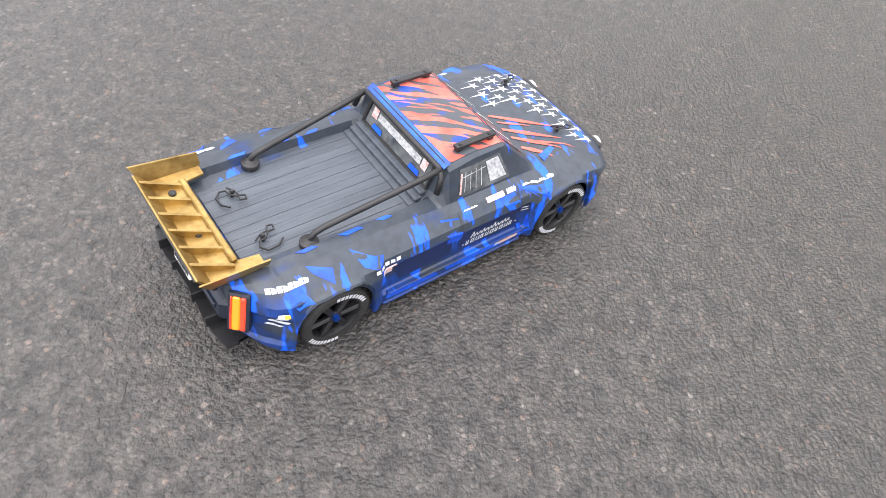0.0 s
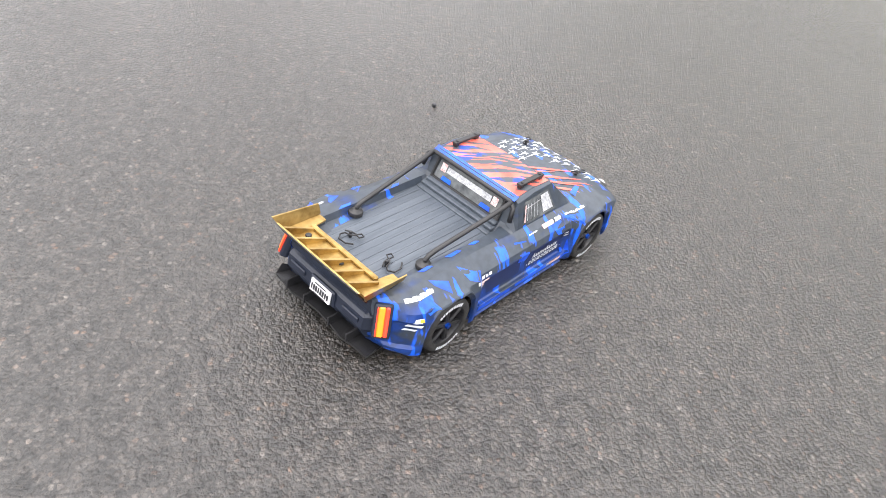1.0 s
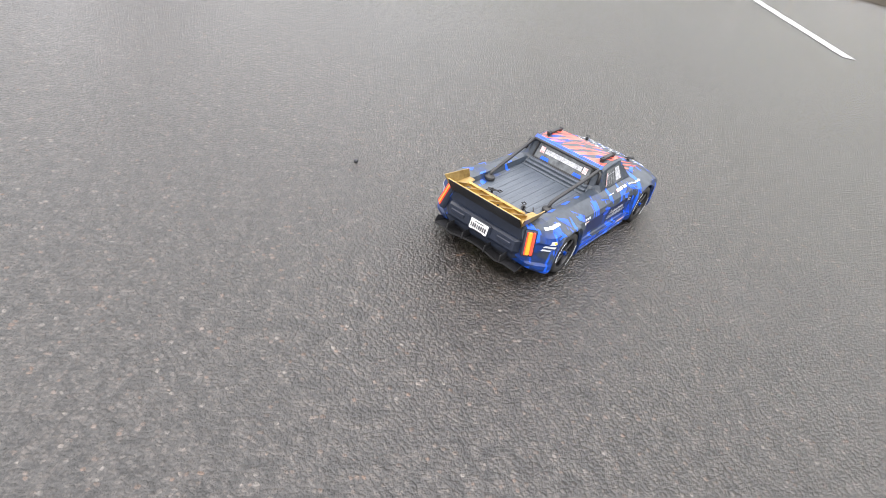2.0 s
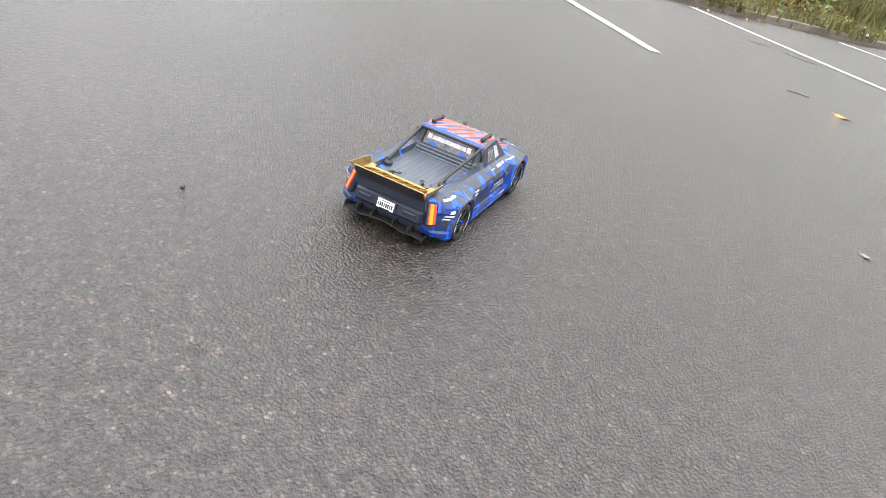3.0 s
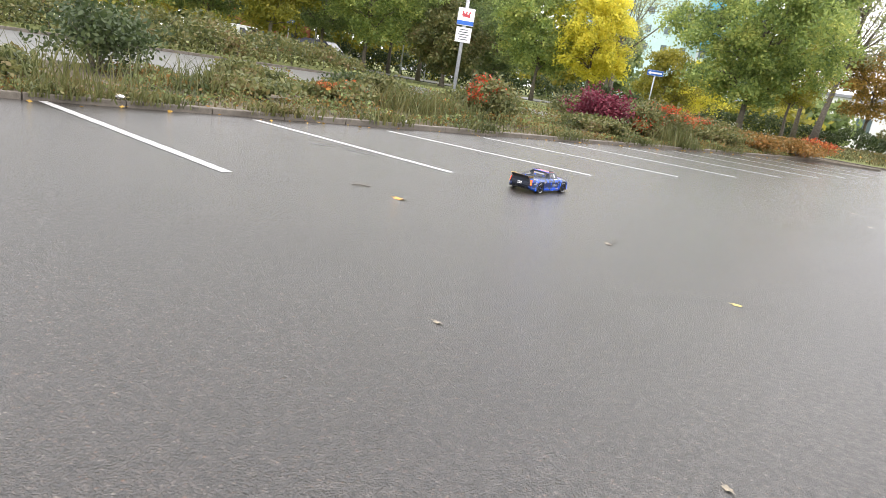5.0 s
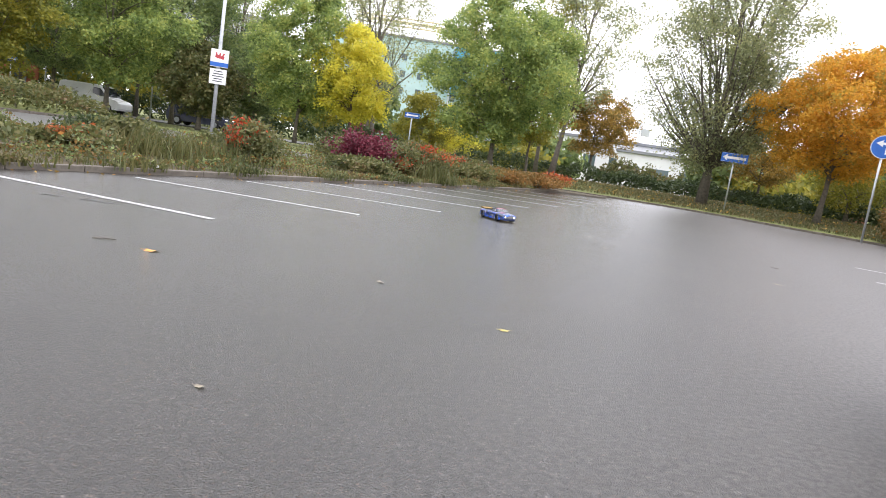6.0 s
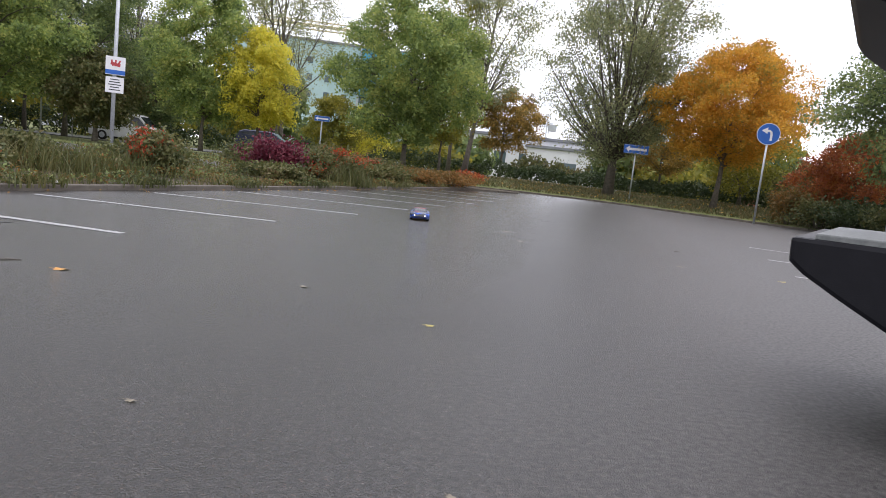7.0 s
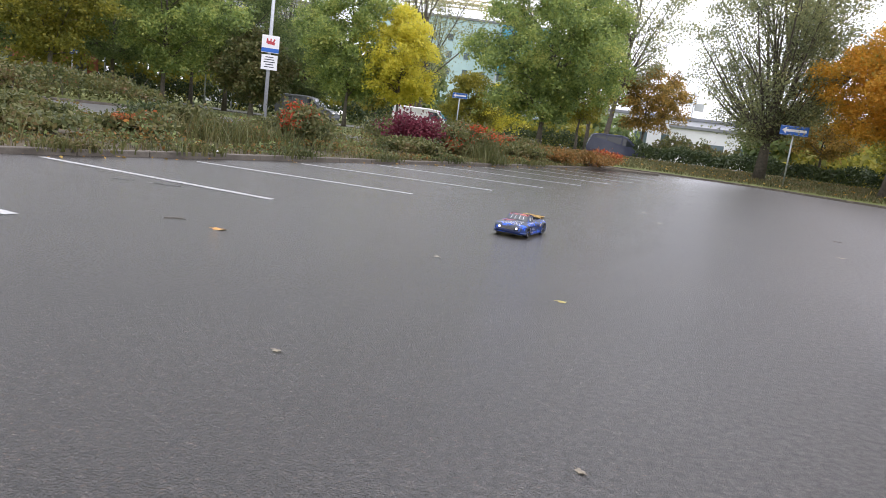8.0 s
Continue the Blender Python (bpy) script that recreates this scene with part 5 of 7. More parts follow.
tree_at(-1.5, 45, 0.2, "yellow-green young ash near the street", 7.0, 2.2, 2.3, L_YGREEN, 12000, 0.08, seed=18, limbs=13, trunk=0.11)
for az, d, h, r, m, sd in ((-30.0, 50, 13.0, 4.6, L_GREEN, 31), (-34.5, 46, 11.5, 4.4, L_ASH, 32), (-38.0, 56, 14.0, 5.0, L_GREEN, 33), (-42.0, 44, 9.5, 3.4, L_YGREEN, 34),
                           (-46.5, 52, 12.5, 4.6, L_GREEN, 35), (-52.0, 48, 11.0, 4.2, L_ASH, 36), (-58.0, 50, 12.0, 4.4, L_GREEN, 37), (-24.0, 56, 8.0, 3.4, L_GREEN, 38),
                           (-28.0, 44, 5.0, 2.4, L_OLIVE, 39), (-64.0, 47, 10.0, 4.0, L_GREEN, 40), (-32.5, 60, 15.0, 4.8, L_GREEN, 41), (-40.0, 66, 15.0, 5.2, L_GREEN, 42)):
    tree_at(az, d, 0.1, "leafy %s tree beyond the access lane" % ("yellow-green" if m is L_YGREEN else "brownish" if m in (L_BROWN, L_OLIVE) else "green"), h, h * 0.2, r, m, int(8500 * r), 0.10, seed=sd, limbs=22, trunk=0.16)


def shrub(label, x, y, z, h, r, leaves, count, size, seed, berries=None, flat=0.8, category="shrub"):
    rng = np.random.default_rng(seed)
    top = root("shrub", pose(x, y, z), label, category)
    bm = bmesh.new()
    tips = []
    for i in range(22):
        a, t = rng.uniform(0, math.tau), rng.uniform(0.2, 1.0)
        e = Vector((math.cos(a) * r * t, math.sin(a) * r * t * flat, h * rng.uniform(0.55, 1.0) * (1.15 - 0.5 * t * t)))
        mid = Vector((e.x * 0.45, e.y * 0.45, e.z * 0.65))
        tube(bm, [(e.x * 0.12, e.y * 0.12, -0.03), mid, e], [0.012, 0.008, 0.003], 4, False)
        tips += [e, mid.lerp(e, 0.6), mid.lerp(e, 0.25)]
    part("stems", bm, M_BARK, top)
    t = np.array([tuple(p) for p in tips])
    c = t[rng.integers(0, len(t), count)] + rng.normal(size=(count, 3)) * np.array([r * 0.17, r * 0.17, h * 0.15])
    c[:, 2] = np.abs(c[:, 2])
    leaf_mesh("foliage", c, size, rng, leaves, top)
    if berries:
        k = int(count * 0.28)
        hot = t[rng.integers(0, len(t), 9)]
        c = hot[rng.integers(0, 9, k)] + rng.normal(size=(k, 3)) * np.array([r * 0.13, r * 0.13, h * 0.09])
        c[:, 2] = np.abs(c[:, 2]) + 0.04
        leaf_mesh("scarlet_foliage", c, size * 0.8, rng, berries, top)
    return top


# along the long bed: distance along y, offset behind the kerb
BED = [(1.0, 1.0, 0.2, 0.9, L_OLIVE, None, "olive green shrub with dry stems"), (2.6, 2.2, 0.15, 0.9, L_HEDGE, None, "dark low evergreen shrub"), (4.2, 1.3, 0.24, 0.8, L_OLIVE, None, "low olive shrub in the bed"),
       (6.3, 3.3, 0.95, 1.0, L_HEDGE, None, "dark green evergreen shrub"), (7.6, 1.6, 0.24, 0.8, L_OLIVE, None, "brown and olive shrub in the bed"), (9.4, 1.6, 0.30, 0.7, L_OLIVE, L_RED, "low shrub with reddish leaves"),
       (11.0, 2.7, 0.42, 0.7, L_OLIVE, None, "olive shrub with dry stems"), (12.8, 1.7, 0.66, 0.65, L_OLIVE, L_FIRE, "shrub covered in scarlet leaves and berries"), (13.6, 2.0, 0.60, 0.6, L_OLIVE, L_FIRE, "scarlet berried shrub in the bed"),
       (15.6, 0.9, 0.34, 0.7, L_OLIVE, None, "dry olive shrub at the kerb"), (17.5, 2.0, 0.82, 0.85, L_PURPLE, None, "purple barberry shrub in the bed"), (18.4, 1.4, 0.58, 0.75, L_OLIVE, L_FIRE, "low shrub with orange-red leaves"),
       (19.3, 1.4, 0.70, 1.0, L_OLIVE, L_FIRE, "low shrub with scarlet leaf tips"), (20.9, 1.7, 0.66, 1.1, L_BROWN, None, "brown autumn shrub in the bed"), (21.6, 0.9, 0.4, 0.9, L_OLIVE, None, "low olive shrub near the kerb"), (22.9, 1.4, 0.62, 1.1, L_OLIVE, L_FIRE, "olive and scarlet shrub in the bed"),
       (24.6, 1.0, 0.42, 1.1, L_BROWN, None, "dark brown low shrub in the bed"), (26.5, 0.2, 0.40, 1.2, L_BROWN, None, "dark brown shrub at the end of the bed"), (-1.5, 1.8, 0.5, 1.0, L_OLIVE, L_RED, "olive shrub with red leaves"),
       (-4.5, 2.2, 0.6, 1.1, L_OLIVE, None, "olive shrub in the bed"), (8.9, 3.6, 0.34, 0.7, L_OLIVE, None, "tall olive shrub by the lane"), (11.6, 3.7, 0.4, 0.9, L_HEDGE, None, "dark shrub by the lane"),
       (13.9, 3.4, 0.3, 0.6, L_OLIVE, None, "olive shrub beside the access lane"), (19.0, 3.6, 0.7, 1.1, L_OLIVE, None, "olive shrub beside the lane"), (22.5, 3.6, 0.8, 1.2, L_OLIVE, None, "tall brown-green shrub by the lane")]
for i, (y, off, h, r, m, berry, lab) in enumerate(BED):
    shrub(lab, kerb_x(y) - off, y + off * 0.2, 0.13, h * 1.05, r, m, 3600, 0.046, 100 + i, berry)
shrub("bright scarlet shrub at the end of the bed", 0.3, 28.2, 0.11, 0.52, 0.9, L_RED, 2600, 0.05, 141, L_FIRE)
shrub("brown shrub at the end of the bed", -1.3, 28.0, 0.11, 0.42, 1.2, L_BROWN, 2600, 0.06, 142)
for i, (az, d, h, r, m) in enumerate(((26.0, 28.5, 1.15, 0.9, L_BROWN), (28.0, 27.5, 0.8, 1.2, L_OLIVE), (30.5, 26.5, 0.9, 1.3, L_HEDGE), (33.0, 25.0, 0.9, 1.4, L_OLIVE), (36.0, 23.5, 1.0, 1.4, L_HEDGE), (39.0, 22.5, 1.0, 1.4, L_OLIVE))):
    shrub("shrub of the planted edge beyond the verge kerb", *ray_place(az, d), 0.15, h, r, m, 3000, 0.06, 150 + i)


def hedge(label, pts, h, w, leaves, seed, per=420, size=0.10, z=0.0, name="hedge"):
    rng = np.random.default_rng(seed)
    top = root(name, pose(0, 0, 0), label, "hedge")
    bm = bmesh.new()
    cs = []
    for (ax, ay), (bx, by) in zip(pts, pts[1:]):
        L = math.hypot(bx - ax, by - ay)
        for i in range(max(2, int(L / 1.1))):
            u = (i + rng.uniform(0.2, 0.8)) / max(2, int(L / 1.1))
            x, y = ax + (bx - ax) * u, ay + (by - ay) * u
            tube(bm, [(x, y, z - 0.05), (x + rng.normal() * 0.1, y, z + h * 0.5), (x + rng.normal() * 0.3, y + rng.normal() * 0.2, z + h * 0.9)], [0.03, 0.02, 0.006], 4, False)
        n = int(L * per)
        u = rng.uniform(0, 1, n)
        bumpy = 0.78 + 0.22 * np.sin(u * L * 1.7 + rng.uniform(0, 6)) * np.sin(u * L * 0.63 + 1)
        th = rng.uniform(0, math.pi, n)
        rad = rng.uniform(0.65, 1.05, n)
        dn = np.array([-(by - ay), bx - ax]) / L
        lat = np.cos(th) * rad * w / 2
        c = np.stack([ax + (bx - ax) * u + dn[0] * lat, ay + (by - ay) * u + dn[1] * lat, z + np.abs(np.sin(th)) ** 0.7 * rad * h * bumpy], 1) + rng.normal(size=(n, 3)) * 0.06
        c[:, 2] = np.maximum(c[:, 2], z)
        cs.append(c)
    tagged(part("stems", bm, M_BARK, top), kind="stuff")
    leaf_mesh("foliage", np.concatenate(cs), size, rng, leaves, top)
    return top


hedge("long brown-green hedge beyond the access lane", [(kerb_x(y) - 18.6, y + 3.5) for y in (-8, 2, 10, 18, 24)], 1.25, 2.6, L_OLIVE, 201, 620, 0.085, 0.15)
hedge("rough brown-green hedge along the lane", [(kerb_x(y) - 20.2, y + 4) for y in (-4, 8, 20)], 1.6, 2.2, L_OLIVE, 202, 420, 0.10, 0.2)
hedge("dark evergreen hedge by the street", [ray_place(-9, 60), ray_place(-3, 60), ray_place(3, 60)], 1.9, 1.8, L_HEDGE, 203, 420, 0.11, 0.0)
hedge("clipped dark hedge behind the footpath", [ray_place(3.2, 47), ray_place(8, 47.5), ray_place(12, 47)], 1.3, 2.2, L_HEDGE, 204, 520, 0.11, 0.4)
hedge("loose olive bushes above the dark hedge", [ray_place(4.5, 50), ray_place(8, 50), ray_place(11, 49.5)], 2.1, 2.6, L_OLIVE, 205, 420, 0.12, 0.3)
hedge("dark hedge behind the poplar", [ray_place(12, 47), ray_place(17, 45.5), ray_place(23, 43), ray_place(29, 40)], 1.2, 2.2, L_HEDGE, 206, 480, 0.11, 0.4)
hedge("dark undergrowth below the trees", [ray_place(-40, 66), ray_place(-27, 63), ray_place(-20, 62), ray_place(-9, 62)], 2.2, 2.0, L_HEDGE, 207, 300, 0.13, 0.0)
hedge("hedge at the edge of the car park", [ray_place(27.5, 29.5), ray_place(33, 27), ray_place(40, 24), ray_place(52, 22)], 1.2, 1.6, L_HEDGE, 208, 420, 0.09, 0.15)
hedge("undergrowth behind the red tree", [ray_place(25, 38), ray_place(31, 36), ray_place(40, 33)], 2.4, 2.4, L_OLIVE, 209, 380, 0.12, 0.4)


# far woods that close the view behind the single trees
def woods(name, label, spans, leaves, seed, size=0.42):
    rng = np.random.default_rng(seed)
    cs = []
    for az0, az1, d, h, k in spans:
        m = max(3, int(abs(az1 - az0) * d / 57 / 3.2))
        for i in range(m):
            az = az0 + (az1 - az0) * (i + rng.uniform(0.1, 0.9)) / m
            x, y = ray_place(az, d + rng.uniform(-5, 5))
            hh = h * rng.uniform(0.7, 1.15)
            q = rng.normal(size=(k, 3))
            q /= np.linalg.norm(q, axis=1)[:, None]
            q *= rng.uniform(0.55, 1.0, (k, 1))
            lump = 1 + 0.25 * np.sin(q[:, :1] * 5 + i) * np.sin(q[:, 2:] * 4 + 2 * i)
            cs.append(np.array([x, y, hh * 0.52]) + q * lump * np.array([2.6, 2.2, hh * 0.5]))
    c = np.concatenate(cs)
    c[:, 2] = np.maximum(c[:, 2], 0.1)
    return tagged(leaf_mesh(name, c, size, rng, leaves, None), label, "woods", kind="stuff")


woods("woods_dark", "dark green far woods behind the street", [(-75, -14, 78, 9, 900), (-13, 2, 74, 4.5, 700), (12, 60, 62, 5.0, 800)], L_GREEN, 301)
woods("woods_autumn", "yellowing far trees behind the street", [(-70, -16, 70, 6, 420), (-10, 1, 68, 3.6, 380), (13, 55, 56, 3.8, 420)], L_YGREEN, 302, 0.34)


# grass and weeds at the kerb, and the mown verge
def blades(name, label, spots, lo, hi, width, seed, material=None):
    rng = np.random.default_rng(seed)
    n = len(spots)
    h = rng.uniform(lo, hi, n) * spots[:, 3]
    a = rng.uniform(0, math.tau, n)
    dx, dy = np.cos(a) * width, np.sin(a) * width
    bend = rng.normal(size=(n, 2)) * h[:, None] * 0.45
    p = spots[:, :3]
    v = np.zeros((n, 5, 3))
    v[:, 0] = p + np.stack([-dx, -dy, 0 * dx - 0.02], 1)
    v[:, 1] = p + np.stack([dx, dy, 0 * dx - 0.02], 1)
    v[:, 2] = p + np.stack([dx * 0.8 + bend[:, 0] * 0.35, dy * 0.8 + bend[:, 1] * 0.35, h * 0.6], 1)
    v[:, 3] = p + np.stack([-dx * 0.8 + bend[:, 0] * 0.35, -dy * 0.8 + bend[:, 1] * 0.35, h * 0.6], 1)
    v[:, 4] = p + np.stack([bend[:, 0], bend[:, 1], h], 1)
    me = bpy.data.meshes.new(name)
    me.vertices.add(5 * n)
    me.vertices.foreach_set("co", v.ravel())
    base = np.arange(n) * 5
    idx = np.stack([base, base + 1, base + 2, base + 3, base + 3, base + 2, base + 4], 1).ravel()
    me.loops.add(7 * n)
    me.loops.foreach_set("vertex_index", idx)
    st = np.stack([np.arange(n) * 7, np.arange(n) * 7 + 4], 1).ravel()
    me.polygons.add(2 * n)
    me.polygons.foreach_set("loop_start", st)
    me.update()
    me.materials.append(material or L_GRASS)
    return tagged(new(name, me), label, "grass", kind="stuff")


rng = np.random.default_rng(77)
n = 6500
yy = rng.uniform(-8, 26, n)
off = 0.16 + rng.uniform(0, 1, n) ** 1.8 * 4.2
clump = (np.sin(yy * 2.3) * np.sin(yy * 0.9 + off) * 0.5 + 0.6).clip(0.12, 1) * np.where(yy < 6.2, np.clip(1.1 - off * 0.45, 0.15, 1.0), 1.0)
blades("bed_grass", "long dry and green grass and weeds in the planted bed", np.stack([-6.2 + 0.308 * (yy - 6.2) - off, yy + off * 0.2, 0.075 + 0 * yy, clump], 1), 0.06, 0.26, 0.008, 1)
n = 150000
yy = rng.uniform(-8, 26.5, n)
off = 0.04 + rng.uniform(0, 1, n) ** 0.9 * 4.4
lumps = np.sin(yy * 1.9 + off * 1.3) * np.sin(yy * 0.71 - off * 2.1) + 0.6 * np.sin(yy * 4.3 + off * 3.0)
top_h = (0.10 + 0.22 * np.clip(lumps, -0.4, 1.6)) * np.clip(off / 1.2, 0.45, 1.0) * np.where(yy < 6.2, 0.6 * np.clip(1.25 - off * 0.5, 0.12, 1.0), np.where(yy < 12, 1.35, 1.15)) * np.where((off > 0.9) & (((yy > 13.9) & (yy < 15.6)) | ((yy > 6.2) & (yy < 9.6))), 0.4, 1.0)
c = np.stack([-6.2 + 0.308 * (yy - 6.2) - off, yy + off * 0.2, 0.075 + np.maximum(0.01, top_h) * rng.uniform(0.0, 1.0, n) ** 0.5], 1)
keep = lumps > -0.1
mixed = rng.uniform(0, 1, n)
for nm, lab, sel, m_ in (("ground_cover", "low olive ground-cover plants in the bed", mixed < 0.55, L_OLIVE), ("ground_cover_green", "low fresh green weeds in the bed", (mixed >= 0.55) & (mixed < 0.75), L_GREEN),
                         ("ground_cover_brown", "dry brown weeds and leaf litter in the bed", mixed >= 0.75, L_BROWN)):
    tagged(leaf_mesh(nm, c[keep & sel], 0.031, rng, m_, None), lab, "ground cover", kind="stuff")
tall = []
for cy, co, k in ((11.0, 1.4, 260), (11.4, 2.0, 260), (10.6, 2.2, 160), (7.0, 1.4, 150), (5.0, 0.6, 150), (18.3, 0.35, 300), (3.0, 0.9, 150), (11.9, 1.2, 160)):
    q = rng.normal(size=(k, 2)) * (0.38, 0.30)
    tall.append(np.stack([-6.2 + 0.308 * (cy - 6.2) - co + q[:, 0], cy + q[:, 1], 0 * q[:, 0] + 0.12, 0 * q[:, 0] + 1.0], 1))
blades("tall_grass", "tall ornamental grass clumps in the bed", np.concatenate(tall), 0.22, 0.62, 0.008, 2, L_REED)
n = 30000
u = rng.uniform(0, 1, n)
k = rng.uniform(0, 9, n)
i0 = k.astype(int).clip(0, 8)
f = k - i0
vk, vo = np.array(VK), np.array(VO)
inner = vk[i0] + (vk[i0 + 1] - vk[i0]) * f[:, None]
outer = vo[i0] + (vo[i0 + 1] - vo[i0]) * f[:, None]
uu = 0.02 + 0.78 * u
pp = inner + (outer - inner) * uu[:, None]
zz = 0.11 + 0.31 * np.sin(np.minimum(1, uu * 1.25) * math.pi / 2)
blades("verge_grass", "short mown grass of the verge", np.stack([pp[:, 0], pp[:, 1], zz, 0 * u + 1], 1), 0.06, 0.16, 0.014, 3)
n = 900
sel = rng.integers(0, len(pp), n)
lv = leaf_mesh("verge_leaves", np.stack([pp[sel, 0], pp[sel, 1], zz[sel] + 0.08], 1), 0.06, rng, L_FALLEN, None, 0.6)
tagged(lv, "fallen autumn leaves scattered over the verge", "fallen leaves", kind="stuff")
n = 170
yy = rng.uniform(-6, 25, n)
offs = -np.abs(rng.normal(size=n)) * 0.15 + 0.1
lv = leaf_mesh("kerb_leaves", np.stack([-6.2 + 0.308 * (yy - 6.2) - offs + 0.1, yy, 0.012 + 0.12 * (offs > 0.1)], 1), 0.028, rng, L_FALLEN, None, 0.9)
tagged(lv, "small wet leaves gathered along the kerb", "fallen leaves", kind="stuff")


# weeds that lean over the kerb
over = []
for cy, k, wide_ in ((1.9, 120, 0.35), (4.6, 160, 0.30), (5.4, 110, 0.25), (7.1, 200, 0.25), (8.8, 120, 0.3), (10.9, 140, 0.25), (13.4, 130, 0.3), (16.2, 130, 0.4), (18.5, 160, 0.4), (21.0, 140, 0.5)):
    q = rng.normal(size=(k, 2))
    over.append(np.stack([-6.2 + 0.308 * (cy + q[:, 1] * wide_ - 6.2) - 0.05 + q[:, 0] * 0.07, cy + q[:, 1] * wide_, 0 * q[:, 0] + 0.06, 0 * q[:, 0] + 1.0], 1))
over = np.concatenate(over)
blades("kerb_weeds", "green weeds leaning over the kerb stones", over, 0.06, 0.22, 0.010, 8, L_REED)
tagged(leaf_mesh("kerb_weed_leaves", over[:, :3] + rng.normal(size=(len(over), 3)) * 0.03 + np.array([-0.02, 0, 0.07]), 0.03, rng, L_OLIVE, None), "small leaves of weeds along the kerb", "ground cover", kind="stuff")


# single leaves, a stick and litter on the asphalt
def fallen(x, y, r, yaw, color, label, kind="fallen_leaf", cat="leaf"):
    bm = bmesh.new()
    ring, k = [], 14
    for i in range(k):
        a = i * math.tau / k
        rr = r * (1.0 + 0.28 * math.cos(5 * a)) * (1.35 if i == 0 else 1.0)
        ring.append(bm.verts.new((rr * math.cos(a), 0.7 * rr * math.sin(a), 0.003 + 0.09 * r * math.cos(2 * a + 1))))
    c = bm.verts.new((0, 0, 0.003))
    for i in range(k):
        bm.faces.new((c, ring[i], ring[(i + 1) % k]))
    tube(bm, [(-r, 0, 0.004), (-r * 1.6, 0.1 * r, 0.005)], 0.0012, 4)
    ob = link(kind, bm, color)
    ob.matrix_basis = pose(x, y, 0.002, 0, 0, yaw)
    return tagged(ob, label, cat)


ML_Y = mottled("leaf_yellow", (0.30, 0.24, 0.05), (0.45, 0.37, 0.10), 40, 0.5, 0.1)
ML_O = mottled("leaf_orange", (0.45, 0.17, 0.02), (0.58, 0.30, 0.04), 40, 0.5, 0.1)
ML_P = mottled("leaf_pale", (0.14, 0.12, 0.085), (0.24, 0.20, 0.14), 40, 0.5, 0.1)
fallen(-0.03, 3.9, 0.03, 20, ML_Y, "pale yellow leaf lying on wet asphalt")
fallen(-2.40, 4.29, 0.045, 10, ML_O, "orange and yellow leaf lying on wet asphalt")
fallen(-1.01, 2.32, 0.018, 0, ML_P, "small pale leaf on wet asphalt")
fallen(3.96, 8.02, 0.05, 30, ML_Y, "yellow leaf lying on wet asphalt")
fallen(0.11, 1.89, 0.017, -40, ML_P, "small pale leaf on wet asphalt")
fallen(-0.92, 4.6, 0.03, -40, ML_P, "pale leaf on wet asphalt")
fallen(1.0, 9.3, 0.04, 0, ML_P, "pale leaf on wet asphalt")
fallen(2.9, 8.4, 0.045, 0, ML_P, "pale leaf on wet asphalt")
fallen(0.9, 10.6, 0.05, 0, ML_P, "pale leaf on wet asphalt")
bm = bmesh.new()
tube(bm, [(-0.07, 0, 0.006), (0, 0.008, 0.008), (0.075, -0.004, 0.005)], [0.004, 0.005, 0.003], 6)
ob = link("twig", bm, M_BARK)
ob.matrix_basis = pose(-2.81, 4.39, 0, 0, 0, 35)
tagged(ob, "thin dark twig on wet asphalt", "twig")
bm = bmesh.new()
tube(bm, [(-0.06, 0, 0.005), (0.06, 0.01, 0.006)], [0.004, 0.003], 6)
ob = link("twig", bm, M_BARK)
ob.matrix_basis = pose(3.5, 10.4, 0, 0, 0, 5)
tagged(ob, "thin dark twig on wet asphalt", "twig")
bm = bmesh.new()
bmesh.ops.create_icosphere(bm, subdivisions=2, radius=0.006)
ob = link("pebble", bm, M_INK)
ob.matrix_basis = pose(-1.55, 0.24, 0.004)
tagged(ob, "tiny dark pebble on wet asphalt", "pebble")
for x, y, s in ((-6.57, 5.15, 0.07), (-5.33, 9.2, 0.06), (-4.75, 14.9, 0.045)):
    bm = bmesh.new()
    bmesh.ops.create_icosphere(bm, subdivisions=3, radius=1.0)
    for v in bm.verts:
        k = 1 + 0.35 * noise.noise(v.co * 2.1 + Vector((x, y, 0)))
        v.co = Vector((v.co.x * s * k, v.co.y * s * 0.6 * k, v.co.z * s * 0.3 * k))
    ob = link("litter", bm, M_WHITE)
    ob.matrix_basis = pose(x, y, 0.115)
    tagged(ob, "crumpled white paper litter in the planted bed", "litter")


# dark smooth repair patches in the asphalt
M_TAR = mottled("wet_tar_patch", (0.012, 0.011, 0.010), (0.022, 0.02, 0.018), 20.0, 0.35, 0.1, 80.0)
for x, y, a, b, yaw in ((-3.95, 5.95, 0.15, 0.045, 10), (-4.35, 5.85, 0.10, 0.035, 20), (-4.05, 6.2, 0.12, 0.03, 5)):
    bm = bmesh.new()
    k = 20
    ring = [bm.verts.new((a * (1 + 0.3 * math.sin(3 * t + x)) * math.cos(t), b * (1 + 0.35 * math.sin(4 * t + y)) * math.sin(t), 0.003)) for t in [i * math.tau / k for i in range(k)]]
    bm.faces.new(ring)
    ob = link("tar_patch", bm, M_TAR)
    ob.matrix_basis = pose(x, y, 0, 0, 0, yaw)
    tagged(ob, "dark smooth wet patch in the asphalt", "road patch", kind="structure")


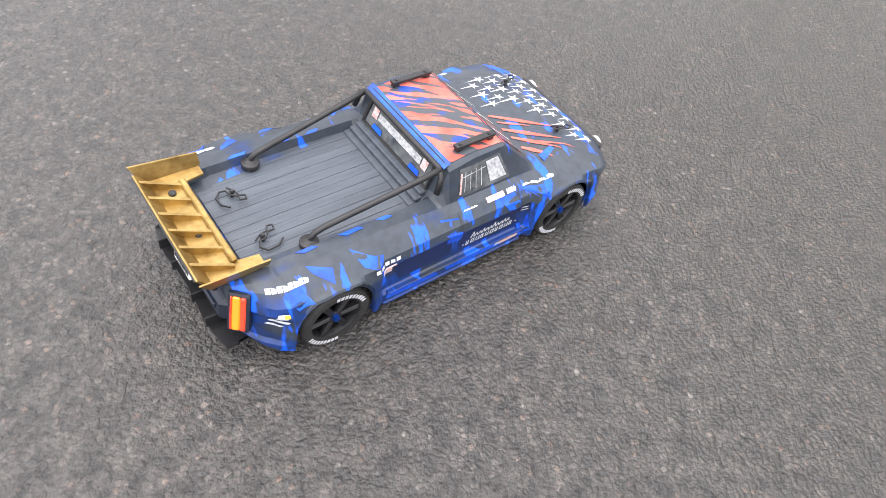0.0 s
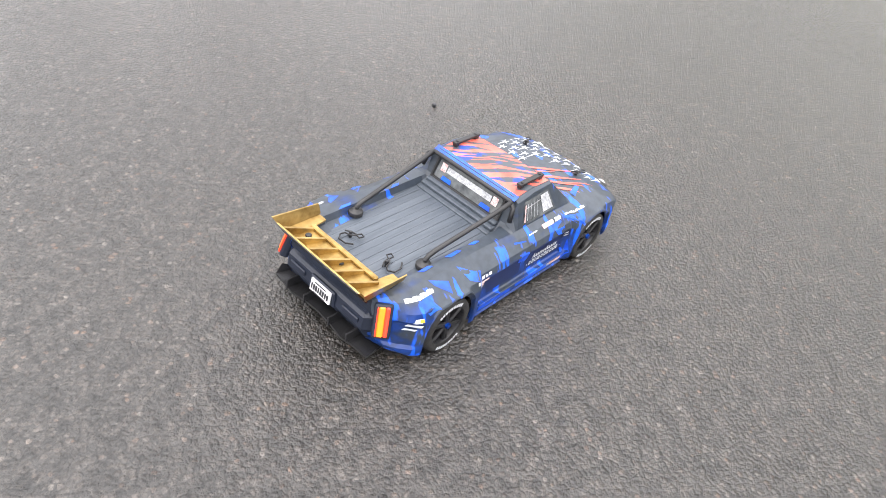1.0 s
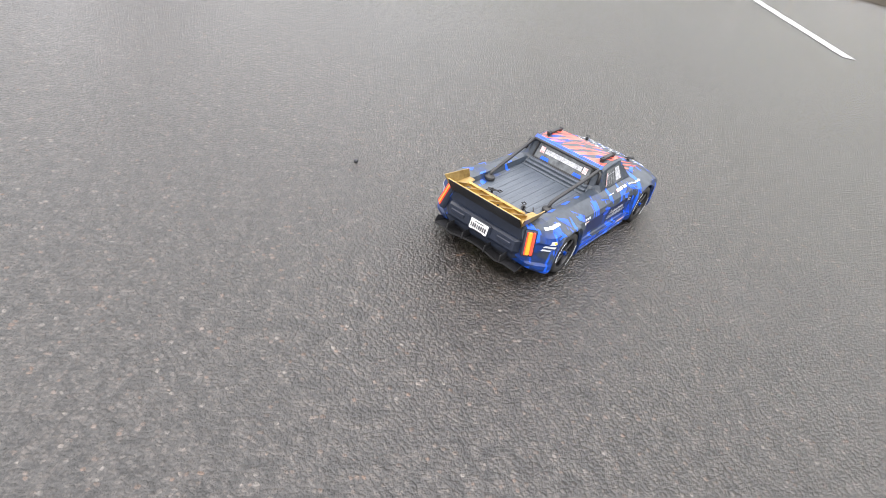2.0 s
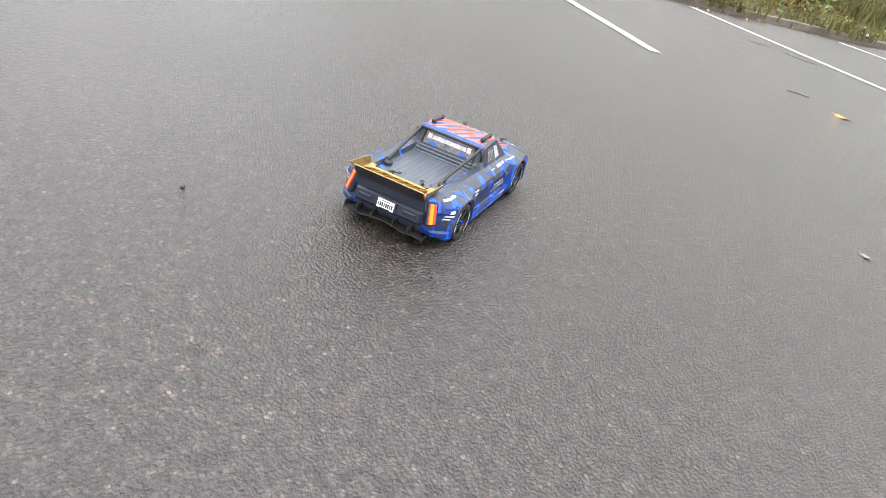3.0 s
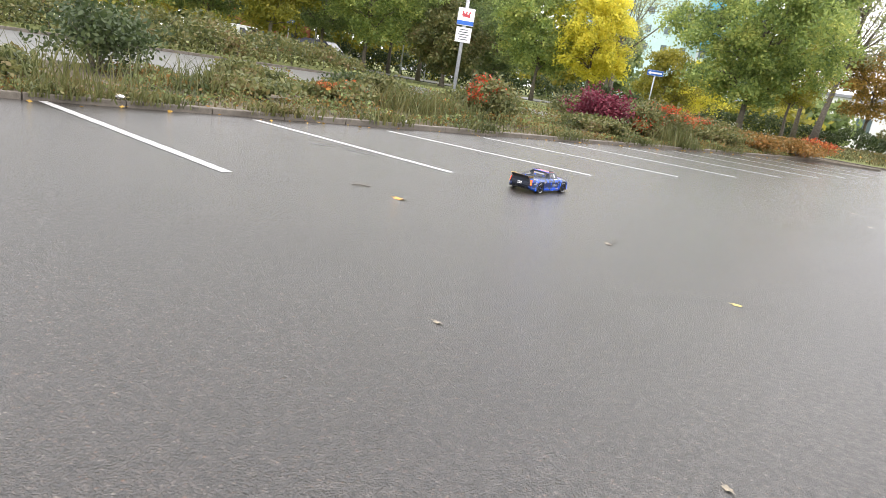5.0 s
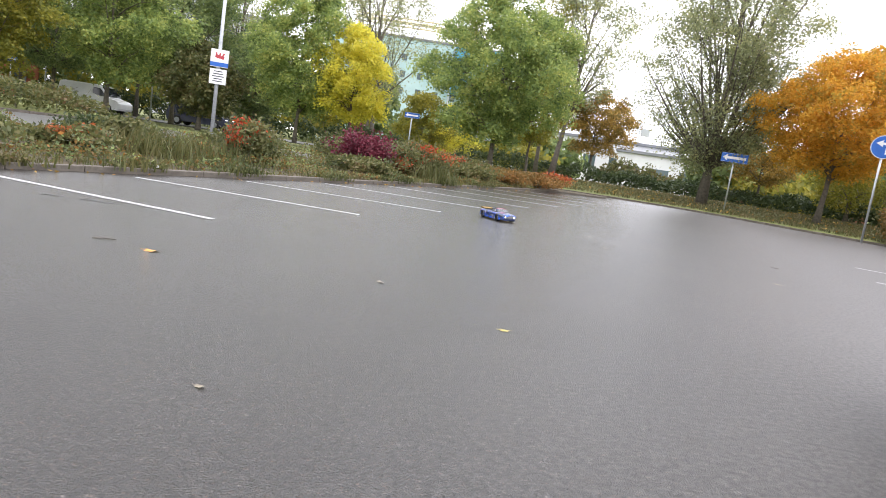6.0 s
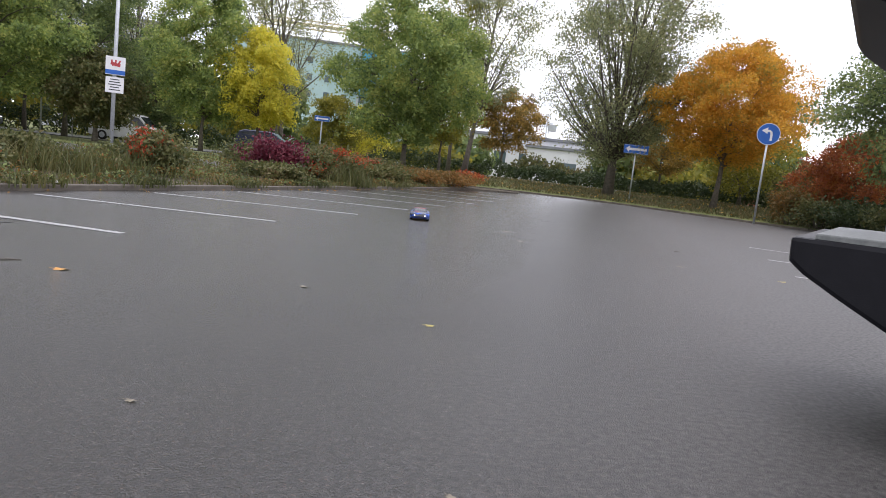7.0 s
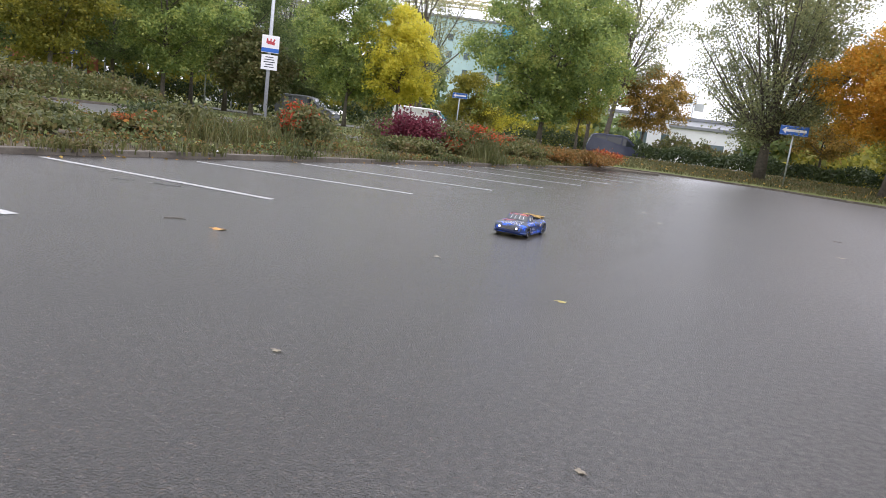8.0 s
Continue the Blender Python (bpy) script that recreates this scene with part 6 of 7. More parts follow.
# ---- signs and posts ----
def arrow_sign(x, y, z0, zc, w, yaw, label):
    top = root("one_way_sign", pose(x, y, z0, 0, 0, yaw), label, "road sign")
    h = w * 0.36
    zc -= z0
    bm = bmesh.new()
    tube(bm, [(0, 0.03, -0.05), (0, 0.03, zc + h * 0.4)], 0.038, 10)
    part("post", bm, M_STEEL, top, smooth=True)
    bm = bmesh.new()
    box(bm, (0, -0.02, zc), (w, 0.02, h), 0.004)
    panel = part("panel", bm, M_BLUE, top, "blue panel with a white arrow")
    bm = bmesh.new()
    t = w * 0.5
    pts = [(-t * 0.88, 0), (-t * 0.55, h * 0.36), (-t * 0.55, h * 0.14), (t * 0.85, h * 0.14), (t * 0.85, -h * 0.14), (-t * 0.55, -h * 0.14), (-t * 0.55, -h * 0.36)]
    bm.faces.new([bm.verts.new((px, -0.034, zc + pz)) for px, pz in pts])
    for e in ((w * 0.96, 0.006, h * 0.44), (w * 0.96, 0.006, -h * 0.44)):
        box(bm, (0, -0.032, zc + e[2]), (e[0], 0.003, e[1]))
    part("arrow", bm, M_WHITE, panel)
    return top


arrow_sign(*ray_place(14.35, 34), 0.25, 2.62, 1.15, -8, "blue one-way sign with white arrow on the verge")
arrow_sign(*ray_place(-11.4, 40), 0.0, 2.70, 0.85, 4, "blue one-way sign with white arrow behind the shrubs")
arrow_sign(*ray_place(-29.5, 55), 0.0, 3.05, 0.95, 25, "blue one-way sign with white arrow among trees")
arrow_sign(*ray_place(-40.6, 62), 0.0, 2.9, 0.95, 35, "distant blue one-way sign with white arrow")

sx, sy = ray_place(23.8, 27.9)
top = root("round_sign", pose(sx, sy, 0.1, 0, 0, -20), "round blue sign with white left-turn arrow on a steel post", "road sign")
bm = bmesh.new()
tube(bm, [(0, 0.03, -0.1), (0, 0.03, 3.5)], 0.038, 10)
part("post", bm, M_STEEL, top, smooth=True)
bm = bmesh.new()
lathe(bm, [(0.0001, -0.03), (0.39, -0.03), (0.40, -0.022), (0.40, -0.012), (0.0001, -0.012)], 40)
bmesh.ops.translate(bm, vec=(0, 0, 3.22), verts=bm.verts)
disc = part("disc", bm, M_BLUE, top, "blue disc with a thin white rim")
bm = bmesh.new()
lathe(bm, [(0.375, -0.034), (0.395, -0.034)], 40)
bmesh.ops.translate(bm, vec=(0, 0, 3.22), verts=bm.verts)
arc = [(0.10, -0.24), (0.10, 0.02), (0.06, 0.11), (-0.04, 0.12)]
for (ax, az_), (bx, bz) in zip(arc, arc[1:]):
    d = Vector((bx - ax, bz - az_)).normalized() * 0.04
    bm.faces.new([bm.verts.new((px, -0.036, 3.22 + pz)) for px, pz in ((ax - d.y, az_ + d.x), (bx - d.y, bz + d.x), (bx + d.y, bz - d.x), (ax + d.y, az_ - d.x))])
bm.faces.new([bm.verts.new((px, -0.037, 3.22 + pz)) for px, pz in ((-0.25, 0.12), (-0.04, 0.24), (-0.04, 0.0))])
part("arrow", bm, M_WHITE, disc)

sx, sy = ray_place(-26.9, 26)
top = root("lamp_post", pose(sx, sy, 0.05, 0, 0, 24), "tall galvanised post carrying white notice boards", "post")
bm = bmesh.new()
tube(bm, [(0, 0, -0.1), (0, 0, 3.0), (0, 0, 8.5)], [0.068, 0.064, 0.05], 12)
part("post", bm, M_STEEL, top, smooth=True)
for zc, h, w in ((2.90, 0.60, 0.60), (2.27, 0.52, 0.56)):
    bm = bmesh.new()
    box(bm, (0.02, -0.10, zc), (w, 0.02, h), 0.004)
    board = part("notice_board", bm, M_WHITE, top)
    if zc > 2.5:
        bm = bmesh.new()
        box(bm, (0.02, -0.112, zc - 0.21), (w, 0.004, 0.14))
        part("blue_band", bm, M_BLUE, board)
        bm = bmesh.new()
        box(bm, (0.02, -0.112, zc + 0.05), (0.30, 0.004, 0.10), 0, Matrix.Rotation(radians(12), 4, "Y"))
        for i in range(3):
            box(bm, (-0.08 + i * 0.1, -0.113, zc + 0.09), (0.05, 0.004, 0.2), 0, Matrix.Rotation(radians(-14 + 20 * i), 4, "Y"))
        part("red_emblem", bm, M_RED, board)
    else:
        bm = bmesh.new()
        for i in range(5):
            box(bm, (0.02, -0.112, zc + 0.18 - i * 0.085), (w * (0.5 + 0.1 * (i % 3)), 0.003, 0.03))
        part("print_bars", bm, M_INK, board)

sx, sy = ray_place(32.5, 23.5)
top = root("grey_post", pose(sx, sy, 0.0), "thick pale grey metal post by the hedge", "post")
bm = bmesh.new()
tube(bm, [(0, 0, -0.1), (0.0, 0, 1.2), (0.0, 0, 2.35)], [0.09, 0.085, 0.085], 14)
part("post", bm, M_STEEL, top, smooth=True)
for az, d, h in ((-31.5, 52, 4.6), (-16.5, 60, 6.0), (-38.5, 58, 5.0)):
    top = root("sign_post", pose(*ray_place(az, d), 0.0, 0, 0, -az), "thin post with a small round blue sign among trees", "road sign")
    bm = bmesh.new()
    tube(bm, [(0, 0, -0.1), (0, 0, h)], 0.05, 8)
    part("post", bm, M_STEEL, top, smooth=True)
    bm = bmesh.new()
    lathe(bm, [(0.0001, -0.07), (0.36, -0.07), (0.36, -0.05), (0.0001, -0.05)], 20)
    bmesh.ops.translate(bm, vec=(0, 0, h - 0.4), verts=bm.verts)
    part("disc", bm, M_BLUE, top)


# ---- buildings and cranes ----
M_TEAL = mottled("pale_teal_facade", (0.36, 0.52, 0.52), (0.46, 0.62, 0.61), 0.3, 0.7, 0.05, 6.0)
M_NET = mottled("blue_scaffold_net", (0.06, 0.26, 0.36), (0.12, 0.38, 0.48), 0.6, 0.8, 0.2, 8.0)
M_GREYF = mottled("grey_facade", (0.36, 0.38, 0.40), (0.48, 0.50, 0.52), 0.3, 0.8, 0.05, 6.0)
M_WHITEF = mottled("white_render", (0.66, 0.67, 0.68), (0.76, 0.77, 0.78), 0.4, 0.8, 0.05, 6.0)
M_ROOF = mottled("grey_roof", (0.16, 0.17, 0.18), (0.24, 0.25, 0.27), 0.8, 0.6, 0.1, 8.0)
M_BRICK = mottled("red_brick_wall", (0.30, 0.09, 0.055), (0.42, 0.15, 0.09), 1.5, 0.85, 0.1, 12.0)
M_GLASS = mat("window_glass", (0.10, 0.14, 0.15), 0.08, 0.0, 0.8)
M_CRANE = mottled("yellow_crane_steel", (0.42, 0.36, 0.16), (0.55, 0.48, 0.24), 2.0, 0.6, 0.0)


def block(name, label, az, d, yaw, w, dep, h, wall, cols, rows_, winw, winh, z=0.0, flat=True, sill=1.2):
    top = root(name, pose(*ray_place(az, d), z, 0, 0, yaw), label, "building")
    bm = bmesh.new()
    box(bm, (0, dep / 2, h / 2), (w, dep, h))
    body = part("wall", bm, wall, top)
    bm = bmesh.new()
    box(bm, (0, dep / 2, h + 0.2), (w + 0.5, dep + 0.5, 0.4), 0.05)
    part("roof", bm, M_ROOF, top)
    bm = bmesh.new()
    box(bm, (0, -0.04, 0), (winw, 0.1, winh), 0.02)
    me = bpy.data.meshes.new("window")
    bm.to_mesh(me)
    bm.free()
    me.materials.append(M_GLASS)
    for i in range(cols):
        for j in range(rows_):
            ob = new("window", me)
            ob.parent = body
            ob.matrix_basis = pose(-w / 2 + w * (i + 0.5) / cols, 0.02, sill + winh / 2 + (h - sill - 0.8) * j / rows_)
    return top


block("office_building", "tall pale teal building under construction", -12.0, 120, 10, 30, 14, 18.8, M_TEAL, 10, 6, 0.9, 1.1)
net = root("scaffold", pose(*ray_place(-6.6, 117), 0, 0, 0, 10), "corner of the building wrapped in blue netting", "scaffold")
bm = bmesh.new()
box(bm, (0, 2, 14.6), (9, 5, 7.6), 0.1)
part("netting", bm, M_NET, net)
for i in range(4):
    bm = bmesh.new()
    tube(bm, [(-4.4 + i * 2.9, -0.6, 0), (-4.4 + i * 2.9, -0.6, 18.9)], 0.12, 6)
    part("pole", bm, M_STEEL, net)
block("apartment_building", "grey apartment block far behind the trees", -27.0, 130, 22, 22, 12, 19.0, M_GREYF, 8, 6, 1.2, 1.4)
block("white_building", "low white flat-roofed building behind the hedge", 4.5, 92, -4, 20, 10, 5.4, M_WHITEF, 6, 1, 1.6, 1.6, sill=1.8)
block("white_hall", "long white hall with a flat roof", 10.2, 88, -10, 14, 10, 4.2, M_WHITEF, 4, 1, 2.2, 1.3, sill=1.4)
block("brick_building", "red brick building behind the hedges", 18.5, 85, -18, 16, 8, 2.6, M_BRICK, 5, 1, 1.4, 1.2)
block("brick_house", "orange brick house beyond the trees", -43.5, 75, 40, 12, 8, 7.0, M_BRICK, 4, 2, 1.1, 1.4)
block("garage_block", "low white wall and carport behind the trees", -3.0, 80, 0, 10, 4, 2.6, M_WHITEF, 4, 1, 1.6, 1.0)


def crane(az, d, h, jib, yaw, label, s=1.0, steel=M_CRANE):
    top = root("tower_crane", pose(*ray_place(az, d), 0, 0, 0, yaw), label, "crane")
    def lattice(bm, a, b, w):
        a, b = Vector(a), Vector(b)
        ax = (b - a).normalized()
        u = ax.orthogonal().normalized() * w
        v = ax.cross(u)
        k = max(4, int((b - a).length / (2.4 * w)))
        for c in (u + v, u - v, -u - v, -u + v):
            tube(bm, [a + c, b + c], 0.13 * s, 4)
        for i in range(k):
            p, q = a.lerp(b, i / k), a.lerp(b, (i + 1) / k)
            for c, e in ((u + v, u - v), (u - v, -u - v), (-u - v, -u + v), (-u + v, u + v)):
                tube(bm, [p + c, q + e], 0.07 * s, 4, False)
    bm = bmesh.new()
    lattice(bm, (0, 0, 0), (0, 0, h + 4), 0.8 * s)
    part("mast", bm, steel, top)
    bm = bmesh.new()
    lattice(bm, (-jib, 0, h), (jib * 0.35, 0, h), 0.6 * s)
    part("jib", bm, steel, top)
    bm = bmesh.new()
    box(bm, (jib * 0.32, 0, h - 1), (3, 1.6, 2.6), 0.1)
    part("counterweight", bm, M_GREYF, top)
    bm = bmesh.new()
    tube(bm, [(-jib * 0.7, 0, h + 0.6), (0, 0, h + 4), (jib * 0.3, 0, h + 0.6)], 0.06, 4)
    part("tie_rods", bm, M_STEEL, top)


crane(-7.2, 150, 26.5, 26, 8, "yellow tower crane above the teal building")
crane(7.0, 260, 19.5, 6.5, 0, "small distant tower crane above the roofs", 0.8, M_GREYF)


# ---- vehicles in the street ----
M_CARGLASS = mat("car_glass", (0.02, 0.025, 0.03), 0.06, 0.0, 0.8)
M_VANWHITE = mottled("white_car_paint", (0.70, 0.71, 0.72), (0.78, 0.79, 0.8), 2.0, 0.25, 0.0)
M_VANDARK = mottled("dark_blue_car_paint", (0.035, 0.042, 0.075), (0.055, 0.06, 0.095), 2.0, 0.22, 0.0)
M_CARGREY = mottled("grey_car_paint", (0.10, 0.11, 0.12), (0.15, 0.16, 0.17), 2.0, 0.25, 0.0)
M_LIGHT = glow("car_headlight", (1.0, 0.96, 0.9), 0.8)


def vehicle(label, category, paint, roofline, length, width, glass, name="van", screen=((1.25, 1.08), (0.45, 1.72)), lit=True):
    """A car with its nose to +x: side outline swept across, with rounded edges, glass, lamps and wheels."""
    top = root(name, Matrix(), label, category)
    bm = bmesh.new()
    n = len(roofline)
    ysec = [(-width / 2, 0.10), (-width / 2 + 0.10, 0.0), (width / 2 - 0.10, 0.0), (width / 2, 0.10)]
    rows = []
    for yy_, inset in ysec:
        rows.append([bm.verts.new((x - (0.10 if x > length * 0.4 else 0) * (inset > 0), yy_ * (1.0 if z < 1.0 else 0.90), z - inset * 0.6 * (z > 1.0))) for x, z in roofline])
    for a, b in zip(rows, rows[1:]):
        for i in range(n):
            bm.faces.new((a[i], a[(i + 1) % n], b[(i + 1) % n], b[i]))
    bm.faces.new(rows[0][::-1])
    bm.faces.new(rows[-1])
    bmesh.ops.recalc_face_normals(bm, faces=bm.faces)
    part("body", bm, paint, top)
    for sgn in (-1, 1):
        for pts in glass:
            bm = bmesh.new()
            f = [bm.verts.new((x, sgn * (width / 2 * (1.0 - 0.10 * max(0, min(1, (z - 0.75) / 0.35))) + 0.008), z)) for x, z in pts]
            bm.faces.new(f if sgn < 0 else f[::-1])
            part("side_window", bm, M_CARGLASS, top)
        bm = bmesh.new()
        box(bm, (length / 2 - 0.13, sgn * (width / 2 - 0.25), 0.72), (0.16, 0.34, 0.18), 0.04)
        part("headlight", bm, M_LIGHT if lit else M_CARGLASS, top)
        for wx in (-length * 0.31, length * 0.31):
            bm = bmesh.new()
            lathe(bm, [(0.0001, -0.11), (0.20, -0.11), (0.21, -0.09), (0.31, -0.11), (0.33, -0.08), (0.33, 0.08), (0.31, 0.11), (0.21, 0.09), (0.20, 0.11), (0.0001, 0.11)], 20)
            wheel = part("wheel", bm, M_TYRE, top, smooth=True)
            wheel.matrix_basis = pose(wx, sgn * (width / 2 - 0.09), 0.33)
            bm = bmesh.new()
            lathe(bm, [(0.0001, sgn * 0.115), (0.19, sgn * 0.115), (0.20, sgn * 0.105)], 16)
            part("hub_cap", bm, M_STEEL, wheel)
    # windscreen
    lo, hi = screen
    bm = bmesh.new()
    q = [(lo[0] - 0.05, lo[1] + 0.05, 0.90), (hi[0] + 0.06, hi[1] - 0.07, 0.84)]
    f = [bm.verts.new(p) for p in ((q[0][0] + 0.03, -width / 2 * q[0][2] * 0.93, q[0][1]), (q[0][0] + 0.03, width / 2 * q[0][2] * 0.93, q[0][1]), (q[1][0] + 0.03, width / 2 * q[1][2], q[1][1]), (q[1][0] + 0.03, -width / 2 * q[1][2], q[1][1]))]
    bm.faces.new(f)
    part("windscreen", bm, M_CARGLASS, top)
    return top


VAN = [(-2.42, 0.35), (-2.45, 0.75), (-2.38, 1.2), (-2.25, 1.90), (-1.9, 1.97), (0.55, 1.97), (0.85, 1.90), (1.55, 1.15), (2.2, 0.98), (2.42, 0.80), (2.45, 0.45), (2.35, 0.30), (-2.3, 0.28)]
MPV = [(-2.2, 0.35), (-2.25, 0.75), (-2.2, 1.05), (-1.95, 1.66), (-1.6, 1.78), (0.1, 1.80), (0.45, 1.72), (1.25, 1.08), (2.0, 0.92), (2.2, 0.75), (2.25, 0.45), (2.15, 0.28), (-2.1, 0.28)]
white_van = vehicle("white panel van driving along the street", "van", M_VANWHITE, VAN, 4.9, 1.9, [[(0.28, 1.18), (1.35, 1.18), (0.85, 1.72), (0.32, 1.76)]], screen=((1.55, 1.15), (0.85, 1.90)))
dark_van = vehicle("dark blue people carrier driving along the street with lights on", "car", M_VANDARK, MPV, 4.5, 1.8,
                   [[(0.15, 1.08), (1.0, 1.08), (0.42, 1.58), (0.18, 1.62)], [(-0.9, 1.08), (0.05, 1.08), (0.08, 1.62), (-0.9, 1.62)], [(-1.95, 1.08), (-1.0, 1.08), (-1.0, 1.62), (-1.75, 1.58)]], "people_carrier")
dark_suv = vehicle("dark grey estate car driving along the street", "car", M_CARGREY, MPV, 4.5, 1.8,
                   [[(0.15, 1.08), (1.0, 1.08), (0.42, 1.58), (0.18, 1.62)], [(-0.9, 1.08), (0.05, 1.08), (0.08, 1.62), (-0.9, 1.62)], [(-1.95, 1.08), (-1.0, 1.08), (-1.0, 1.62), (-1.75, 1.58)]], "estate_car")
M_SILVER = mottled("silver_car_paint", (0.26, 0.28, 0.29), (0.34, 0.36, 0.37), 2.0, 0.25, 0.0)
parked = vehicle("silver-grey car parked beyond the hedge", "car", M_SILVER, [(x, z * 0.86) for x, z in MPV], 4.5, 1.75,
                 [[(0.15, 0.98), (0.95, 0.98), (0.42, 1.36), (0.18, 1.38)], [(-0.9, 0.98), (0.05, 0.98), (0.08, 1.38), (-0.9, 1.38)]], "parked_car", ((1.25, 0.93), (0.45, 1.48)), False)
parked.matrix_basis = pose(*ray_place(-36.6, 68), 0.0, 0, 0, 10)


# ---- the car beside the camera, with its tailgate up ----
M_BUMPER = mottled("black_bumper_plastic", (0.004, 0.004, 0.006), (0.009, 0.009, 0.012), 9.0, 0.45, 0.05, 200.0, spec=0.25)
M_SILLTRIM = mottled("grey_sill_trim", (0.13, 0.14, 0.135), (0.20, 0.21, 0.20), 30.0, 0.5, 0.05)
# local +x runs from the rear end towards the nose, +y away from the camera
hatch = root("hatchback", pose(1.372, 2.79, 0, 0, 0, -32), "black hatchback parked with its tailgate open", "car")


def slab_profile(pts, y0, y1, material, name, parent, label="", bevel=0.012):
    bm = bmesh.new()
    a = [bm.verts.new((x, y0, z)) for x, z in pts]
    b = [bm.verts.new((x, y1, z)) for x, z in pts]
    k = len(pts)
    bm.faces.new(a[::-1])
    bm.faces.new(b)
    for i in range(k):
        bm.faces.new((a[i], a[(i + 1) % k], b[(i + 1) % k], b[i]))
    bmesh.ops.recalc_face_normals(bm, faces=bm.faces)
    bmesh.ops.bevel(bm, geom=list(bm.edges), offset=bevel, segments=2, affect="EDGES", profile=0.6)
    return part(name, bm, material, parent, label)


slab_profile([(0.0, 0.80), (0.005, 0.70), (0.06, 0.655), (0.20, 0.575), (0.36, 0.49), (0.46, 0.44), (0.62, 0.40), (0.9, 0.80)], 0.0, 1.6, M_BUMPER, "bumper", hatch, "black rear bumper with a worn edge", 0.018)
slab_profile([(0.08, 0.795), (0.085, 0.822), (0.9, 0.835), (0.9, 0.795)], 0.02, 1.58, M_SILLTRIM, "sill_trim", hatch, "grey boot sill trim", 0.006)
slab_profile([(0.86, 0.82), (0.88, 1.25), (0.92, 1.48), (2.5, 1.50), (3.05, 1.0), (3.5, 0.92), (3.55, 0.35), (0.95, 0.30), (0.9, 0.8)], 0.03, 1.57, M_BUMPER, "body", hatch, "black car body", 0.03)
slab_profile([(0.05, 1.95), (0.01, 1.86), (0.05, 1.80), (0.17, 1.71), (0.28, 1.645), (0.38, 1.62), (0.68, 1.65), (0.76, 1.78), (0.55, 2.15), (0.18, 2.18)], 0.05, 1.55, M_BUMPER, "tailgate", hatch, "black tailgate held up", 0.014)
slab_profile([(0.50, 0.83), (0.515, 1.04), (0.55, 1.09), (0.62, 1.11), (0.95, 1.12), (0.95, 0.83)], 0.03, 0.22, M_BUMPER, "rear_pillar", hatch, "black rear pillar with rounded edge", 0.02)
bm = bmesh.new()
tube(bm, [(0.40, 0.10, 0.84), (0.55, 0.10, 1.0)], 0.011, 8)
part("gas_strut", bm, M_BLACKP, hatch, smooth=True)
for wx in (0.95, 2.95):
    for wy in (0.10, 1.5):
        bm = bmesh.new()
        lathe(bm, [(0.0001, -0.10), (0.20, -0.10), (0.21, -0.08), (0.30, -0.105), (0.325, -0.07), (0.325, 0.07), (0.30, 0.105), (0.21, 0.08), (0.20, 0.10), (0.0001, 0.10)], 32)
        w = part("wheel", bm, M_TYRE, hatch, smooth=True)
        w.matrix_basis = pose(wx, wy, 0.325)


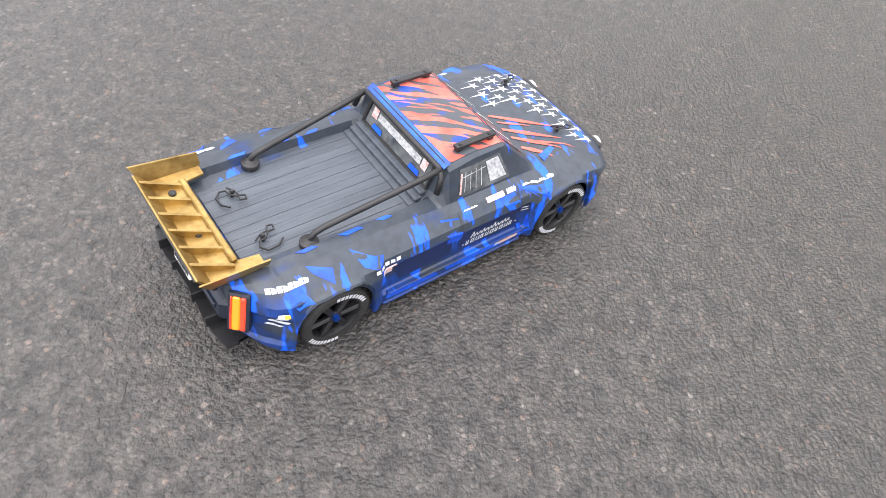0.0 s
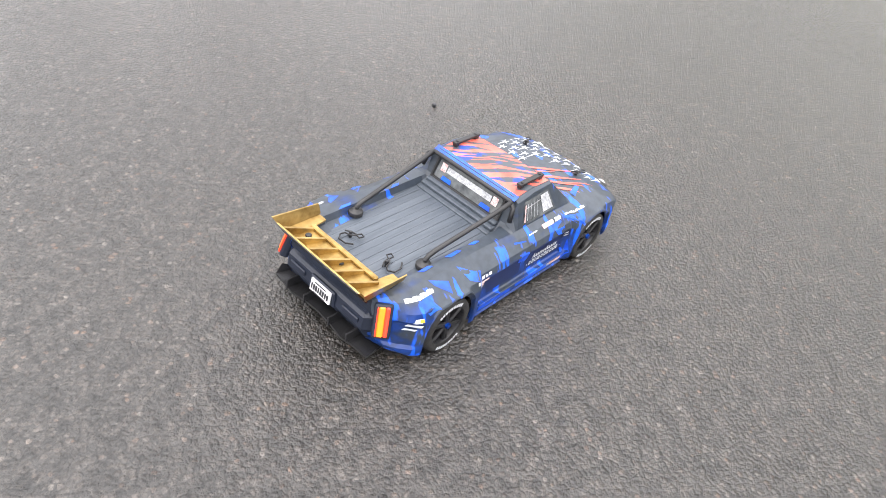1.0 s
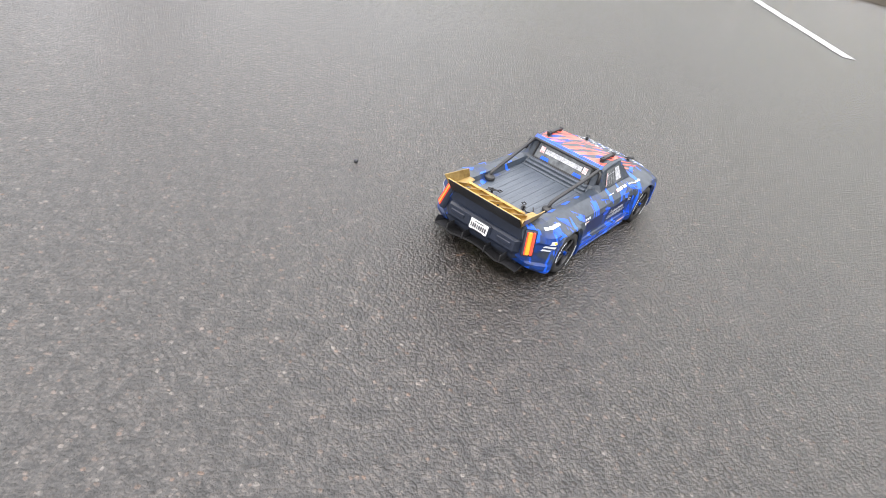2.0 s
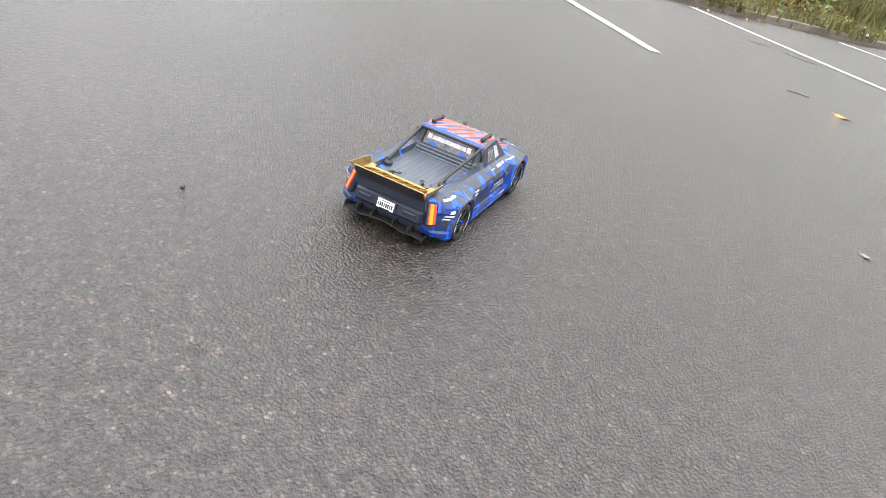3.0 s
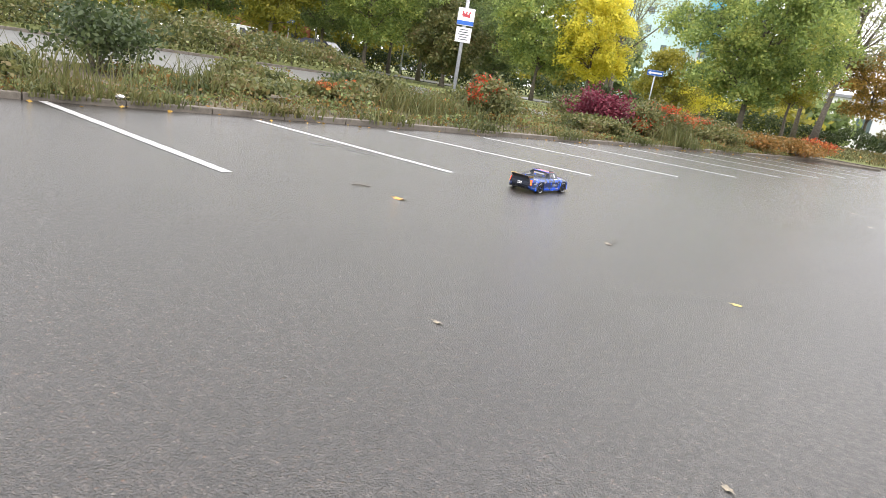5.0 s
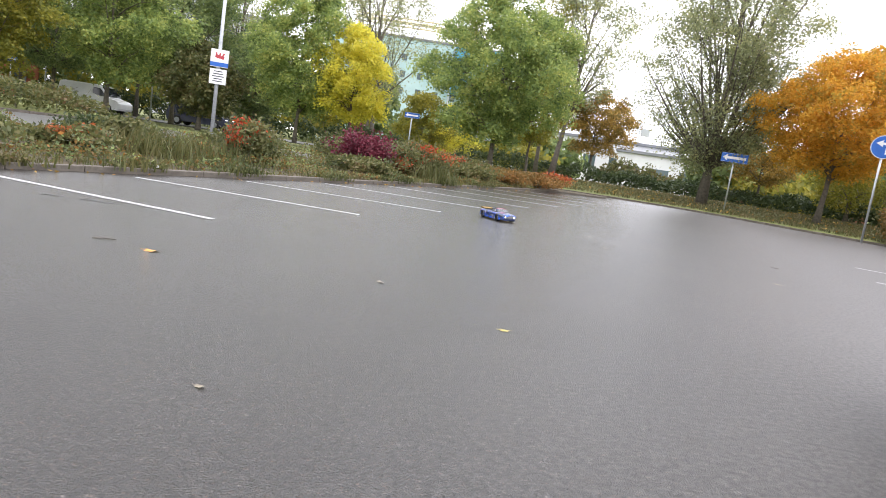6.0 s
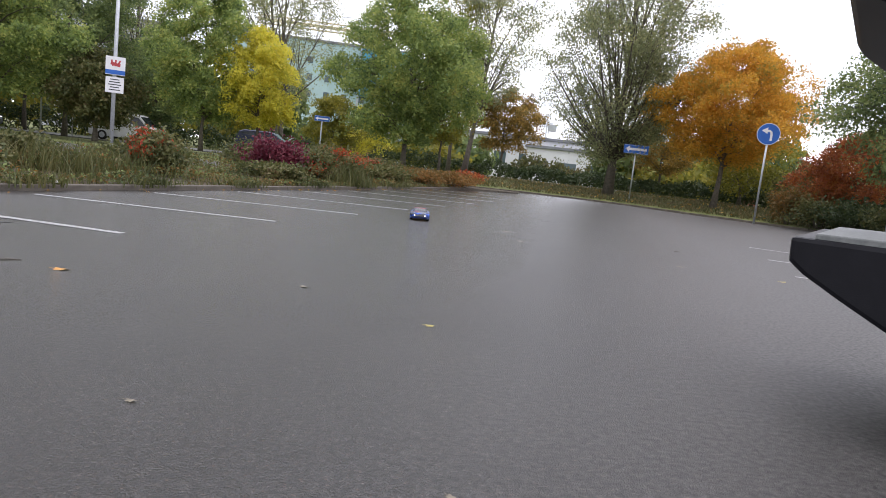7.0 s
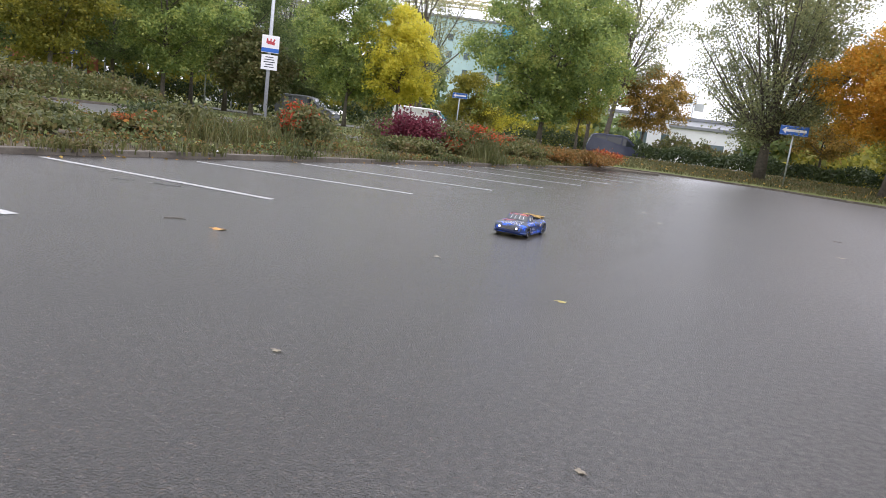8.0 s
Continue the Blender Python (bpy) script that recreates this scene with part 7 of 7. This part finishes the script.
# ---- what moves ----
TRUCK = [(0.0, -0.707, -0.129, 129.2), (0.5, -0.882, 0.086, 128.7), (1.0, -0.983, 0.211, 128.2), (1.2, -1.03, 0.272, 128.0), (2.3, -1.44, 0.825, 126.4), (2.5, -1.468, 0.864, 126.2), (3.0, -1.505, 0.925, 126.4),
         (3.5, -1.747, 1.245, 124.7), (3.75, -2.10, 1.85, 114.0), (4.0, -2.357, 2.675, 97.0), (4.25, -2.37, 3.38, 90.0), (4.5, -2.315, 4.10, 85.4), (4.7, -2.237, 4.873, 82.9), (5.3, -1.75, 8.0, 68.0), (5.8, -0.909, 10.64, 28.7),
         (6.0, -0.569, 10.98, -51.4), (6.25, -0.47, 11.33, -84.0), (6.5, -0.45, 11.52, -88.5), (7.0, -0.49, 11.18, -87.6), (7.5, -0.43, 9.68, -88.0), (8.0, -0.54, 6.42, -105.0)]


def truck_pose(t):
    ts = [r[0] for r in TRUCK]
    return [float(np.interp(t, ts, [r[i] for r in TRUCK])) for i in (1, 2, 3)]


def street_pose(az, off):
    """A place on the street line, seen from the origin at a bearing."""
    x0, y0, dx, dy = -80.0, 45.5 + off, 140.0, 10.3
    k = math.tan(radians(az))
    u = (k * y0 - x0) / (dx - k * dy)
    return pose(x0 + dx * u, y0 + dy * u, 0.0, 0, 0, math.degrees(math.atan2(dy, dx)))


def motions():
    walk(truck, [(t, pose(x, y, 0, 0, 0, yaw)) for t, x, y, yaw in TRUCK])
    # wheels roll by the way gone, no more than 75 degrees a frame
    hubs = [o for o in truck.children if o.name.startswith("wheel")]
    turn, rows, last = 0.0, [(0.0, 0.0)], truck_pose(0.0)
    for i in range(1, 241):
        now = truck_pose(i / 30)
        turn += min(75.0, math.degrees(math.hypot(now[0] - last[0], now[1] - last[1]) / 0.05))
        rows.append((i / 30, turn))
        last = now
    for hub in hubs:
        x, y, z = hub.matrix_basis.translation
        walk(hub, [(t, pose(x, y, z, 0, a, 0)) for t, a in rows])
    for ob, off, seen in ((dark_van, -1.6, ((0.0, -95), (4.0, -52), (6.0, -27.8), (6.5, -22.2), (7.0, -15.4), (7.5, -8.0), (8.0, 1.9))),
                          (white_van, -1.6, ((0.0, -98), (4.0, -57), (6.0, -35.2), (6.5, -30.2), (7.0, -25.6), (7.5, -20.1), (8.0, -13.9))),
                          (dark_suv, -1.6, ((0.0, -100), (4.0, -66), (6.0, -47), (6.5, -42), (7.0, -36), (7.5, -30), (8.0, -23.5)))):
        p = [(t, street_pose(max(az, -64), off)) for t, az in seen]
        # far down the street before they come into view
        first = p[2][1]
        step = (p[3][1].translation - first.translation) * 2
        p[0] = (0.0, Matrix.Translation(-step * 6.0) @ first)
        p[1] = (4.0, Matrix.Translation(-step * 2.0) @ first)
        walk(ob, p)


motions()
